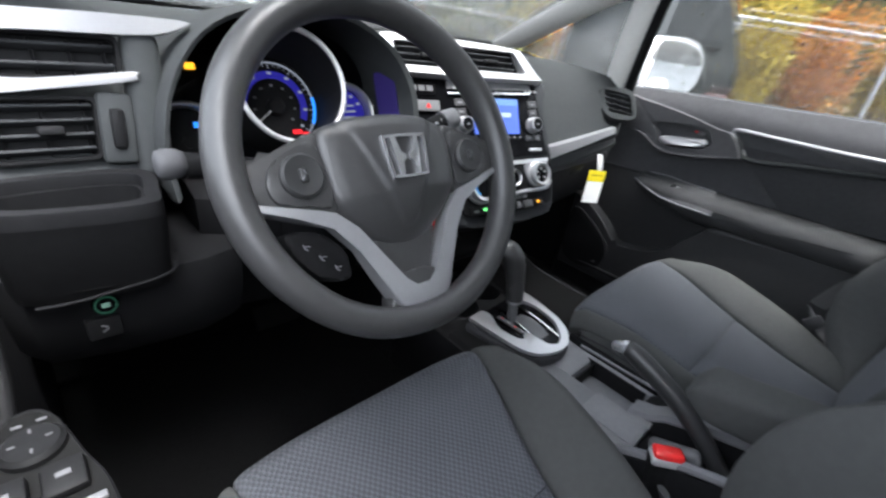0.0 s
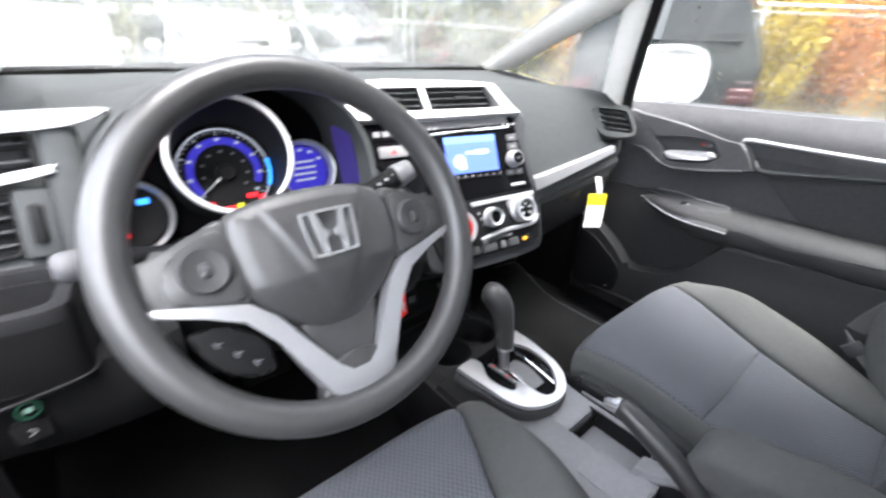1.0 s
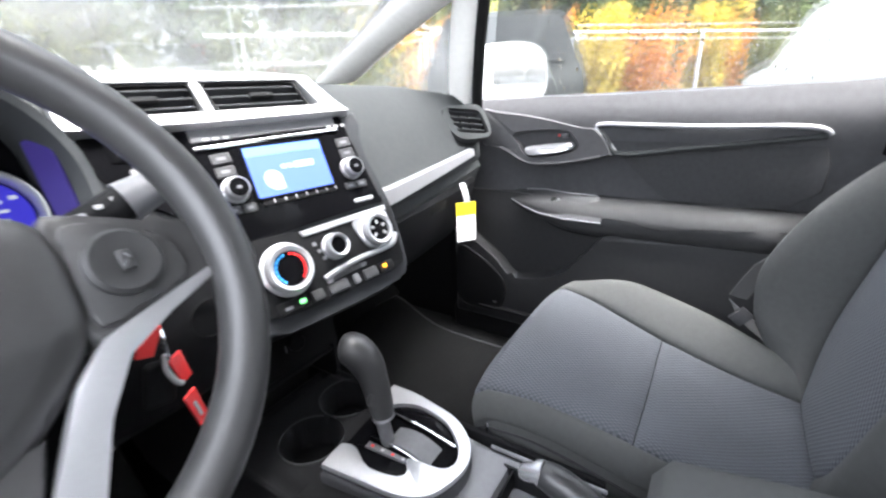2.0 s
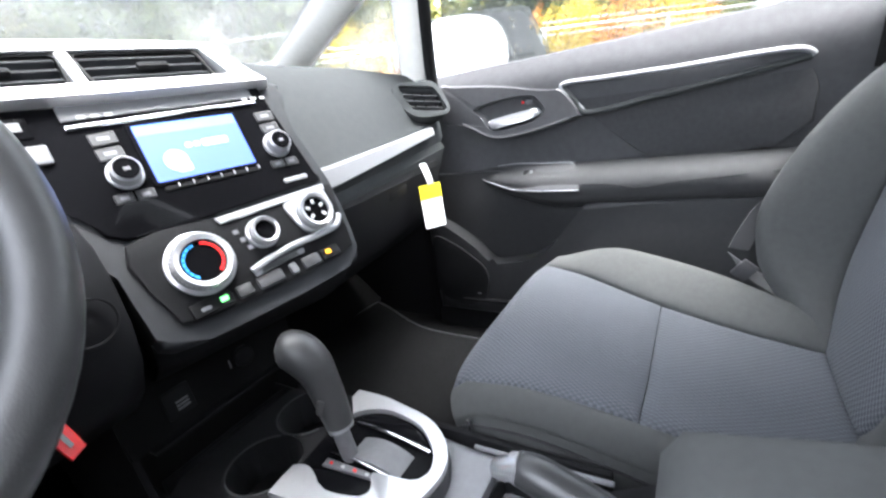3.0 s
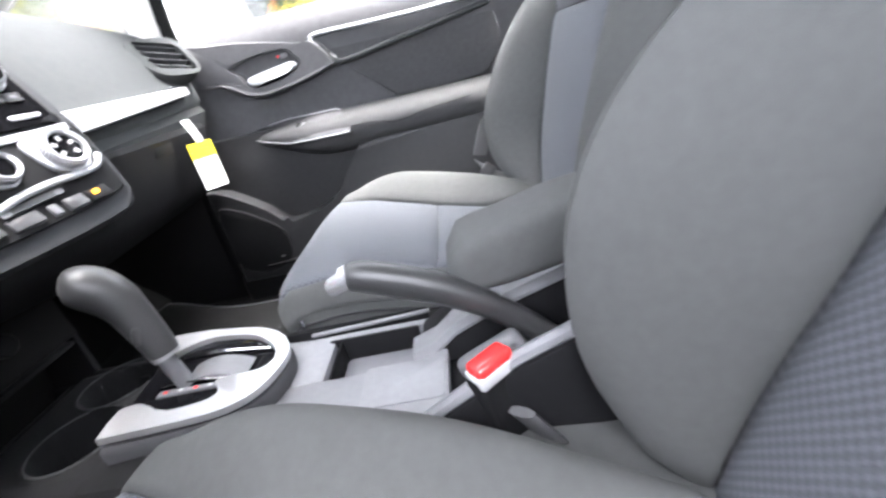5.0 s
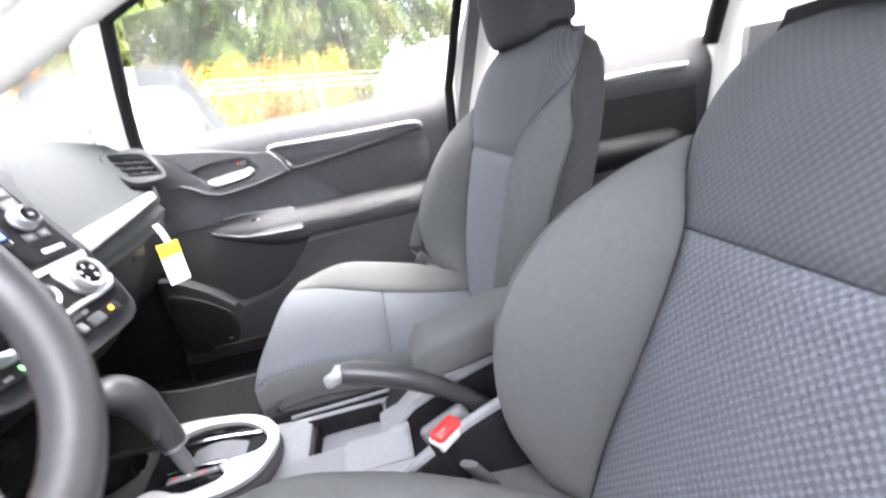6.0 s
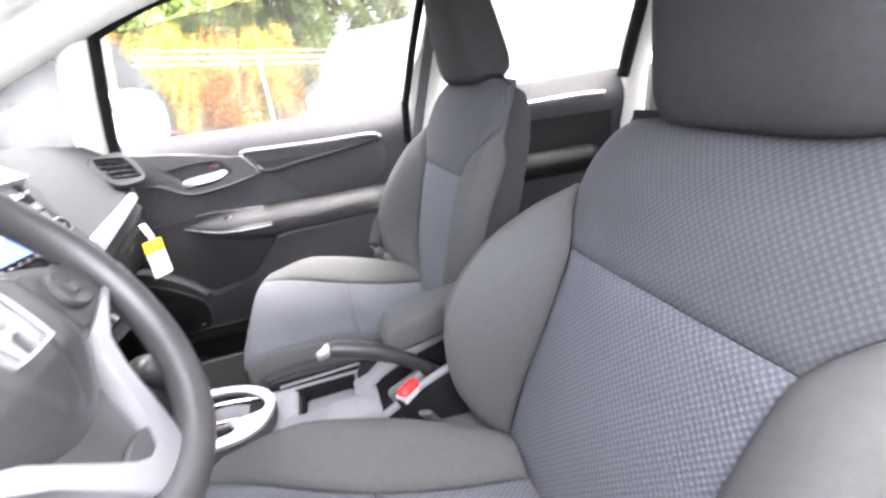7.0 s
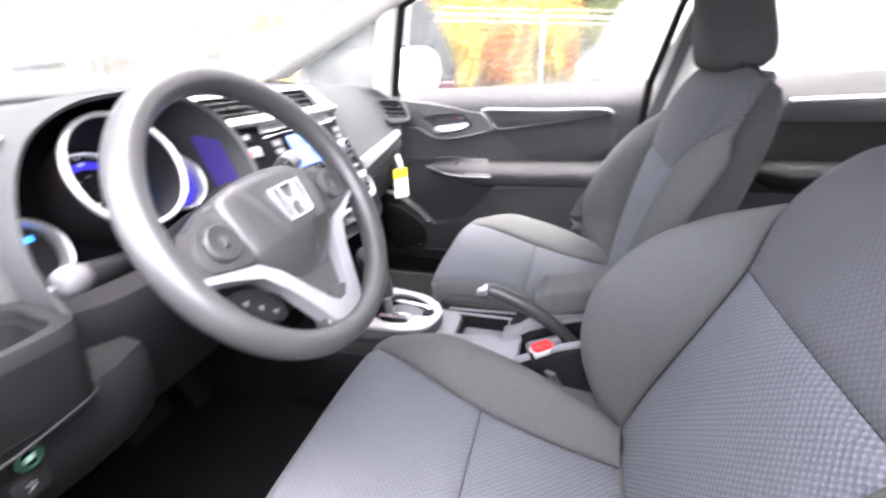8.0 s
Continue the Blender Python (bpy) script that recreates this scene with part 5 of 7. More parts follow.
# ---- climate panel ----
climate = thing("climate_panel", "black heater control panel with three silver-ringed knobs", "heater control", on_stack(0, -0.14, 0))
clim_out = spline([(-0.112, -0.089), (0.0, -0.088), (0.124, -0.083), (0.130, -0.10), (0.126, -0.165), (0.112, -0.178), (0.0, -0.188), (-0.088, -0.186), (-0.103, -0.165)], 3, True)
CLIM = STACK @ pose(0, 0, 0.006, 0, 0, 0)
part("face", prism([(p.x, p.y) for p in clim_out], 0.010, CLIM, 0.003, 2, -0.012), DASH_LOW, climate)
part("silver_line", prism([(-0.025, -0.0885), (0.122, -0.0835), (0.1215, -0.0915), (-0.021, -0.0965)], 0.004, CLIM, 0.001, 1, -0.003), SILVER, climate, "bright silver line")


part("fan_surround", prism([(p.x, p.y) for p in spline([(0.058, -0.0955), (0.085, -0.0895), (0.117, -0.0895), (0.1205, -0.108), (0.118, -0.128), (0.108, -0.139), (0.089, -0.1435), (0.070, -0.137), (0.061, -0.118)], 4, True)], 0.005, CLIM, 0.002, 2, -0.005), SATIN, climate, "silver surround of the fan dial")
part("switch_brow", tube([CLIM @ Vector(p) for p in spline([(-0.014, -0.159, 0.002), (0.01, -0.153, 0.005), (0.045, -0.1485, 0.005), (0.085, -0.147, 0.004), (0.111, -0.143, 0.003), (0.1235, -0.130, 0.001)], 6)], 0.0042, 10, flat=0.8), SATIN, climate, "satin silver ridge over the switches")


def dial(name, u, v, r, dark, label):
    d = part(name, lathe([(r * 1.13, 0.0), (r * 1.13, 0.004), (r, 0.006), (r * 0.98, 0.016), (r * 0.90, 0.019), (r * 0.74, 0.017), (r * 0.72, 0.009), (0, 0.009)], 48, CLIM @ pose(u, v, -0.002)), SILVER, climate, label)
    for i in range(40):
        a = 2 * math.pi * i / 40
        part("ridge", rbox(0.0012, r * 0.045, 0.009, CLIM @ pose(u + r * 0.992 * math.cos(a), v + r * 0.992 * math.sin(a), 0.009, 0, 0, math.degrees(a)), 0), SILVER, d)
    part("dial_centre", lathe([(r * (dark + 0.05), 0.0), (r * (dark + 0.05), 0.0022), (0, 0.0026)], 36, CLIM @ pose(u, v, 0.0092)), PIANO, d)
    return d


temp = dial("temperature_dial", -0.058, -0.131, 0.031, 0.66, "large silver dial with a blue and red scale")
for a0, a1, mat, nm in ((100, 236, base_mat("scale_blue", (0.03, 0.25, 0.6), 0.5), "cold_scale"), (-55, 80, RED, "hot_scale")):
    arc = [radians(a0 + (a1 - a0) * i / 18) for i in range(19)]
    outl = [(0.0207 * math.cos(a), 0.0207 * math.sin(a)) for a in arc] + [(0.0176 * math.cos(a), 0.0176 * math.sin(a)) for a in reversed(arc)]
    scale = part(nm, prism(outl, 0.001, CLIM @ pose(-0.058, -0.131, 0.0122), 0), mat, temp)
    for i in range(1, 8):
        a = radians(a0 + (a1 - a0) * i / 8)
        part("scale_gap", rbox(0.0034, 0.0007, 0.0012, CLIM @ pose(-0.058 + 0.0192 * math.cos(a), -0.131 + 0.0192 * math.sin(a), 0.0129, 0, 0, math.degrees(a)), 0), PIANO, temp)
dial("mode_dial", 0.017, -0.121, 0.0165, 0.66, "small silver dial")
fan = dial("fan_dial", 0.089, -0.117, 0.0235, 0.7, "silver fan dial")
for i in range(5):
    a = radians(-40 + 65 * i)
    part("fan_mark", rbox(0.006, 0.004, 0.0006, CLIM @ pose(0.089 + 0.011 * math.cos(a), -0.117 + 0.011 * math.sin(a), 0.0122, 0, 0, math.degrees(a)), 0), WHITE, fan)
for i in range(3):
    part("print_mark", rbox(0.006, 0.005, 0.0005, CLIM @ pose(-0.010 + 0.004 * i, -0.110 - 0.011 * i, -0.0015), 0), GREY_MARK, climate)
lever = part("slide_lever", prism(round_rect(0.058, 0.0065, 0.003, 5), 0.006, CLIM @ pose(0.020, -0.1605, -0.003, 0, 0, 5), 0.002), KEY_GREY, climate, "grey air intake slide")
for q in (-1, 1):
    part("slide_mark", prism(round_rect(0.010, 0.0062, 0.0028, 5), 0.0008, CLIM @ pose(0.020 + q * 0.029, -0.1612 + q * 0.0026, 0.0026, 0, 0, 5), 0), GREY_MARK, lever)
for u, w, h, mat, nm in ((-0.066, 0.044, 0.017, BLACK, "switch"), (-0.030, 0.018, 0.014, SWITCH, "blank_cover"), (0.002, 0.032, 0.015, KEY_GREY, "blank_cover"), (0.033, 0.010, 0.014, GREY_PLASTIC, "toggle"), (0.058, 0.024, 0.015, KEY_GREY, "blank_cover"), (0.087, 0.028, 0.016, BLACK, "switch")):
    key = part(nm, rbox(w, h, 0.008, CLIM @ pose(u, -0.1755 + 0.02 * u, -0.002, -12, 0, 2), 0.002), mat, climate)
    if u < -0.05:
        part("lamp", rbox(0.008, 0.0055, 0.001, CLIM @ pose(u + 0.012, -0.1755, 0.0030), 0.0002, 1), LAMP_GREEN, key, "lit green lamp")
        part("print_mark", rbox(0.010, 0.004, 0.0006, CLIM @ pose(u - 0.008, -0.178, 0.0028), 0), GREY_MARK, key)
    elif u > 0.08:
        part("lamp", rbox(0.007, 0.005, 0.001, CLIM @ pose(u - 0.004, -0.1715, 0.0030), 0.0002, 1), LAMP_AMBER, key, "lit amber lamp")

# ---- passenger side vent ----
PV = axes((0.588, 0.232, 0.958), Vector((0.93, -0.30, 0)), Vector((0, 0.42, 0.9)))
pv = spline([(-0.080, 0.034), (-0.02, 0.043), (0.035, 0.040), (0.054, 0.002), (0.048, -0.036), (0.0, -0.042), (-0.050, -0.036), (-0.078, -0.008)], 4, True)
PVO = PV @ pose(-0.002, 0.002, 0.0, 0, 0, -8)
pv_hole = [(a * 1.0 - 0.25 * b * 1.0 - 0.002, b + 0.002 - 0.14 * a) for a, b in round_rect(0.098, 0.058, 0.012, 4, -0.008, 0)]
part("side_vent_surround", surround([(p.x, p.y) for p in pv], pv_hole, 0.036, PV, -0.034, 60), DASH, dash)
part("side_vent_back", prism([(p.x * 0.95, p.y * 0.95) for p in pv], 0.003, PV, 0, 1, -0.022), BLACK, dash)
vent(dash, PVO @ pose(-0.008, 0.001, -0.006), 0.096, 0.056, 4, -0.25, tab=False)

# ---- instrument hood and cluster ----
hood_line = spline([(-0.528, 0.885), (-0.528, 0.94), (-0.508, 1.0), (-0.468, 1.050), (-0.41, 1.078), (-0.35, 1.086), (-0.28, 1.083), (-0.216, 1.05), (-0.187, 1.0), (-0.187, 0.94), (-0.192, 0.885)], 4)


def hood_y(z):
    return 0.148 + 0.34 * (z - 0.885)


rows = []
MIDX, MIDZ = -0.372, 0.97
for p in hood_line:
    x, z = p.x, p.y
    y0 = hood_y(z)
    inx, inz = MIDX + (x - MIDX) * 0.955, MIDZ + (z - MIDZ) * 0.94
    bx, bz = MIDX + (x - MIDX) * 1.0, min(z, 1.05) if z < 1.05 else 1.048
    rows.append([(bx, 0.50, bz - 0.006), (MIDX + (x - MIDX) * 1.005, 0.40, min(z, 1.048 + (z - 1.048) * 0.45)), (x, 0.29, z - 0.004 if z > 1.05 else z), (x, y0 + 0.012, z), (MIDX + (x - MIDX) * 0.99, y0, MIDZ + (z - MIDZ) * 0.985), (inx, y0 + 0.004, inz), (inx, y0 + 0.02, inz), (MIDX + (x - MIDX) * 0.90, 0.335, MIDZ + (z - MIDZ) * 0.82)])
part("instrument_hood", sheet(rows, 0.004), DASH, dash, "dark grey instrument hood")
cluster = thing("instrument_cluster", "instrument cluster with a lit speedometer and a blue display", "instrument cluster", (-0.36, 0.30, 0.88))
G20 = radians(20)
GAUGE = axes((-0.36, 0.292, 0.956), (1, 0, 0), (0, math.sin(G20), math.cos(G20)))
back = spline([(-0.165, -0.085), (-0.165, 0.0), (-0.14, 0.06), (-0.09, 0.10), (0.0, 0.115), (0.09, 0.108), (0.148, 0.07), (0.158, 0.0), (0.152, -0.085), (0.0, -0.095)], 4, True)
part("back_plate", prism([(p.x, p.y) for p in back], 0.008, GAUGE, 0, 1, -0.012), PIANO, cluster)


def gauge_ring(name, u, v, r, deep, mat, w=0.004):
    prof = [(r, 0.0), (r + w * 0.2, deep * 0.7), (r + w, deep), (r + w * 1.6, deep + 0.001), (r + w * 2.2, deep - 0.002), (r + w * 1.6, deep - 0.012), (r + w, 0.0)]
    bm = skin([[GAUGE @ Vector((u + q * math.cos(2 * math.pi * j / 60), v + q * math.sin(2 * math.pi * j / 60), h)) for j in range(60)] for q, h in prof], close_rows=True)
    return part(name, bm, mat, cluster)


DIAL_U, DIAL_V = 0.001, -0.003
funnel = [[GAUGE @ Vector((DIAL_U - 0.005 * t + (0.0655 + 0.005 * t) * math.cos(2 * math.pi * j / 60), DIAL_V + 0.013 * t + (0.0655 + 0.005 * t) * math.sin(2 * math.pi * j / 60), 0.086 * t)) for t in np.linspace(0, 1, 6)] for j in range(61)]
part("speedometer_funnel", sheet(funnel, -0.002), BLACK, cluster, "deep black funnel round the dial")
part("speedometer_ring", tube([GAUGE @ Vector((DIAL_U - 0.005 + 0.0705 * math.cos(2 * math.pi * j / 60), DIAL_V + 0.013 + 0.0705 * math.sin(2 * math.pi * j / 60), 0.086)) for j in range(60)], 0.0036, 10, True), SILVER, cluster, "satin silver dial ring")
gauge_ring("display_ring", 0.112, -0.016, 0.039, 0.018, SILVER, 0.003)
gauge_ring("fuel_ring", -0.118, -0.042, 0.039, 0.018, SILVER, 0.003)
spd = part("speedometer_face", lathe([(0.067, 0), (0.067, 0.002), (0, 0.002)], 60, GAUGE @ pose(DIAL_U, DIAL_V, 0)), BLACK, cluster, "black dial with a blue band and white figures")


def arc_plate(r0, r1, a0, a1, m, h, n=40):
    out = [(r1 * math.cos(radians(a0 + (a1 - a0) * i / n)), r1 * math.sin(radians(a0 + (a1 - a0) * i / n))) for i in range(n + 1)]
    out += [(r0 * math.cos(radians(a1 + (a0 - a1) * i / n)), r0 * math.sin(radians(a1 + (a0 - a1) * i / n))) for i in range(n + 1)]
    return prism(out, h, m)


SPD = GAUGE @ pose(DIAL_U, DIAL_V, 0.002)
part("blue_band", arc_plate(0.0385, 0.0485, -25, 215, SPD, 0.0008), GAUGE_BLUE, spd, "lit blue band")
part("edge_light", arc_plate(0.0585, 0.0605, -60, 250, SPD, 0.0015), GAUGE_WHITE, spd)
part("edge_light", arc_plate(0.058, 0.0618, -25, 12, SPD, 0.0017), LAMP_BLUE, spd)
for i in range(33):
    a = radians(218 - 256 * i / 32)
    long_ = i % 4 == 0
    r0 = 0.0515 if long_ else 0.054
    part("tick", rbox(0.0575 - r0, 0.0011 if long_ else 0.0007, 0.0006, SPD @ pose((0.0575 + r0) / 2 * math.cos(a), (0.0575 + r0) / 2 * math.sin(a), 0.0012, 0, 0, math.degrees(a)), 0), GAUGE_WHITE, spd)
    if long_:
        part("figure_mark", rbox(0.0055, 0.0036, 0.0005, SPD @ pose(0.0455 * math.cos(a), 0.0455 * math.sin(a), 0.0012), 0), GAUGE_WHITE, spd)
        part("figure_mark", rbox(0.004, 0.003, 0.0005, SPD @ pose(0.029 * math.cos(a), 0.029 * math.sin(a), 0.0008), 0), GREY_MARK, spd)
part("hub_cap", lathe([(0.0125, 0.0), (0.0125, 0.006), (0.010, 0.009), (0, 0.009)], 30, SPD), BLACK, spd)
na = radians(216)
part("needle", prism([(0.010 * math.cos(na + 0.15), 0.010 * math.sin(na + 0.15)), (0.054 * math.cos(na), 0.054 * math.sin(na)), (0.010 * math.cos(na - 0.15), 0.010 * math.sin(na - 0.15))], 0.001, SPD, 0, 1, 0.006), WHITE, spd)
for u, v, w, mat in ((-0.030, -0.040, 0.012, LAMP_RED), (-0.006, -0.049, 0.012, LAMP_RED), (0.008, -0.0475, 0.008, LAMP_YELLOW), (0.027, -0.036, 0.014, LAMP_RED), (0.040, -0.040, 0.009, LAMP_RED)):
    part("warning_lamp", rbox(w, 0.0058, 0.0008, SPD @ pose(u, v, 0.001), 0.0002, 1), mat, spd, "lit warning lamp")
disp = part("trip_display", lathe([(0.037, 0), (0.037, 0.002), (0, 0.002)], 40, GAUGE @ pose(0.112, -0.016, 0)), GAUGE_BLUE, cluster, "lit blue trip display")
for i in range(4):
    part("display_bar", rbox(0.040 - 0.004 * abs(i - 1), 0.003, 0.0006, GAUGE @ pose(0.112, -0.003 - 0.009 * i, 0.0026), 0), GAUGE_WHITE, disp)
for i in range(5):
    a = radians(150 - 30 * i)
    part("figure_mark", rbox(0.006, 0.004, 0.0006, GAUGE @ pose(0.112 + 0.031 * math.cos(a), -0.016 + 0.031 * math.sin(a), 0.0026), 0), GAUGE_WHITE, disp)
side = [[GAUGE @ Vector((0.148 + 0.014 * t, v, 0.002 + 0.075 * t)) for t in (0.45, 0.65, 0.85, 1)] for v in np.linspace(-0.05, 0.04, 9)]
part("backlit_edge", sheet(side, 0.002), glow_mat("dim_blue_backlight", (0.10, 0.07, 0.42), 0.011), cluster, "dim blue backlit edge panel")
low = part("fuel_face", lathe([(0.037, 0), (0.037, 0.002), (0, 0.002)], 40, GAUGE @ pose(-0.118, -0.042, 0)), BLACK, cluster)
part("indicator", rbox(0.013, 0.007, 0.0008, GAUGE @ pose(-0.102, -0.024, 0.003), 0), LAMP_BLUE, low, "lit blue indicator")
part("hub_cap", lathe([(0.008, 0.0), (0.008, 0.004), (0, 0.005)], 24, GAUGE @ pose(-0.118, -0.045, 0.002)), BLACK, low)
part("indicator", rbox(0.010, 0.006, 0.0008, GAUGE @ pose(-0.130, -0.062, 0.003), 0), LAMP_RED, low)
part("indicator", rbox(0.012, 0.008, 0.0008, GAUGE @ pose(-0.098, 0.048, 0.001), 0), LAMP_AMBER, cluster, "lit amber indicator")
for i in range(2):
    part("print_mark", rbox(0.016, 0.005, 0.0006, GAUGE @ pose(-0.137 + 0.012 * i, 0.012 - 0.012 * i, 0.0), 0), glow_mat("tell_tale", (0.5, 0.06, 0.12) if i == 0 else (0.1, 0.1, 0.6), 0.049), cluster)

# ---- driver's side: outlets, cup holder, lower panels ----
LV = axes((-0.6, 0.213, 0.95), (1, 0, 0), (0, 0.2, 0.98))
lv_top = spline([(-0.075, 0.098), (0.0, 0.104), (0.08, 0.106), (0.128, 0.104), (0.10, 0.092), (0.066, 0.088), (-0.02, 0.086), (-0.042, 0.080), (-0.053, 0.064), (-0.046, 0.050), (-0.01, 0.0465), (0.066, 0.0545), (0.0668, 0.050), (0.066, 0.0455), (0.0, 0.038), (-0.048, 0.034), (-0.064, 0.044), (-0.07, 0.07)], 3, True)
part("vent_surround", prism([(p.x, p.y) for p in lv_top], 0.022, LV, 0.0012, 1, -0.012), SATIN, dash, "satin silver C-shaped vent surround")
vent(dash, LV @ pose(0.008, 0.067, -0.004), 0.096, 0.034, 2, 0.1, tab=False)
vent(dash, LV @ pose(-0.012, 0.001, -0.004), 0.076, 0.054, 4, 0.1)
part("thumb_plate", rbox(0.030, 0.070, 0.014, LV @ pose(0.044, 0.0, -0.002, 0, 0, -5), 0.005), DASH, dash)
part("thumb_wheel", rbox(0.012, 0.040, 0.012, LV @ pose(0.044, 0.0, 0.004, 0, 0, -5), 0.004), BLACK, dash)
part("vent_post", rbox(0.034, 0.15, 0.03, LV @ pose(0.075, 0.02, -0.008, 0, 0, -4), 0.012, 3), DASH, dash)

cup = thing("cup_holder", "dark plastic cup holder pulled out of the dashboard", "cup holder", (-0.61, 0.14, 0.84))
rim_o = spline([(-0.664, 0.112), (-0.61, 0.097), (-0.556, 0.094), (-0.545, 0.12), (-0.548, 0.196), (-0.668, 0.199), (-0.672, 0.15)], 5, True)
rim_i = spline([(-0.655, 0.122), (-0.61, 0.109), (-0.568, 0.108), (-0.558, 0.128), (-0.560, 0.184), (-0.655, 0.187), (-0.662, 0.150)], 5, True)
part("cup_rim", frame_plate([(p.x, p.y) for p in rim_o], [(p.x, p.y) for p in rim_i], 0.014, pose(0, 0, 0.898)), DASH_LOW, cup, "black cup holder rim")
rows = [[(p.x, p.y, 0.90) for p in rim_i], [(-0.612 + (p.x + 0.612) * 0.9, 0.157 + (p.y - 0.157) * 0.9, 0.83) for p in rim_i]]
part("cup_well", sheet([r + [r[0]] for r in rows], 0.003), BLACK, cup)
part("cup_bottom", prism([(-0.612 + (p.x + 0.612) * 0.93, 0.157 + (p.y - 0.157) * 0.93) for p in rim_i], 0.004, pose(0, 0, 0.828)), RUBBER, cup)
part("cup_front", sheet([r + [r[0]] for r in [[(-0.612 + (p.x + 0.612) * k, 0.157 + (p.y - 0.157) * k + dy, z) for p in rim_o] for z, k, dy in ((0.899, 1.0, 0), (0.88, 1.0, 0.004), (0.83, 0.98, 0.014), (0.815, 0.96, 0.02))]], 0.003), BLACK, cup)

lower = thing("lower_dash_panel", "black lower dashboard panel with a green button", "dash panel", (-0.4, 0.2, 0.70))
rows = []
for x, yo in ((-0.685, 0.06), (-0.665, 0.03), (-0.60, 0.012), (-0.545, 0.006), (-0.51, 0.006), (-0.47, 0.02)):
    rows.append([(x, 0.30, 0.826), (x, 0.15 + yo, 0.826), (x, 0.130 + yo, 0.822), (x, 0.126 + yo, 0.81), (x, 0.13 + yo, 0.77), (x, 0.15 + yo, 0.72), (x, 0.19 + yo, 0.685), (x, 0.34, 0.68), (x, 0.34, 0.82)])
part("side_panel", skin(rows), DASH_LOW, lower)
part("panel_edge", tube(spline([(-0.655, 0.118, 0.818), (-0.628, 0.1115, 0.820), (-0.595, 0.1085, 0.824), (-0.560, 0.1065, 0.829), (-0.546, 0.112, 0.833), (-0.541, 0.125, 0.846)], 6), 0.0016, 8), DASH_LOW, lower)
eco = part("green_button", lathe([(0.011, 0), (0.011, 0.004), (0.009, 0.006), (0, 0.006)], 28, axes((-0.607, 0.138, 0.797), (1, 0, 0), (0, 0.1, 1))), PIANO, lower, "round button with a green lit ring")
part("button_ring", arc_plate(0.0078, 0.0096, 0, 360, axes((-0.607, 0.132, 0.797), (1, 0, 0), (0, 0.1, 1)), 0.0006), glow_mat("dim_green", (0.1, 0.4, 0.25), 0.007), eco)
part("button_mark", rbox(0.007, 0.0005, 0.005, pose(-0.607, 0.1315, 0.797), 0), glow_mat("pale_green", (0.35, 0.6, 0.5), 0.028), eco)
sw2 = part("panel_switch", rbox(0.03, 0.014, 0.026, pose(-0.612, 0.146, 0.765), 0.003), BLACK, lower)
for q in (-1, 1):
    part("switch_mark", rbox(0.006, 0.001, 0.0014, pose(-0.612, 0.1385, 0.766 + 0.0024 * q, 0, 30 * q, 0), 0), GREY_MARK, sw2)
# knee panel below the column
rows = []
for x, yo in ((-0.50, 0.03), (-0.47, 0.01), (-0.40, 0.0), (-0.30, 0.0), (-0.22, 0.01), (-0.15, 0.02), (-0.12, 0.05)):
    rows.append([(x, 0.36, 0.885), (x, 0.20 + yo, 0.880), (x, 0.165 + yo, 0.87), (x, 0.16 + yo, 0.84), (x, 0.175 + yo, 0.78), (x, 0.20 + yo, 0.72), (x, 0.24 + yo, 0.67), (x, 0.36, 0.66)])
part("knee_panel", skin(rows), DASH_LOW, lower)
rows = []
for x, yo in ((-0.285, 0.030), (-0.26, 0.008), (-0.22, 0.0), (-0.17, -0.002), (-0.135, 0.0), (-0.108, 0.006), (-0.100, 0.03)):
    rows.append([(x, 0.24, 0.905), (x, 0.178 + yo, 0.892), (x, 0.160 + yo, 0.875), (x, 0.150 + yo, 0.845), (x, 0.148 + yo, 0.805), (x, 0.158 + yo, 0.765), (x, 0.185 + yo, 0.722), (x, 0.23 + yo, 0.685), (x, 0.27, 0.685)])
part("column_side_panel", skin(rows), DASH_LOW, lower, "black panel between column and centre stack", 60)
part("round_cover", tube([(-0.138 + 0.021 * math.cos(a), 0.1478, 0.822 + 0.021 * math.sin(a)) for a in np.linspace(0, 2 * math.pi, 33)[:-1]], 0.0012, 6, True), BLACK, lower, "ring of a round blank cover")
part("under_panel", rbox(1.28, 0.40, 0.02, pose(0, 0.60, 0.70, 6, 0, 0), 0.006), BLACK, lower)
column = thing("steering_column", "dark grey steering column cover with two stalks", "steering column", (-0.348, 0.18, 0.84))
rows = []
for w, a, b in ((-0.055, 0.052, 0.055), (-0.075, 0.064, 0.066), (-0.11, 0.066, 0.068), (-0.19, 0.064, 0.066), (-0.26, 0.06, 0.062)):
    rows.append([WHEEL @ Vector((a * math.copysign(abs(math.cos(t)) ** 0.7, math.cos(t)), b * math.copysign(abs(math.sin(t)) ** 0.7, math.sin(t)) - 0.012, w)) for t in np.linspace(0, 2 * math.pi, 29)[:-1]])
part("column_cover", skin(rows), DASH_LOW, column)
st = part("light_stalk", tube([WHEEL @ Vector(p) for p in ((-0.05, 0.02, -0.10), (-0.11, 0.028, -0.088), (-0.165, 0.032, -0.078), (-0.18, 0.033, -0.075))], [0.009, 0.009, 0.012, 0.0125], 14), BLACK, column, "black light stalk with a grey knob")
part("stalk_knob", lathe([(0.0, -0.012), (0.010, -0.012), (0.0132, -0.006), (0.0138, 0.004), (0.0118, 0.010), (0.007, 0.012), (0, 0.012)], 32, axes(WHEEL @ Vector((-0.19, 0.035, -0.072)), Vector((0, 0, 1)), Vector((0, 1, 0)))), TRIM_DARK, st, crease=75)
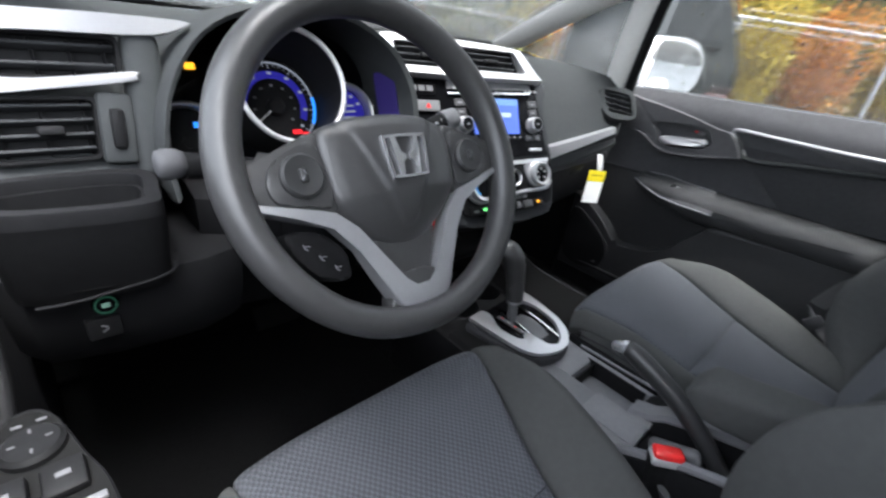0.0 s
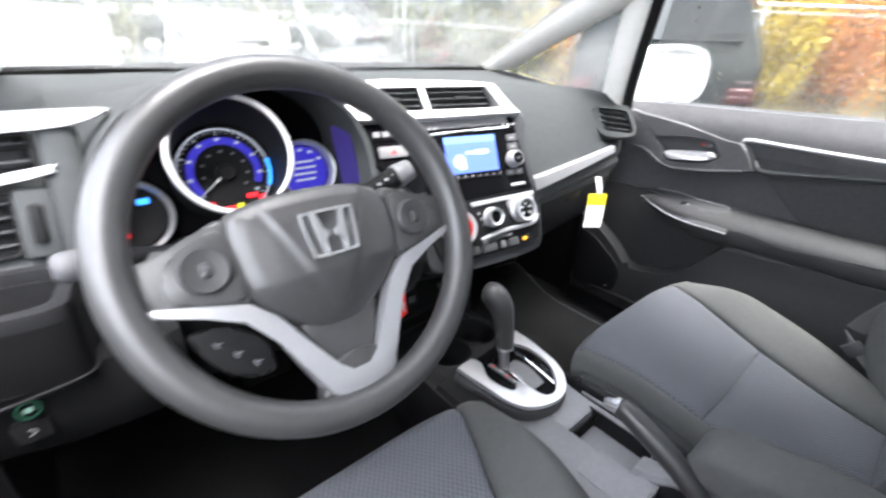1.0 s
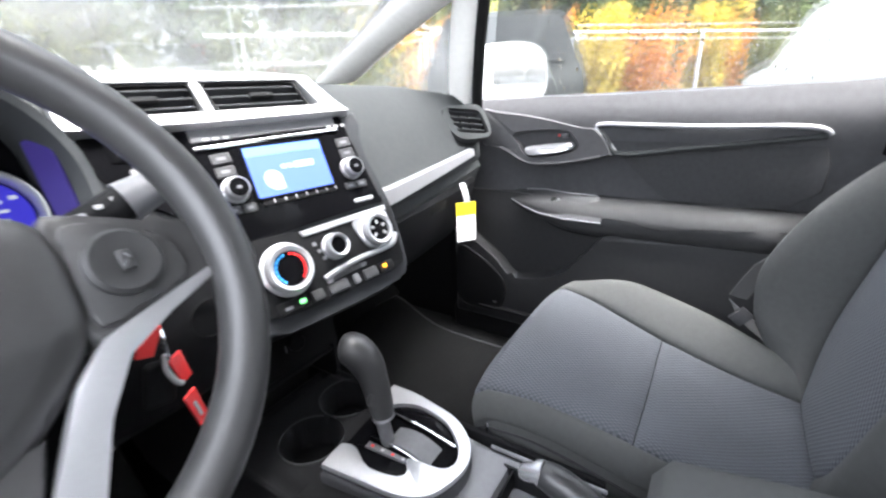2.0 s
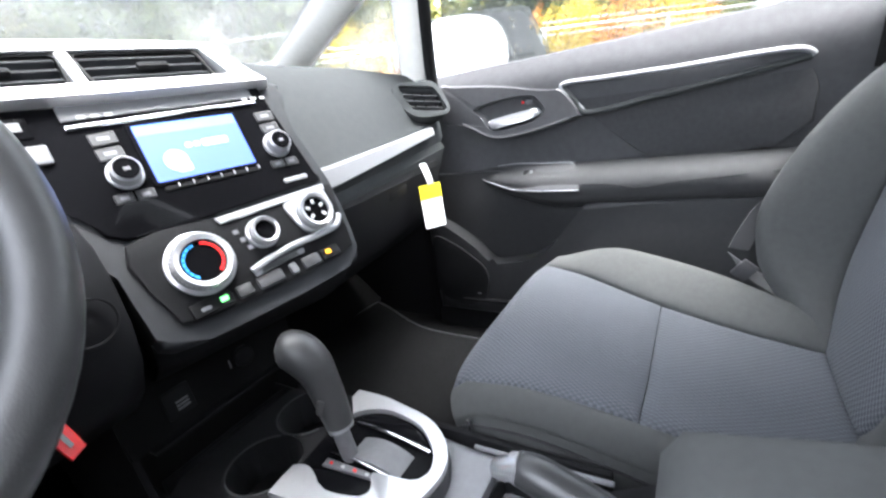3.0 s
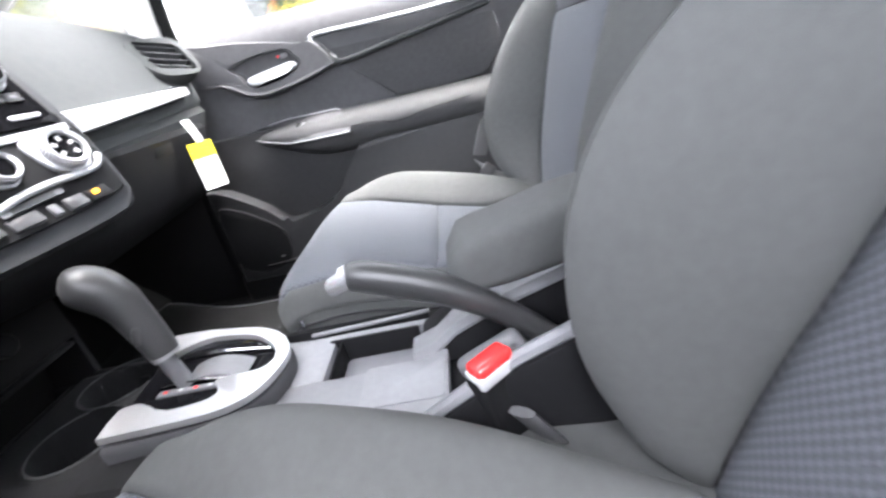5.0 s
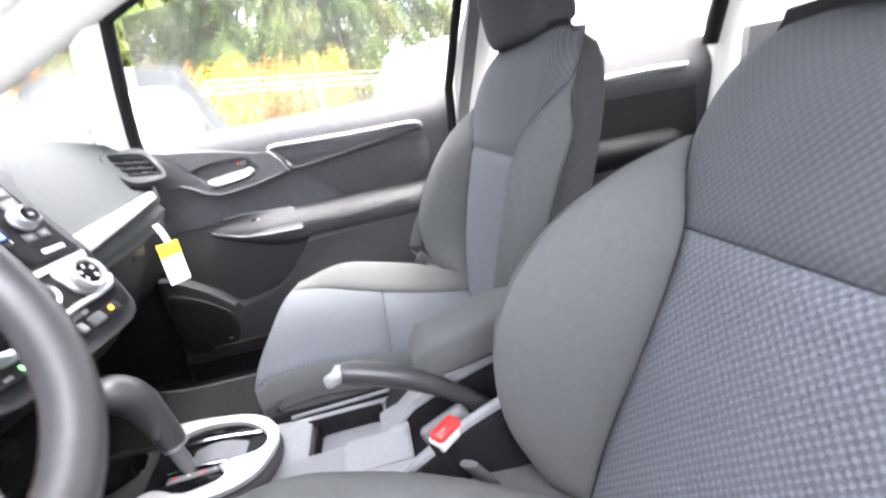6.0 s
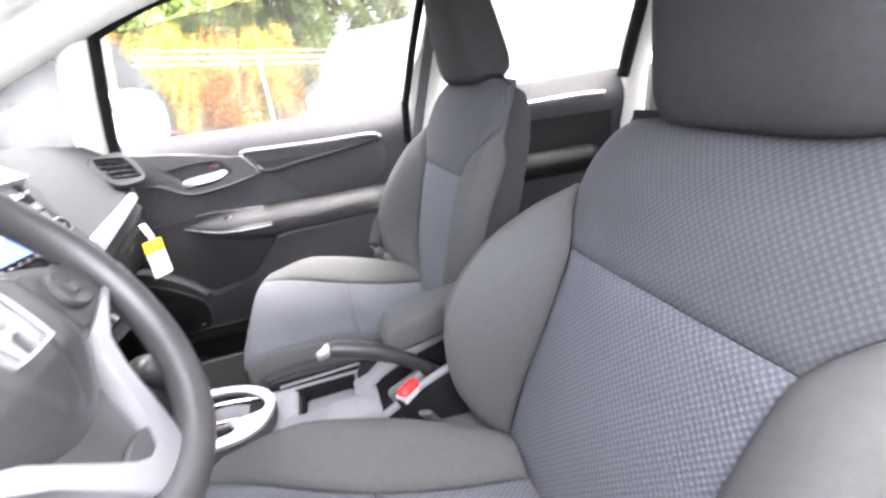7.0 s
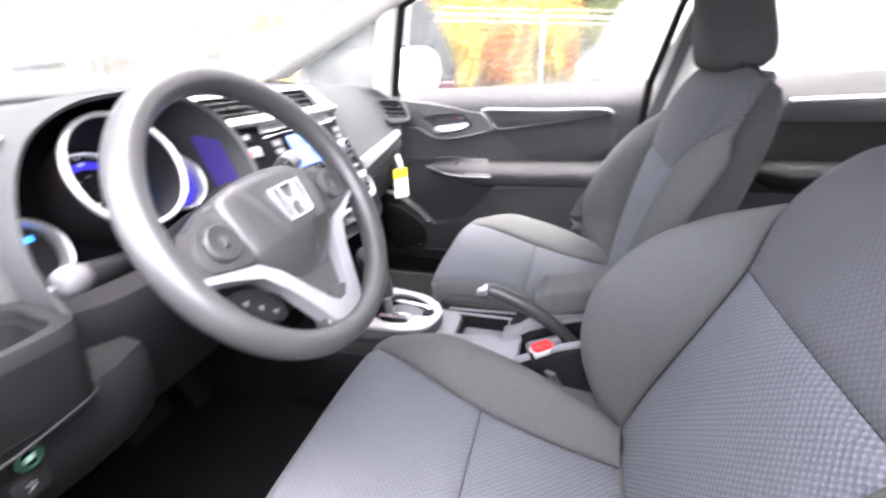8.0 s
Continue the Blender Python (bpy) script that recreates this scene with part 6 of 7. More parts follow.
st2 = part("wiper_stalk", tube([WHEEL @ Vector(p) for p in ((0.05, 0.03, -0.10), (0.10, 0.045, -0.085), (0.155, 0.06, -0.072))], [0.009, 0.011, 0.015], 14), BLACK, column, "black wiper stalk")
part("stalk_ring", tube([WHEEL @ Vector(p) for p in ((0.150, 0.0585, -0.073), (0.172, 0.0645, -0.068))], [0.0165, 0.014], 14), GREY_PLASTIC, st2)
for i in range(3):
    part("stalk_mark", rbox(0.005, 0.003, 0.001, WHEEL @ pose(0.118 + 0.012 * i, 0.052 + 0.004 * i, -0.062), 0), WHITE, st2)
key = thing("car_key", "car key in the ignition with a ring and red tags", "car key", (-0.22, 0.10, 0.80))
part("lock_housing", tube([(-0.295, 0.135, 0.862), (-0.262, 0.132, 0.862), (-0.236, 0.128, 0.862)], [0.021, 0.020, 0.018], 18), BLACK, key)
part("lock_cylinder", lathe([(0.0145, 0), (0.0145, 0.006), (0.012, 0.009), (0, 0.009)], 24, axes((-0.236, 0.128, 0.862), (0, 1, 0), (0, 0, 1))), GREY_PLASTIC, key)
part("key_head", rbox(0.030, 0.010, 0.026, pose(-0.216, 0.118, 0.860, 0, 12, 10), 0.004), BLACK, key)
part("ring", tube([(-0.203 + 0.003 * math.sin(a), 0.104 + 0.010 * math.sin(a), 0.840 + 0.017 * math.cos(a)) for a in np.linspace(0, 2 * math.pi, 25)[:-1]], 0.0015, 6, True), CHROME, key, "steel key ring")
part("strap", tube(spline([(-0.206, 0.100, 0.833), (-0.209, 0.098, 0.820), (-0.205, 0.097, 0.806), (-0.200, 0.098, 0.800)], 5), 0.0026, 8), WHITE, key, "white plastic tie")
part("red_tag", rbox(0.016, 0.003, 0.028, pose(-0.216, 0.097, 0.852, 8, 24, 10), 0.001, 1), RED, key, "red plastic key tag")
long_tag = part("red_tag", rbox(0.014, 0.003, 0.046, pose(-0.194, 0.100, 0.768, 8, -16, 16), 0.001, 1), RED, key, "long red plastic key tag")
part("tag_bar", rbox(0.003, 0.0036, 0.022, pose(-0.194, 0.100, 0.767, 8, -16, 16), 0), WHITE, long_tag)
part("red_tag", rbox(0.013, 0.003, 0.034, pose(-0.197, 0.101, 0.814, 8, -16, 16), 0.001, 1), RED, key)
part("black_fob", rbox(0.026, 0.011, 0.044, pose(-0.214, 0.106, 0.806, 6, 12, 0), 0.005, 3), BLACK, key, "black remote fob")
# pedals in the dark footwell
for x, w, h in ((-0.31, 0.10, 0.055), (-0.20, 0.05, 0.12)):
    ped = thing("pedal", "black rubber-faced foot pedal", "pedal", (x, 0.52, 0.40), "pedals")
    part("pad", rbox(w, 0.015, h, pose(x, 0.46, 0.47, -30, 0, 0), 0.006), RUBBER, ped)
    part("lever", tube(spline([(x, 0.468, 0.48), (x, 0.52, 0.55), (x, 0.56, 0.70)], 5), 0.008, 8), BLACK, ped)


# ---- centre console ----
console = thing("center_console", "grey plastic centre console with cup holders and tray", "console", (0, -0.2, 0.36))
# floor part with a tray
body = []
for y, zt, w in ((0.104, 0.548, 0.112), (0.05, 0.552, 0.110), (-0.02, 0.55, 0.104), (-0.065, 0.549, 0.10), (-0.090, 0.548, 0.10), (-0.098, 0.544, 0.10), (-0.104, 0.512, 0.10), (-0.205, 0.512, 0.10), (-0.213, 0.542, 0.10), (-0.222, 0.548, 0.10), (-0.246, 0.55, 0.10)):
    body.append([(w * c, y, z) for c, z in ((-1, 0.36), (-1.0, 0.525), (-0.97, 0.54), (-0.86, 0.546), (-0.5, 0.548), (0.0, 0.548), (0.03, 0.546), (0.07, zt), (0.80, zt), (0.815, max(zt, 0.545)), (0.88, 0.548), (0.97, 0.54), (1.0, 0.525), (1, 0.36))])
part("console_body", skin(body), CONSOLE, console)
rear = []
for y, zl, zr, zm in ((-0.215, 0.545, 0.545, 0.53), (-0.26, 0.572, 0.575, 0.535), (-0.32, 0.605, 0.60, 0.54), (-0.40, 0.635, 0.625, 0.55), (-0.55, 0.64, 0.63, 0.60), (-0.75, 0.63, 0.63, 0.60)):
    rear.append([(-0.098, y, 0.36), (-0.1, y, zl - 0.012), (-0.097, y, zl - 0.002), (-0.088, y, zl), (-0.078, y, zl - 0.003), (-0.074, y, zl - 0.012), (-0.072, y, zm), (0.015, y, zm), (0.018, y, zr - 0.01), (0.026, y, zr), (0.085, y, zr), (0.096, y, zr - 0.006), (0.1, y, zr - 0.02), (0.098, y, 0.36)])
part("console_rear", skin(rear), DASH_LOW, console, "black rear console box")
part("console_ridge", sheet([[(0.014, y, z - 0.006), (0.020, y, z + 0.002), (0.046, y, z + 0.004), (0.054, y, z)] for y, z in zip((-0.205, -0.235, -0.26, -0.32, -0.40, -0.5), (0.546, 0.557, 0.577, 0.603, 0.628, 0.633))], 0.004, (0, 0, 1)), CONSOLE, console, "grey ridge beside the brake slot")
for xx, za in ((-0.087, (0.546, 0.574, 0.607, 0.637)),):
    part("console_edge", tube(spline([(xx, y, z) for y, z in zip((-0.215, -0.26, -0.32, -0.40), za)], 4), 0.0075, 8), CONSOLE, console)
for s in (-1, 1):
    part("console_side", rbox(0.010, 0.49, 0.19, pose(s * 0.1145, 0.025, 0.453), 0.003), DASH_LOW, console, "black console side")
part("tray_liner", prism(round_rect(0.066, 0.094, 0.008, 4, 0.0425, -0.1545), 0.004, pose(0, 0, 0.512), 0.001, 1), CONSOLE, console, "grey tray bottom")
part("console_panel", prism(round_rect(0.062, 0.090, 0.006, 4, -0.024, -0.197), 0.004, pose(0, 0, 0.5452), 0.0012, 2), CONSOLE, console, "grey square console lid")
part("console_shoulder", skin([[(-0.1165, y, 0.44), (-0.115, y, 0.548), (-0.108, y, 0.556), (-0.06, y, 0.5565)] for y in (0.112, 0.06, 0.0, -0.05)]), BLACK, console, "black console shoulder")
# black sheets over the grey tray sides paint in the shade that falls there
part("shaded_tray_wall", rbox(0.004, 0.118, 0.044, pose(0.0775, -0.15, 0.5255), 0.001), DASH_LOW, console)
part("shaded_tray_wall", rbox(0.072, 0.003, 0.032, pose(0.0425, -0.1065, 0.529), 0.001), DASH_LOW, console)
part("tray_edge", tube([(0.093, -0.065, 0.551), (0.094, -0.15, 0.553), (0.094, -0.225, 0.556)], 0.003, 8), CONSOLE, console)
# front pocket and cup wells ahead of the shifter
rows = []
for y, zt in ((0.44, 0.50), (0.36, 0.50), (0.30, 0.50), (0.25, 0.50), (0.19, 0.50)):
    rows.append([(-0.12, y, 0.36), (-0.118, y, zt + 0.03), (-0.112, y, zt + 0.034), (-0.104, y, zt + 0.03), (-0.098, y, zt), (0.098, y, zt), (0.104, y, zt + 0.03), (0.112, y, zt + 0.034), (0.118, y, zt + 0.03), (0.12, y, 0.36)])
part("front_pocket", skin(rows), DASH_LOW, console)
CUPS = ((-0.033, 0.170), (0.062, 0.188))


def deck_z(x, y):
    """Height of the moulded deck: flat, with two round wells sunk in it."""
    z = 0.556 - 0.010 * smooth((abs(x) - 0.085) / 0.025)
    for a_, b_ in CUPS:
        r = math.hypot(x - a_, y - b_)
        z -= 0.052 * smooth((0.0465 - r) / 0.004) - 0.002 * smooth((0.050 - r) / 0.003) * smooth((r - 0.045) / 0.002)
    return max(z, 0.502)


part("cup_deck", sheet([[(x, y, deck_z(x, y)) for x in np.linspace(-0.112, 0.112, 90)] for y in np.linspace(0.105, 0.262, 64)], 0.004, (0, 0, 1)), DASH_LOW, console, "black moulded deck with two round cup wells", 60)
for cx, cy in CUPS:
    part("well_rim", tube([(cx + 0.047 * math.cos(a), cy + 0.047 * math.sin(a), 0.5575) for a in np.linspace(-0.1 if cx > 0 else 0.45, 4.2 if cx > 0 else 5.2, 37)], 0.0012, 6), DASH, console)
part("front_lip", rbox(0.20, 0.008, 0.03, pose(0, 0.30, 0.525), 0.003), DASH_LOW, console)
# wall with sockets below the stack, its ledge, and the flanks down to the floor
part("socket_panel", rbox(0.25, 0.02, 0.16, axes((0.0, 0.285, 0.688), (1, 0, 0), (0, 0.12, 0.99)) @ pose(0, 0, 0, 90, 0, 0), 0.003), RUBBER, console)
part("socket_ledge", rbox(0.21, 0.022, 0.007, pose(0.0, 0.268, 0.606), 0.003), DASH_LOW, console)
part("pocket_back", rbox(0.24, 0.01, 0.14, pose(0, 0.345, 0.56), 0.003), RUBBER, console)
for s in (-1, 1):
    part("console_flank", flat([(s * 0.122, 0.265, 0.36), (s * 0.122, 0.62, 0.36), (s * 0.135, 0.62, 0.76), (s * 0.128, 0.275, 0.76)], 0.008, (s, 0, 0)), DASH_LOW, console)
SOCK = axes((0, 0.270, 0.646), (1, 0, 0), (0, 0.12, 0.99))
flap = part("usb_flap", rbox(0.036, 0.038, 0.006, SOCK @ pose(-0.057, 0.0, 0.0), 0.003), BLACK, console)
for i in range(3):
    part("flap_mark", rbox(0.016, 0.0028, 0.0006, SOCK @ pose(-0.054, -0.009 + 0.0048 * i, 0.0034), 0), GREY_MARK, flap)
part("socket_flap", lathe([(0.015, 0), (0.015, 0.005), (0.012, 0.008), (0, 0.008)], 24, SOCK @ pose(0.040, 0.005, 0)), BLACK, console)
part("socket_mark", rbox(0.003, 0.012, 0.0006, SOCK @ pose(0.016, 0.006, 0.006), 0), GREY_MARK, console)

# ---- gear shifter ----
shifter = thing("gear_shifter", "automatic gear shifter with dark knob and silver gate", "gear shifter", (0.0, 0.03, 0.55))
GATE = axes((0, 0.02, 0.580), (1, 0, 0), (0, 1, 0.07))
g_out = spline([(0.094, 0.092), (0.097, 0.05), (0.094, 0.015), (0.088, -0.025), (0.072, -0.056), (0.049, -0.076), (0.023, -0.084), (-0.007, -0.080), (-0.035, -0.068), (-0.052, -0.049), (-0.062, -0.023), (-0.070, 0.023), (-0.078, 0.076)], 5)
rows = []
for k, w in ((1.0, -0.035), (1.02, -0.02), (1.02, -0.012), (1.0, -0.009), (0.985, -0.007), (0.90, -0.007)):
    rows.append([GATE @ Vector((p.x * k, p.y * k, w)) for p in g_out])
part("gate_base", skin(rows), TRIM_DARK, shifter, "dark grey gate base")
g_in = spline([(-0.040, 0.078), (-0.034, 0.068), (-0.034, 0.056), (-0.040, 0.042), (-0.048, 0.026), (-0.045, 0.001), (-0.036, -0.022), (-0.024, -0.024), (-0.014, -0.014), (-0.007, -0.016), (-0.002, -0.045), (0.004, -0.064), (0.020, -0.069), (0.038, -0.063), (0.052, -0.051), (0.068, -0.030), (0.076, -0.005), (0.077, 0.030), (0.067, 0.054), (0.053, 0.068)], 4)
part("gate_trim", prism([(p.x * 0.99, p.y * 0.99) for p in g_out] + [(-0.056, 0.0775)] + [(p.x, p.y) for p in g_in] + [(0.078, 0.0905)], 0.008, GATE, 0.0012, 2, -0.003), SILVER, shifter, "satin silver gate surround")
part("gate_well", prism([(p.x * 0.95, p.y * 0.95) for p in g_out], 0.004, GATE, 0, 1, -0.0065), PIANO, shifter, "gloss black gate panel")
# position strip, slot, drum and rails
part("strip_bar", prism([(-0.0225, 0.050), (-0.0125, 0.050), (-0.0075, -0.015), (-0.0145, -0.012)], 0.004, GATE, 0.001, 1, -0.002), GREY_PLASTIC, shifter)
for i in range(4):
    part("position_mark", rbox(0.0032, 0.0042, 0.0006, GATE @ pose(-0.0168 + 0.0016 * i, 0.041 - 0.016 * i, 0.0022), 0), RED if i in (0, 2) else WHITE, shifter)
left_panel = [(-0.0395, 0.060), (-0.0245, 0.060), (-0.0165, -0.012), (-0.0245, -0.0215), (-0.0345, -0.020), (-0.043, 0.001), (-0.0455, 0.024)]
part("gloss_panel", prism(left_panel, 0.004, GATE, 0.0012, 2, -0.0035), PIANO, shifter, "gloss black panel beside the strip")
right_panel = [(0.0495, 0.058), (0.0640, 0.050), (0.0735, 0.028), (0.0725, -0.004), (0.0650, -0.028), (0.0500, -0.047)]
part("gloss_panel", prism(right_panel, 0.005, GATE, 0.0012, 2, -0.0035), PIANO, shifter, "gloss black panel beside the slot")
drum = [[GATE @ Vector((x, -0.058 + 0.108 * t, -0.012 + 0.019 * math.sin(math.pi * t))) for x in (-0.001, 0.010, 0.024, 0.033)] for t in np.linspace(0, 1, 15)]
part("slot_drum", sheet(drum, 0.004), GREY_PLASTIC, shifter, "curved grey slot cover")
for x, r in ((0.046, 0.0022), (-0.0035, 0.0014)):
    part("gate_rail", tube([GATE @ Vector(p) for p in spline([(x, 0.055, 0.000), (x + 0.001, 0.01, 0.003), (x - 0.001, -0.054, 0.000)], 6)], r, 8), CHROME, shifter)
part("lever", tube(spline([(0.004, 0.050, 0.570), (0.006, 0.062, 0.625), (0.008, 0.072, 0.66)], 4), [0.012] * 4 + [0.0135] * 4 + [0.014], 14, flat=0.8), GREY_PLASTIC, shifter, "grey lever shaft")
path = spline([(0.0065, 0.057, 0.620), (0.010, 0.070, 0.668), (0.010, 0.080, 0.695), (0.004, 0.094, 0.714), (-0.010, 0.110, 0.722)], 6)
rad = [0.0160, 0.0175, 0.0183, 0.019, 0.0197, 0.0203, 0.0208, 0.021, 0.0217, 0.0223, 0.0232, 0.0238, 0.0243, 0.0248, 0.0252, 0.0255, 0.0256, 0.0256, 0.0254, 0.025, 0.0242, 0.0225, 0.0195, 0.014, 0.003]
part("knob", tube(path, rad[:len(path)], 20, flat=0.92), KNOB, shifter, "dark grey moulded knob", 60)
part("release_button", rbox(0.012, 0.010, 0.022, pose(-0.006, 0.064, 0.655, 20, 0, 25), 0.004), KNOB, shifter)
part("knob_collar", tube([(0.0064, 0.0565, 0.617), (0.0068, 0.0585, 0.624)], 0.0166, 20, flat=0.92), SATIN, shifter)

# ---- parking brake ----
brake = thing("parking_brake", "raised black parking brake lever with a chrome button", "parking brake", (-0.03, -0.34, 0.54))
path = spline([(-0.030, -0.180, 0.684), (-0.030, -0.20, 0.680), (-0.031, -0.26, 0.655), (-0.032, -0.31, 0.622), (-0.033, -0.35, 0.585), (-0.033, -0.39, 0.545)], 6)
part("grip", tube(path, [0.0125 + 0.003 * math.sin(math.pi * min(1, i / 18)) for i in range(len(path))], 18, flat=1.1), KNOB, brake)
part("release_button", lathe([(0.0125, -0.004), (0.0125, 0.004), (0.0095, 0.005), (0.0092, 0.018), (0.0075, 0.0225), (0, 0.024)], 20, axes((-0.030, -0.180, 0.6845), (1, 0, 0), (0, 0.36, 0.93)) @ pose(0, 0, 0, 180, 0, 0)), BADGE, brake, "chrome release button")
part("boot", rbox(0.05, 0.09, 0.03, pose(-0.032, -0.375, 0.555, -20, 0, 0), 0.012, 3), BLACK, brake)
part("bracket", rbox(0.02, 0.07, 0.05, pose(-0.052, -0.30, 0.575, -25, 0, 0), 0.012, 3), GREY_PLASTIC, brake)

# ---- armrest between the seats ----
arm = thing("armrest_box", "charcoal cloth padded armrest hinged beside the driver's seat", "armrest", (0.01, -0.40, 0.65))
rows = []
for i in range(23):
    t = i / 22
    y = -0.270 - 0.33 * t
    k = math.sqrt(1 - (1 - min(1, t / 0.075)) ** 2)
    zt = 0.669 + 0.026 * k + 0.024 * smooth(t / 0.45)
    zb = 0.665 - 0.026 * k + 0.016 * smooth((t - 0.1) / 0.35)
    hx = 0.030 + 0.010 * k
    ring = []
    for j in range(32):
        a = 2 * math.pi * j / 32
        c, s_ = math.cos(a), math.sin(a)
        ring.append((0.008 + hx * math.copysign(abs(c) ** 0.36, c), y, (zt + zb) / 2 + (zt - zb) / 2 * math.copysign(abs(s_) ** 0.42, s_)))
    rows.append(ring)
part("pad", skin(rows), CLOTH_BLACK, arm, "charcoal cloth pad", 60)
part("hinge_cover", lathe([(0.0, -0.012), (0.040, -0.012), (0.046, -0.006), (0.048, 0.006), (0.044, 0.014), (0.0, 0.016)], 36, axes((-0.034, -0.430, 0.690), (0, 1, 0), (0, 0, 1))), CLOTH_BLACK, arm, "rounded cloth hinge cover", 60)
part("pad_base", rbox(0.05, 0.20, 0.03, pose(0.008, -0.50, 0.650), 0.008), BLACK, arm)

# ---- seat belts ----
buckle = thing("seat_belt_buckle", "black seat belt buckle with a red press button", "seat belt buckle", (-0.112, -0.33, 0.50))
BK = axes((-0.088, -0.294, 0.596), Vector((0.55, -0.83, 0.1)), Vector((0.02, 0.25, 0.97)))
part("buckle_body", prism(round_rect(0.044, 0.11, 0.008, 4, 0, -0.045), 0.024, BK, 0.006, 3, -0.012), BLACK, buckle)
part("buckle_cap", rbox(0.043, 0.014, 0.027, BK @ pose(0, 0.004, 0), 0.004, 3), WHITE, buckle, "pale grey buckle cap")
part("press_button", rbox(0.039, 0.014, 0.023, BK @ pose(0, 0.012, 0.001), 0.005, 3), RED, buckle, "red press button")
part("buckle_strap", tube(spline([(-0.112, -0.31, 0.57), (-0.105, -0.35, 0.50), (-0.10, -0.38, 0.45)], 5), 0.016, 10, flat=0.3), BELT, buckle)
tongue = thing("seat_belt", "dark seat belt web with a grey tongue beside the seat", "seat belt", (0.64, -0.45, 0.45))
lap = spline([(0.640, -0.350, 0.588), (0.639, -0.372, 0.570), (0.644, -0.405, 0.545), (0.652, -0.440, 0.518), (0.658, -0.49, 0.45)], 5)
part("lap_web", sheet([[p + Vector((0.004, 0.010, 0.017)), p + Vector((-0.001, 0.0, 0.0)), p + Vector((-0.003, -0.012, -0.022))] for p in lap], 0.002), BELT, tongue, "dark grey lap web folded beside the cushion")
shoulder = spline([(0.642, -0.352, 0.612), (0.646, -0.372, 0.660), (0.652, -0.400, 0.700), (0.660, -0.50, 0.78), (0.662, -0.565, 1.0), (0.605, -0.60, 1.18), (0.575, -0.615, 1.25)], 5)
part("shoulder_web", sheet([[p + Vector((0.006, -0.018, -0.004)), p, p + Vector((-0.006, 0.014, 0.006))] for p in shoulder], 0.002), BELT, tongue, "dark shoulder web rising to the door post")
part("latch_tongue", rbox(0.006, 0.030, 0.036, pose(0.637, -0.366, 0.572, 40, 0, 6), 0.002), TRIM_DARK, tongue, "dark grey latch plate")
part("web_edge", tube([p + Vector((-0.002, 0.011, 0.0185)) for p in lap[:14]], 0.0012, 6), GREY_MARK, tongue)
part("belt_guide", rbox(0.025, 0.05, 0.06, pose(0.59, -0.63, 1.25, 0, -18, 0), 0.01, 3), GREY_MARK, tongue)
cover = thing("seat_rail_handle", "bright bent steel seat adjusting bar", "seat bar", (0.1215, -0.09, 0.45), kind="")
part("bar", tube(spline([(0.1215, -0.044, 0.562), (0.1215, -0.044, 0.538), (0.1215, -0.048, 0.527), (0.1215, -0.066, 0.520), (0.1215, -0.095, 0.512), (0.1215, -0.12, 0.45)], 6), 0.003, 8), CHROME, cover)

# ---- floor mat in the passenger footwell ----
mat_ob = thing("floor_mat", "black carpet floor mat with a bound edge", "floor mat", (0.375, 0.25, 0.37))
q = spline([(0.175 + a_, b_, 0) for a_, b_ in ((0.0, 0.58), (0.22, 0.60), (0.46, 0.585), (0.485, 0.55), (0.40, 0.36), (0.385, 0.20), (0.385, -0.02), (0.36, -0.05), (0.03, -0.05), (0.0, -0.02), (0.0, 0.28))], 4, True)
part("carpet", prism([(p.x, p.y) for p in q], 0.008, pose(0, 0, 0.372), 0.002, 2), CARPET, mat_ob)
part("bound_edge", tube([(p.x, p.y, 0.379) for p in q], 0.0034, 6, True), DASH_MID, mat_ob, "dark grey bound edge")

# ---- card tag hung on the glove box ----
tag = thing("hanging_tag", "white and yellow card tag hung on the glove box", "tag", (0.485, 0.20, 0.83))
TG = axes((0.478, 0.190, 0.748), Vector((0.8, -0.6, 0)), Vector((-0.04, 0.05, 1)))
card = part("card", rbox(0.047, 0.092, 0.0012, TG @ pose(0, 0, 0), 0.0004, 1), PAPER, tag)
part("yellow_band", rbox(0.0474, 0.030, 0.0008, TG @ pose(0, 0.031, 0.0009), 0), YELLOW, card, "yellow printed band")
part("tag_bar", rbox(0.034, 0.004, 0.0004, TG @ pose(0.0, 0.033, 0.0016), 0), base_mat("ochre_print", (0.5, 0.38, 0.02), 0.6), card)
part("strap", sheet([[TG @ Vector((0.004 - 0.012 * t + du, 0.045 + 0.045 * t, 0.004 * math.sin(3 * t))) for du in (-0.007, 0.007)] for t in np.linspace(0, 1, 6)], 0.0008), PAPER, tag, "white paper loop")
glove = thing("glove_box", "dark grey glove box lid with a latch", "glove box", (0.40, 0.25, 0.72))
rows = []
for x in np.linspace(0.175, 0.60, 14):
    yl = dash_ring(x)[11][0]
    rows.append([(x, yl + 0.003, 0.825), (x, yl - 0.004, 0.815), (x, yl + 0.008, 0.77), (x, yl + 0.035, 0.71), (x, yl + 0.075, 0.665), (x, yl + 0.10, 0.66), (x, yl + 0.10, 0.825)])
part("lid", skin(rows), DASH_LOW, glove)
part("latch", rbox(0.07, 0.012, 0.022, pose(0.395, 0.213, 0.80, 12, 0, 6), 0.005), BLACK, glove)

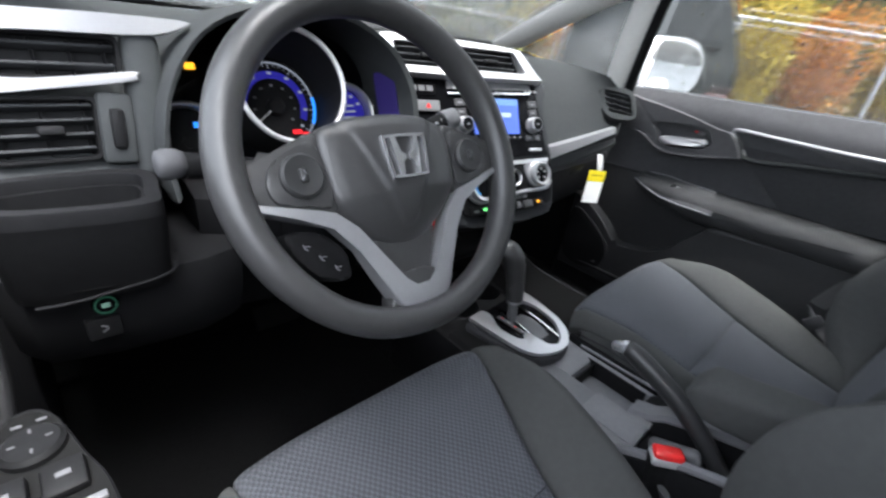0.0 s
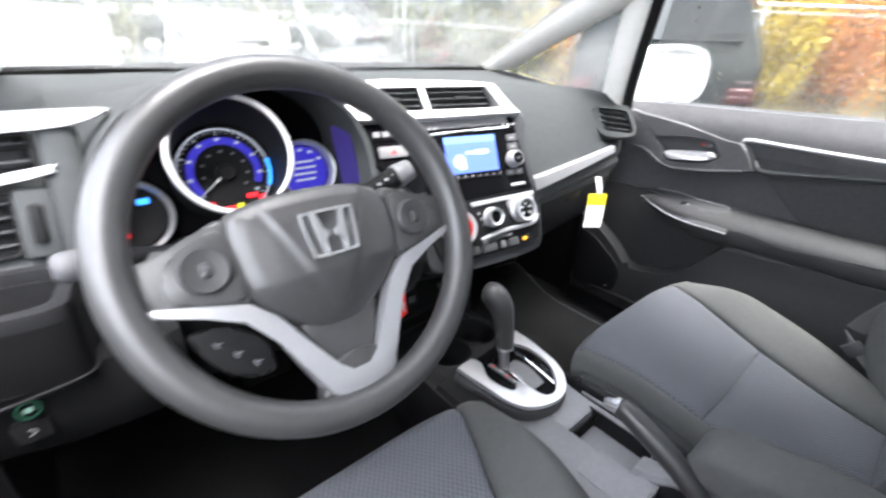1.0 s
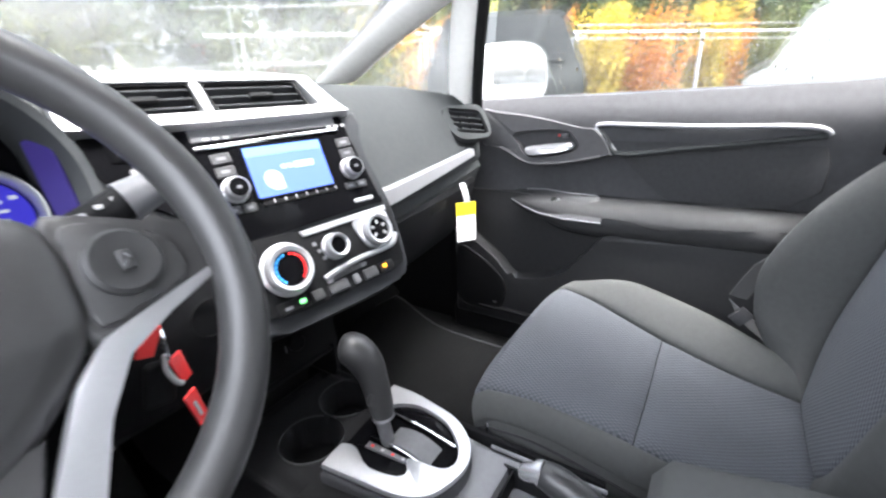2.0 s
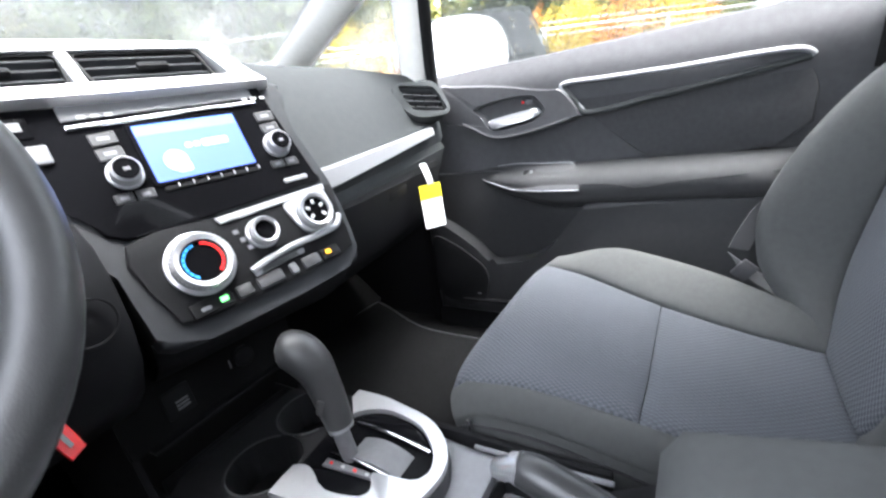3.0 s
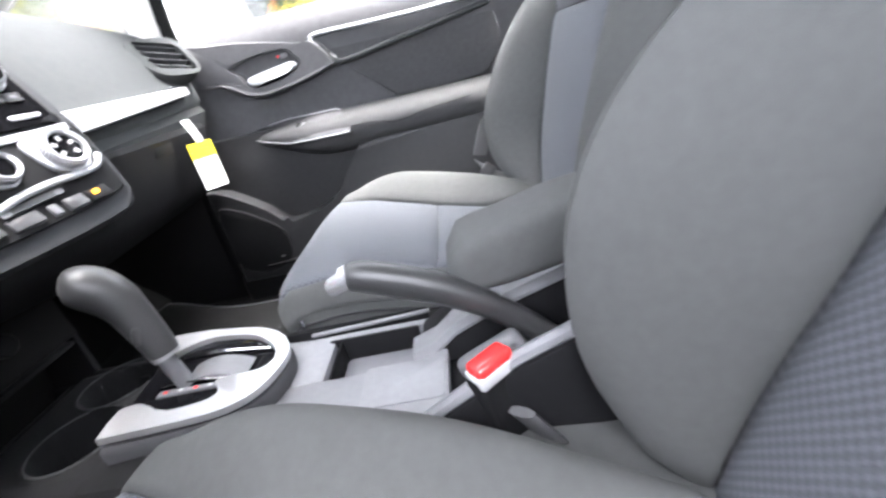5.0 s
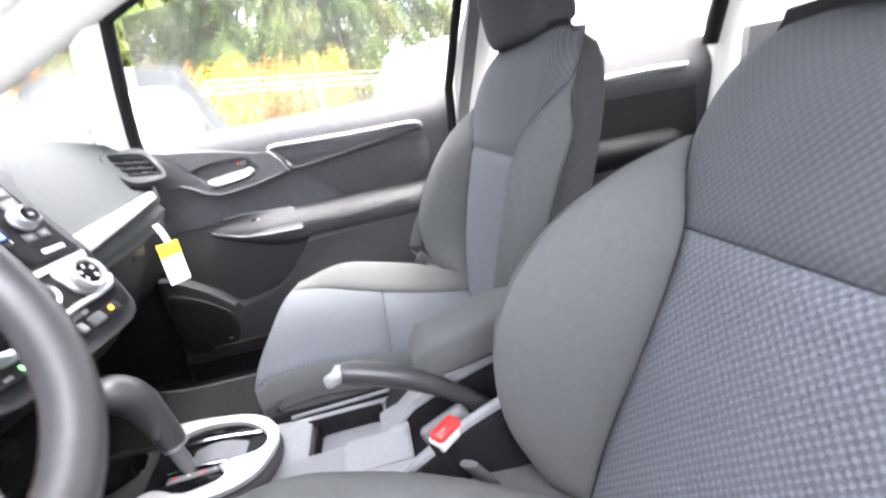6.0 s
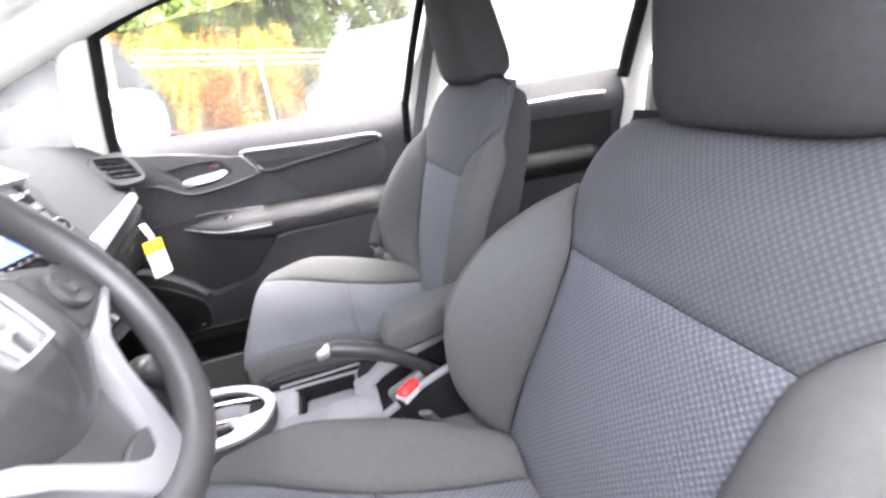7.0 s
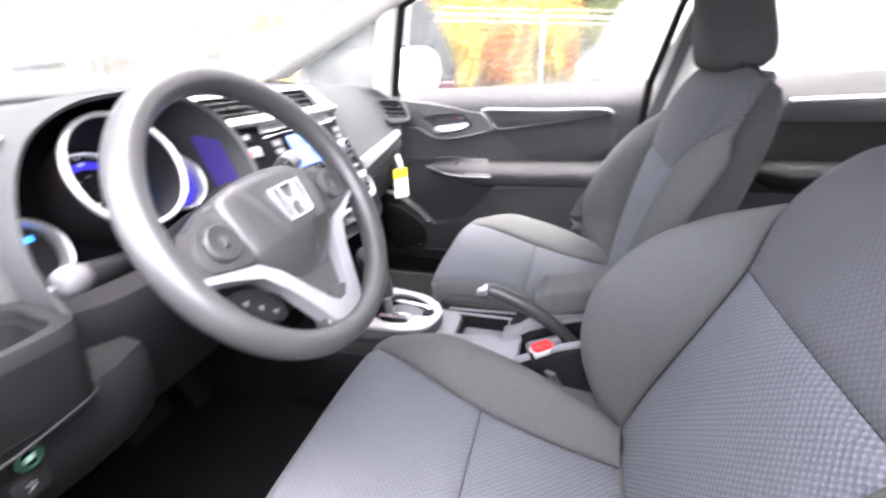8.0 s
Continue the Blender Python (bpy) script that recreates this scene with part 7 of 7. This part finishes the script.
# ---- door mirror outside ----
mirror = thing("door_mirror", "white door mirror with rain drops on its glass", "mirror", (0.80, 0.27, 1.0))
MM = axes((0.895, 0.24, 1.058), Vector((0.93, -0.30, 0)), Vector((0, 0, 1)))
o = spline([(-0.125, 0.065), (-0.06, 0.085), (0.04, 0.083), (0.105, 0.055), (0.125, 0.0), (0.105, -0.055), (0.03, -0.075), (-0.08, -0.07), (-0.128, -0.04)], 5, True)
rows = []
for k, w in ((0.93, 0.004), (1.0, 0.0), (1.02, -0.02), (1.0, -0.05), (0.85, -0.09), (0.5, -0.115), (0.1, -0.12)):
    rows.append([MM @ Vector((p.x * k, p.y * k, w)) for p in o])
part("housing", skin(rows), WHITE_PAINT, mirror, "white painted mirror housing")
part("mirror_glass", prism([(p.x * 0.92, p.y * 0.92) for p in o], 0.003, MM, 0.0005, 1, 0.003), base_mat("mirror_silver", (0.9, 0.92, 0.93), 0.03, 1.0), mirror, "mirror glass")
part("mirror_foot", tube(spline([(0.745, 0.26, 0.965), (0.78, 0.26, 0.98), (0.84, 0.24, 1.01)], 5), 0.022, 12), WHITE_PAINT, mirror)


# ---- outdoors: fence, brush, trees and parked vehicles ----
def leaf_mat(name, c1, c2):
    m = base_mat(name, c1, 0.7, spec=0.3)
    nt = m.node_tree
    geo = nt.nodes.new("ShaderNodeNewGeometry")
    mix = nt.nodes.new("ShaderNodeMix")
    mix.data_type = "RGBA"
    mix.inputs[6].default_value, mix.inputs[7].default_value = (*c1, 1), (*c2, 1)
    nt.links.new(geo.outputs["Random Per Island"], mix.inputs[0])
    p = nt.nodes["Principled BSDF"]
    nt.links.new(mix.outputs[2], p.inputs["Base Color"])
    tr = nt.nodes.new("ShaderNodeBsdfTranslucent")
    nt.links.new(mix.outputs[2], tr.inputs[0])
    ms = nt.nodes.new("ShaderNodeMixShader")
    ms.inputs[0].default_value = 0.35
    nt.links.new(p.outputs[0], ms.inputs[1])
    nt.links.new(tr.outputs[0], ms.inputs[2])
    nt.links.new(ms.outputs[0], nt.nodes["Material Output"].inputs[0])
    return m


BARK = base_mat("bark", (0.09, 0.07, 0.05), 0.9, noise_scale=6, vary=0.4, bump=0.8, bump_scale=40)
LEAF_GREEN = leaf_mat("green_leaves", (0.04, 0.075, 0.02), (0.12, 0.15, 0.04))
LEAF_OLIVE = leaf_mat("olive_leaves", (0.07, 0.085, 0.03), (0.20, 0.20, 0.06))
LEAF_YELLOW = leaf_mat("yellow_leaves", (0.38, 0.28, 0.025), (0.60, 0.48, 0.08))
LEAF_ORANGE = leaf_mat("orange_leaves", (0.46, 0.15, 0.025), (0.60, 0.31, 0.06))
LEAF_BROWN = leaf_mat("brown_brush", (0.13, 0.085, 0.04), (0.26, 0.19, 0.09))
STEEL = base_mat("galvanised_steel", (0.55, 0.56, 0.57), 0.45, 0.6, noise_scale=3, vary=0.1)


def leaves(rng, centres, radii, count, size):
    """Many small leaf quads round a set of clump centres."""
    k = rng.integers(0, len(centres), count)
    d = rng.normal(size=(count, 3))
    d /= np.linalg.norm(d, axis=1)[:, None]
    c = centres[k] + d * (radii[k] * rng.random(count) ** 0.4)[:, None]
    a = rng.normal(size=(count, 3))
    a /= np.linalg.norm(a, axis=1)[:, None]
    b = np.cross(a, rng.normal(size=(count, 3)))
    b /= np.linalg.norm(b, axis=1)[:, None]
    s = size * (0.6 + 0.8 * rng.random(count))[:, None]
    v = np.stack([c - a * s, c + b * s * 0.55, c + a * s, c - b * s * 0.55], 1).reshape(-1, 3)
    f = np.arange(4 * count).reshape(-1, 4)
    return v, f


def leaf_part(name, v, f, mat, parent):
    me = bpy.data.meshes.new(name)
    me.from_pydata(v.tolist(), [], f.tolist())
    me.materials.append(mat)
    ob = new(name, me)
    ob.parent = parent
    ob.matrix_parent_inverse = Matrix.Translation(parent.location).inverted()
    return ob


def tree(seed, x, y, h, spread, mat, label, low=0.25, count=2600, size=0.16):
    rng = np.random.default_rng(seed)
    t = thing("tree", label, "tree", (x, y, 0), "trees beyond the lot")
    bend = rng.normal(size=2) * 0.25
    pts = [Vector((x + bend[0] * k * k, y + bend[1] * k * k, h * 0.82 * k)) for k in np.linspace(0, 1, 9)]
    limbs = [tube(pts, [0.17 * (1 - 0.85 * i / 8) * h / 8 for i in range(9)], 9)]
    cs, rs = [], []
    for i in range(11):
        k = low + (0.95 - low) * (i + rng.random()) / 11
        a = rng.random() * 2 * math.pi
        base = Vector((x + bend[0] * k * k, y + bend[1] * k * k, h * 0.82 * k))
        ln = spread * (0.45 + 0.55 * rng.random()) * (1.1 - 0.55 * k)
        tip = base + Vector((math.cos(a) * ln, math.sin(a) * ln, 0.35 * ln + 0.3))
        mid = base.lerp(tip, 0.5) + Vector((0, 0, -0.08 * ln))
        limbs.append(tube([base, mid, tip], [0.05 * h / 8, 0.03 * h / 8, 0.008], 6))
        for q in (0.45, 0.72, 1.0):
            cs.append(base.lerp(tip, q) + Vector(rng.normal(size=3) * 0.2))
            rs.append(spread * (0.22 + 0.16 * rng.random()))
    cs.append(pts[-1] + Vector((0, 0, 0.5)))
    rs.append(spread * 0.35)
    part("trunk", join(*limbs), BARK, t)
    v, f = leaves(rng, np.array([tuple(c) for c in cs]), np.array(rs), count, size)
    leaf_part("crown", v, f, mat, t)
    return t


def bush(seed, x, y, h, w, mat, label, count=1500, size=0.09, z0=0.0):
    rng = np.random.default_rng(seed)
    t = thing("bush", label, "bush", (x, y, z0), "brush behind the fence")
    stems, cs, rs = [], [], []
    for i in range(9):
        a, r = rng.random() * 2 * math.pi, w * (0.2 + 0.8 * rng.random()) / 2
        top = Vector((x + math.cos(a) * r, y + math.sin(a) * r, z0 + h * (0.6 + 0.4 * rng.random())))
        base = Vector((x + math.cos(a) * r * 0.3, y + math.sin(a) * r * 0.3, z0 - 0.05))
        stems.append(tube([base, base.lerp(top, 0.5) + Vector(rng.normal(size=3) * 0.06), top], [0.018, 0.012, 0.004], 5))
        for q in (0.35, 0.65, 1.0):
            cs.append(base.lerp(top, q))
            rs.append(w * (0.14 + 0.14 * rng.random()))
    part("stems", join(*stems), BARK, t)
    v, f = leaves(rng, np.array([tuple(c) for c in cs]), np.array(rs), count, size)
    leaf_part("foliage", v, f, mat, t)
    return t


# the fence runs obliquely past the passenger side
FA, FB = Vector((4.0, 6.9, 0)), Vector((22.0, -9.1, 0))
fdir = (FB - FA).normalized()
fn_ = Vector((fdir.y, -fdir.x, 0)) * -1
fence = thing("chain_link_fence", "galvanised chain-link fence with a pale top rail", "fence", FA)
length = (FB - FA).length
FH = 1.92
n_posts = int(length / 3.05) + 1
for i in range(n_posts):
    p = FA + fdir * (0.55 + 3.05 * i)
    part("post", tube([p, p + Vector((0, 0, FH))], 0.038, 10), STEEL, fence)
part("top_rail", tube([FA + Vector((0, 0, FH)), FB + Vector((0, 0, FH))], 0.03, 8), STEEL, fence, "pale top rail")
wires = []
step = 0.13
for i in range(int((length + FH) / step)):
    for sgn in (1, -1):
        u0 = i * step - (FH if sgn > 0 else 0)
        u1 = u0 + sgn * FH
        pts = []
        for u, z in ((u0, 0.06), (u1, FH)):
            pts.append((u, z))
        (ua, za), (ub, zb) = pts
        if min(ua, ub) < 0 or max(ua, ub) > length:
            continue
        wires.append((FA + fdir * ua + Vector((0, 0, za)), FA + fdir * ub + Vector((0, 0, zb))))
wb = bmesh.new()
for a, b in wires:
    o1, o2 = fn_ * 0.0016, Vector((0, 0, 0.0016))
    ring = [[wb.verts.new(q + d) for d in (o1, -o1 * 0.5 + o2, -o1 * 0.5 - o2)] for q in (a, b)]
    for j in range(3):
        wb.faces.new((ring[0][j], ring[0][(j + 1) % 3], ring[1][(j + 1) % 3], ring[1][j]))
tagged(part("wire_mesh", wb, STEEL, fence), kind="stuff")

# brush bank behind the fence
bank_rows = []
for i in range(7):
    d = (0.6, 1.5, 3.0, 5.0, 8.0, 12.0, 18.0)[i]
    z = (0.0, 0.25, 0.6, 0.9, 1.3, 1.8, 2.2)[i]
    bank_rows.append([FA + fdir * u + fn_ * d + Vector((0, 0, z * (0.8 + 0.3 * math.sin(u * 0.9 + i)))) for u in np.linspace(-14, 34, 40)])
setting("ground_bank", sheet(bank_rows, 0.3, (0, 0, 1)), base_mat("brown_leaf_litter", (0.16, 0.12, 0.07), 0.95, noise_scale=1.5, vary=0.45, bump=0.8, bump_scale=30, second=(0.2, 0.17, 0.08)), "brown leaf-strewn bank behind the fence", "ground")


def behind(u, d):
    p = FA + fdir * u + fn_ * d
    return p.x, p.y


rng = np.random.default_rng(5)
kinds = ((LEAF_ORANGE, "bush with orange autumn leaves"), (LEAF_YELLOW, "bush with yellow autumn leaves"), (LEAF_BROWN, "bush with brown autumn leaves"), (LEAF_OLIVE, "olive green bush behind the fence"))
plan = [(-6, 1.4, 3), (-4, 2.0, 3), (-2, 1.6, 3), (0.5, 1.5, 3), (2.2, 1.2, 3), (3.4, 1.8, 1), (4.6, 1.2, 0), (5.2, 2.6, 1), (6.2, 1.3, 1), (7.1, 2.0, 0), (7.6, 1.1, 1), (8.5, 1.6, 1), (9.3, 1.2, 0), (10.2, 2.2, 3), (11.0, 1.2, 1), (12.0, 1.7, 0), (13.0, 1.3, 3), (14.2, 1.5, 3), (15.5, 1.4, 3), (17, 1.8, 1), (19, 1.5, 3), (21, 1.7, 2)]
for i, (u, d, k) in enumerate(plan):
    x, y = behind(u, d)
    bush(100 + i, x, y, 1.5 + 0.9 * rng.random(), 1.7 + 0.6 * rng.random(), kinds[k][0], kinds[k][1], z0=0.1 + 0.12 * d)
for i, (u, d, h, mat) in enumerate(((-12, 5, 9, LEAF_GREEN), (-8, 4.5, 8, LEAF_OLIVE), (-4.5, 5.5, 9, LEAF_OLIVE), (-1, 4.5, 7.5, LEAF_GREEN), (2.5, 5, 9, LEAF_GREEN), (5, 4.2, 6.5, LEAF_OLIVE), (7.5, 6, 9.5, LEAF_GREEN), (10.5, 5, 8, LEAF_GREEN), (13.5, 6, 9, LEAF_OLIVE), (16.5, 5, 8, LEAF_GREEN), (20, 6, 9, LEAF_OLIVE), (24, 6, 9, LEAF_GREEN), (29, 7, 9, LEAF_OLIVE))):
    x, y = behind(u, d)
    tree(200 + i, x, y, h, 2.6, mat, {id(LEAF_GREEN): "green broadleaf tree in full leaf", id(LEAF_OLIVE): "olive green tree turning in autumn", id(LEAF_YELLOW): "yellow autumn tree behind the fence"}[id(mat)])
for i, (u, d, h, mat) in enumerate(((-6, 10, 12, LEAF_OLIVE), (0.5, 11, 12, LEAF_OLIVE), (4, 9.5, 12, LEAF_GREEN), (9, 10, 13, LEAF_OLIVE), (12, 9.5, 12, LEAF_GREEN), (15, 11, 12, LEAF_OLIVE), (18.5, 10, 13, LEAF_GREEN), (22, 10, 12, LEAF_OLIVE), (26, 11, 13, LEAF_GREEN))):
    x, y = behind(u, d)
    tree(400 + i, x, y, h, 3.4, mat, "tall green tree behind the brush" if mat is LEAF_GREEN else "tall olive tree turning in autumn", count=2400, size=0.24)
for i, (x, y, mat) in enumerate(((-14, 24, LEAF_GREEN), (-8, 26, LEAF_OLIVE), (-2.5, 24, LEAF_GREEN), (3, 25, LEAF_OLIVE), (8.5, 22, LEAF_GREEN), (14, 22, LEAF_OLIVE))):
    tree(300 + i, x, y, 9 + i % 3, 3.2, mat, "green tree beyond the parked cars" if mat is LEAF_GREEN else "olive green tree turning in autumn", count=2200, size=0.22)

CAR_GLASS = base_mat("dark_vehicle_glass", (0.008, 0.010, 0.011), 0.25, spec=0.03)
TAIL = base_mat("tail_lamp_lens", (0.05, 0.004, 0.005), 0.3)
TYRE = base_mat("tyre_rubber", (0.02, 0.02, 0.02), 0.8)
LAMP_CLEAR = base_mat("headlamp_lens", (0.6, 0.62, 0.65), 0.1, 0.3)


def vehicle(name, x, y, turn, paint, label, L=4.4, W=1.78, H=1.48, hood=0.95, van=False):
    """A parked vehicle with its nose along local +y."""
    m = pose(x, y, 0, 0, 0, turn)
    car = thing(name, label, "van" if van else "car", (x, y, 0), "parked vehicles")
    hl = L / 2
    belt = hood - 0.02
    roof_a, roof_b = (-hl + (0.2 if van else 0.75)), (hl - (1.15 if van else 1.75))
    ws = hl - (0.75 if van else 1.05)

    def zr(s):
        return lerp([(-hl, 0.72), (-hl + 0.05, belt - 0.05), (-hl + 0.18, belt + 0.02), (roof_a, H - 0.04), ((roof_a + roof_b) / 2, H), (roof_b, H - 0.03), (ws, hood + 0.02), (hl - 0.4, hood - 0.1), (hl - 0.08, hood - 0.22), (hl, 0.6)], s)

    def hw(s):
        return W / 2 * lerp([(-hl, 0.86), (-hl + 0.3, 0.97), (0, 1.0), (hl - 0.6, 0.97), (hl - 0.15, 0.86), (hl, 0.74)], s)

    rows = []
    for s in np.linspace(-hl, hl, 41):
        w, z = hw(s), zr(s)
        zb = min(z, belt)
        tw = w * (1 - 0.26 * max(0, z - belt) / max(0.1, H - belt))
        ring = [(w * 0.94, 0.24), (w, 0.36), (w, 0.62), (w * 0.985, zb - 0.02), (tw * 1.0, z - 0.05), (tw * 0.9, z - 0.008), (tw * 0.5, z + 0.006)]
        ring = ring + [(-a, b) for a, b in reversed(ring)]
        rows.append([m @ Vector((a, s, b)) for a, b in ring])
    part("body", skin(rows), paint, car)

    def pane(nm, pts):
        part(nm, sheet([[m @ Vector(p) for p in r] for r in pts], 0.012), CAR_GLASS, car, "dark glass")

    for s in (-1, 1):
        def sp(k, q):
            w, z = hw(k), zr(k)
            tw = w * (1 - 0.26 * max(0, z - belt) / max(0.1, H - belt))
            b = belt + 0.01
            t = (b + (z - 0.09 - b) * q)
            f = (t - belt) / max(0.02, z - 0.05 - belt)
            return (s * (w * 0.985 + (tw - w * 0.985) * f + 0.012), k, t)
        for nm, a, b in () if van else (("rear_side_window", roof_a - 0.12, roof_a + (roof_b - roof_a) * 0.42), ("front_side_window", roof_a + (roof_b - roof_a) * 0.47, ws - 0.28)):
            pane(nm, [[sp(k, q) for q in (0, 0.5, 1.0)] for k in np.linspace(a, b, 7)])
    wz = [(roof_b + (ws - roof_b) * q) for q in (0.1, 0.4, 0.7, 0.95)]
    pane("windscreen", [[(hw(k) * 0.74 * c * (1 + 0.10 * (k - roof_b)), k + 0.01, zr(k) + 0.014) for c in (-1, -0.5, 0, 0.5, 1)] for k in wz])
    rz = [(roof_a - (roof_a + hl - 0.18) * q) for q in (0.12, 0.45, 0.8)]
    if not van:
        pane("rear_window", [[(hw(k) * 0.74 * c, k - 0.012, zr(k) + 0.012) for c in (-1, 0, 1)] for k in rz])
    for sx in (-1, 1):
        for yy in (-hl + 0.78, hl - 0.85):
            wm = m @ pose(sx * (W / 2 - 0.11), yy, 0.32, 0, 90, 0)
            wheel_ = part("wheel", lathe([(0.2, -0.10), (0.30, -0.105), (0.32, -0.08), (0.32, 0.08), (0.30, 0.105), (0.2, 0.10)], 24, wm), TYRE, car)
            part("wheel_rim", lathe([(0.195, -0.106), (0.195, 0.106), (0.05, 0.112), (0, 0.112)], 16, wm), SILVER, wheel_)
        part("headlight", rbox(0.34, 0.16, 0.13, m @ pose(sx * W * 0.33, hl - 0.17, 0.66, 0, 0, -sx * 22), 0.05, 3), LAMP_CLEAR, car)
        part("tail_light", rbox(0.22, 0.10, 0.2, m @ pose(sx * W * 0.39, -hl + 0.07, 0.78, 0, 0, sx * 10), 0.04, 3), TAIL, car)
        if not van:
            part("side_mirror", rbox(0.2, 0.1, 0.13, m @ pose(sx * (W / 2 + 0.08), ws - 0.35, belt + 0.06), 0.04, 3), paint, car)
    part("grille", rbox(W * 0.42, 0.06, 0.13, m @ pose(0, hl - 0.025, 0.58), 0.02), BLACK, car)
    part("bumper", rbox(W * 0.72, 0.10, 0.16, m @ pose(0, hl - 0.02, 0.36), 0.04, 3), paint, car)
    return car


def paint_mat(name, c):
    return base_mat(name, c, 0.28, coat=0.7)


P_WHITE, P_SILVER, P_RED, P_DARK, P_GREEN = paint_mat("white_paint", (0.75, 0.76, 0.77)), base_mat("silver_paint", (0.5, 0.51, 0.53), 0.3, 0.5, coat=0.6), paint_mat("red_paint", (0.45, 0.015, 0.02)), base_mat("charcoal_paint", (0.006, 0.008, 0.0075), 0.45, spec=0.06), paint_mat("dark_green_paint", (0.035, 0.06, 0.055))
for x, y, paint, label, H in ((-5.6, 8.6, P_WHITE, "white parked hatchback facing the car", 1.5), (-3.1, 8.6, P_SILVER, "silver parked saloon facing the car", 1.45), (-0.6, 8.6, P_WHITE, "white parked saloon facing the car", 1.47), (1.75, 8.7, P_WHITE, "white parked hatchback facing the car", 1.55), (4.0, 8.8, P_SILVER, "silver parked saloon facing the car", 1.46), (6.5, 9.0, P_RED, "red parked hatchback in the row ahead", 1.52)):
    vehicle("parked_car", x, y, 180, paint, label, H=H)
vehicle("parked_suv", 5.45, 2.40, -65.5, P_DARK, "charcoal parked sport utility vehicle beside the fence", 4.2, 1.7, 1.78, 1.08)
vehicle("parked_van", 8.6, -2.6, -48, P_WHITE, "white parked van in front of the fence", 5.0, 1.95, 2.0, 1.15, True)
pole = thing("light_pole", "tall pale steel light pole", "lamp post", (7.6, 19.5, 0))
part("shaft", tube([(7.6, 19.5, 0), (7.6, 19.5, 8.0)], [0.09, 0.06], 12), STEEL, pole)
part("pole_base", lathe([(0.25, 0), (0.25, 0.5), (0.2, 0.55), (0, 0.55)], 16, pose(7.6, 19.5, 0)), base_mat("pole_concrete", (0.4, 0.39, 0.37), 0.9, noise_scale=4, vary=0.2), pole)
part("lamp_head", rbox(0.7, 0.25, 0.12, pose(7.3, 19.5, 8.0), 0.04), STEEL, pole)

# ---- rain on the panes ----
WATER = bpy.data.materials.new("water_drops")
WATER.use_nodes = True
wp = WATER.node_tree.nodes["Principled BSDF"]
wp.inputs["Base Color"].default_value = (0.95, 0.97, 0.97, 1)
wp.inputs["Roughness"].default_value, wp.inputs["IOR"].default_value, wp.inputs["Transmission Weight"].default_value = 0.03, 1.33, 1.0


def drops(seed, corners, count, out, lo, hi, where):
    rng = np.random.default_rng(seed)
    a, b, c, d = (Vector(q) for q in corners)
    n = Vector(out).normalized()
    bm = bmesh.new()
    for _ in range(count):
        s, t = rng.random() * 0.96 + 0.02, rng.random() * 0.96 + 0.02
        p = a.lerp(b, s).lerp(d.lerp(c, s), t)
        ex = (b - a).normalized()
        nn = ex.cross((d - a)).normalized()
        if nn.dot(n) < 0:
            nn = -nn
        ey = nn.cross(ex)
        r = lo + (hi - lo) * rng.random() ** 3
        st = 1 + rng.random() * 0.8
        p = p + nn * 0.0008
        top = bm.verts.new(p + nn * r * 0.55)
        r1 = [bm.verts.new(p + nn * r * 0.38 + (ex * math.cos(k) + ey * math.sin(k) * st) * r * 0.65) for k in np.linspace(0, 2 * math.pi, 8)[:-1]]
        r2 = [bm.verts.new(p + (ex * math.cos(k) + ey * math.sin(k) * st) * r) for k in np.linspace(0, 2 * math.pi, 8)[:-1]]
        for j in range(7):
            bm.faces.new((r1[j], r1[(j + 1) % 7], top))
            bm.faces.new((r2[j], r2[(j + 1) % 7], r1[(j + 1) % 7], r1[j]))
        bm.faces.new(r2[::-1])
    ob = part("rain_drops", bm, WATER, None, crease=80)
    tagged(ob, "small clear rain drops on the " + where, "rain drops", kind="stuff")


drops(1, [(0.728, 0.25, 0.99), (0.742, -0.53, 1.005), (0.56, -0.62, 1.37), (0.59, 0.16, 1.255)], 420, (1, 0, 0.3), 0.0008, 0.0032, "passenger door window")
drops(2, [(0.64, 0.65, 1.055), (0.675, 0.34, 1.0), (0.60, 0.27, 1.235), (0.60, 0.40, 1.165)], 220, (1, 0, 0.3), 0.0008, 0.0034, "quarter window")
drops(3, [(-0.60, 0.76, 1.05), (0.60, 0.76, 1.05), (0.52, 0.05, 1.395), (-0.52, 0.05, 1.395)], 700, (0, 0.4, 1), 0.001, 0.004, "windscreen")
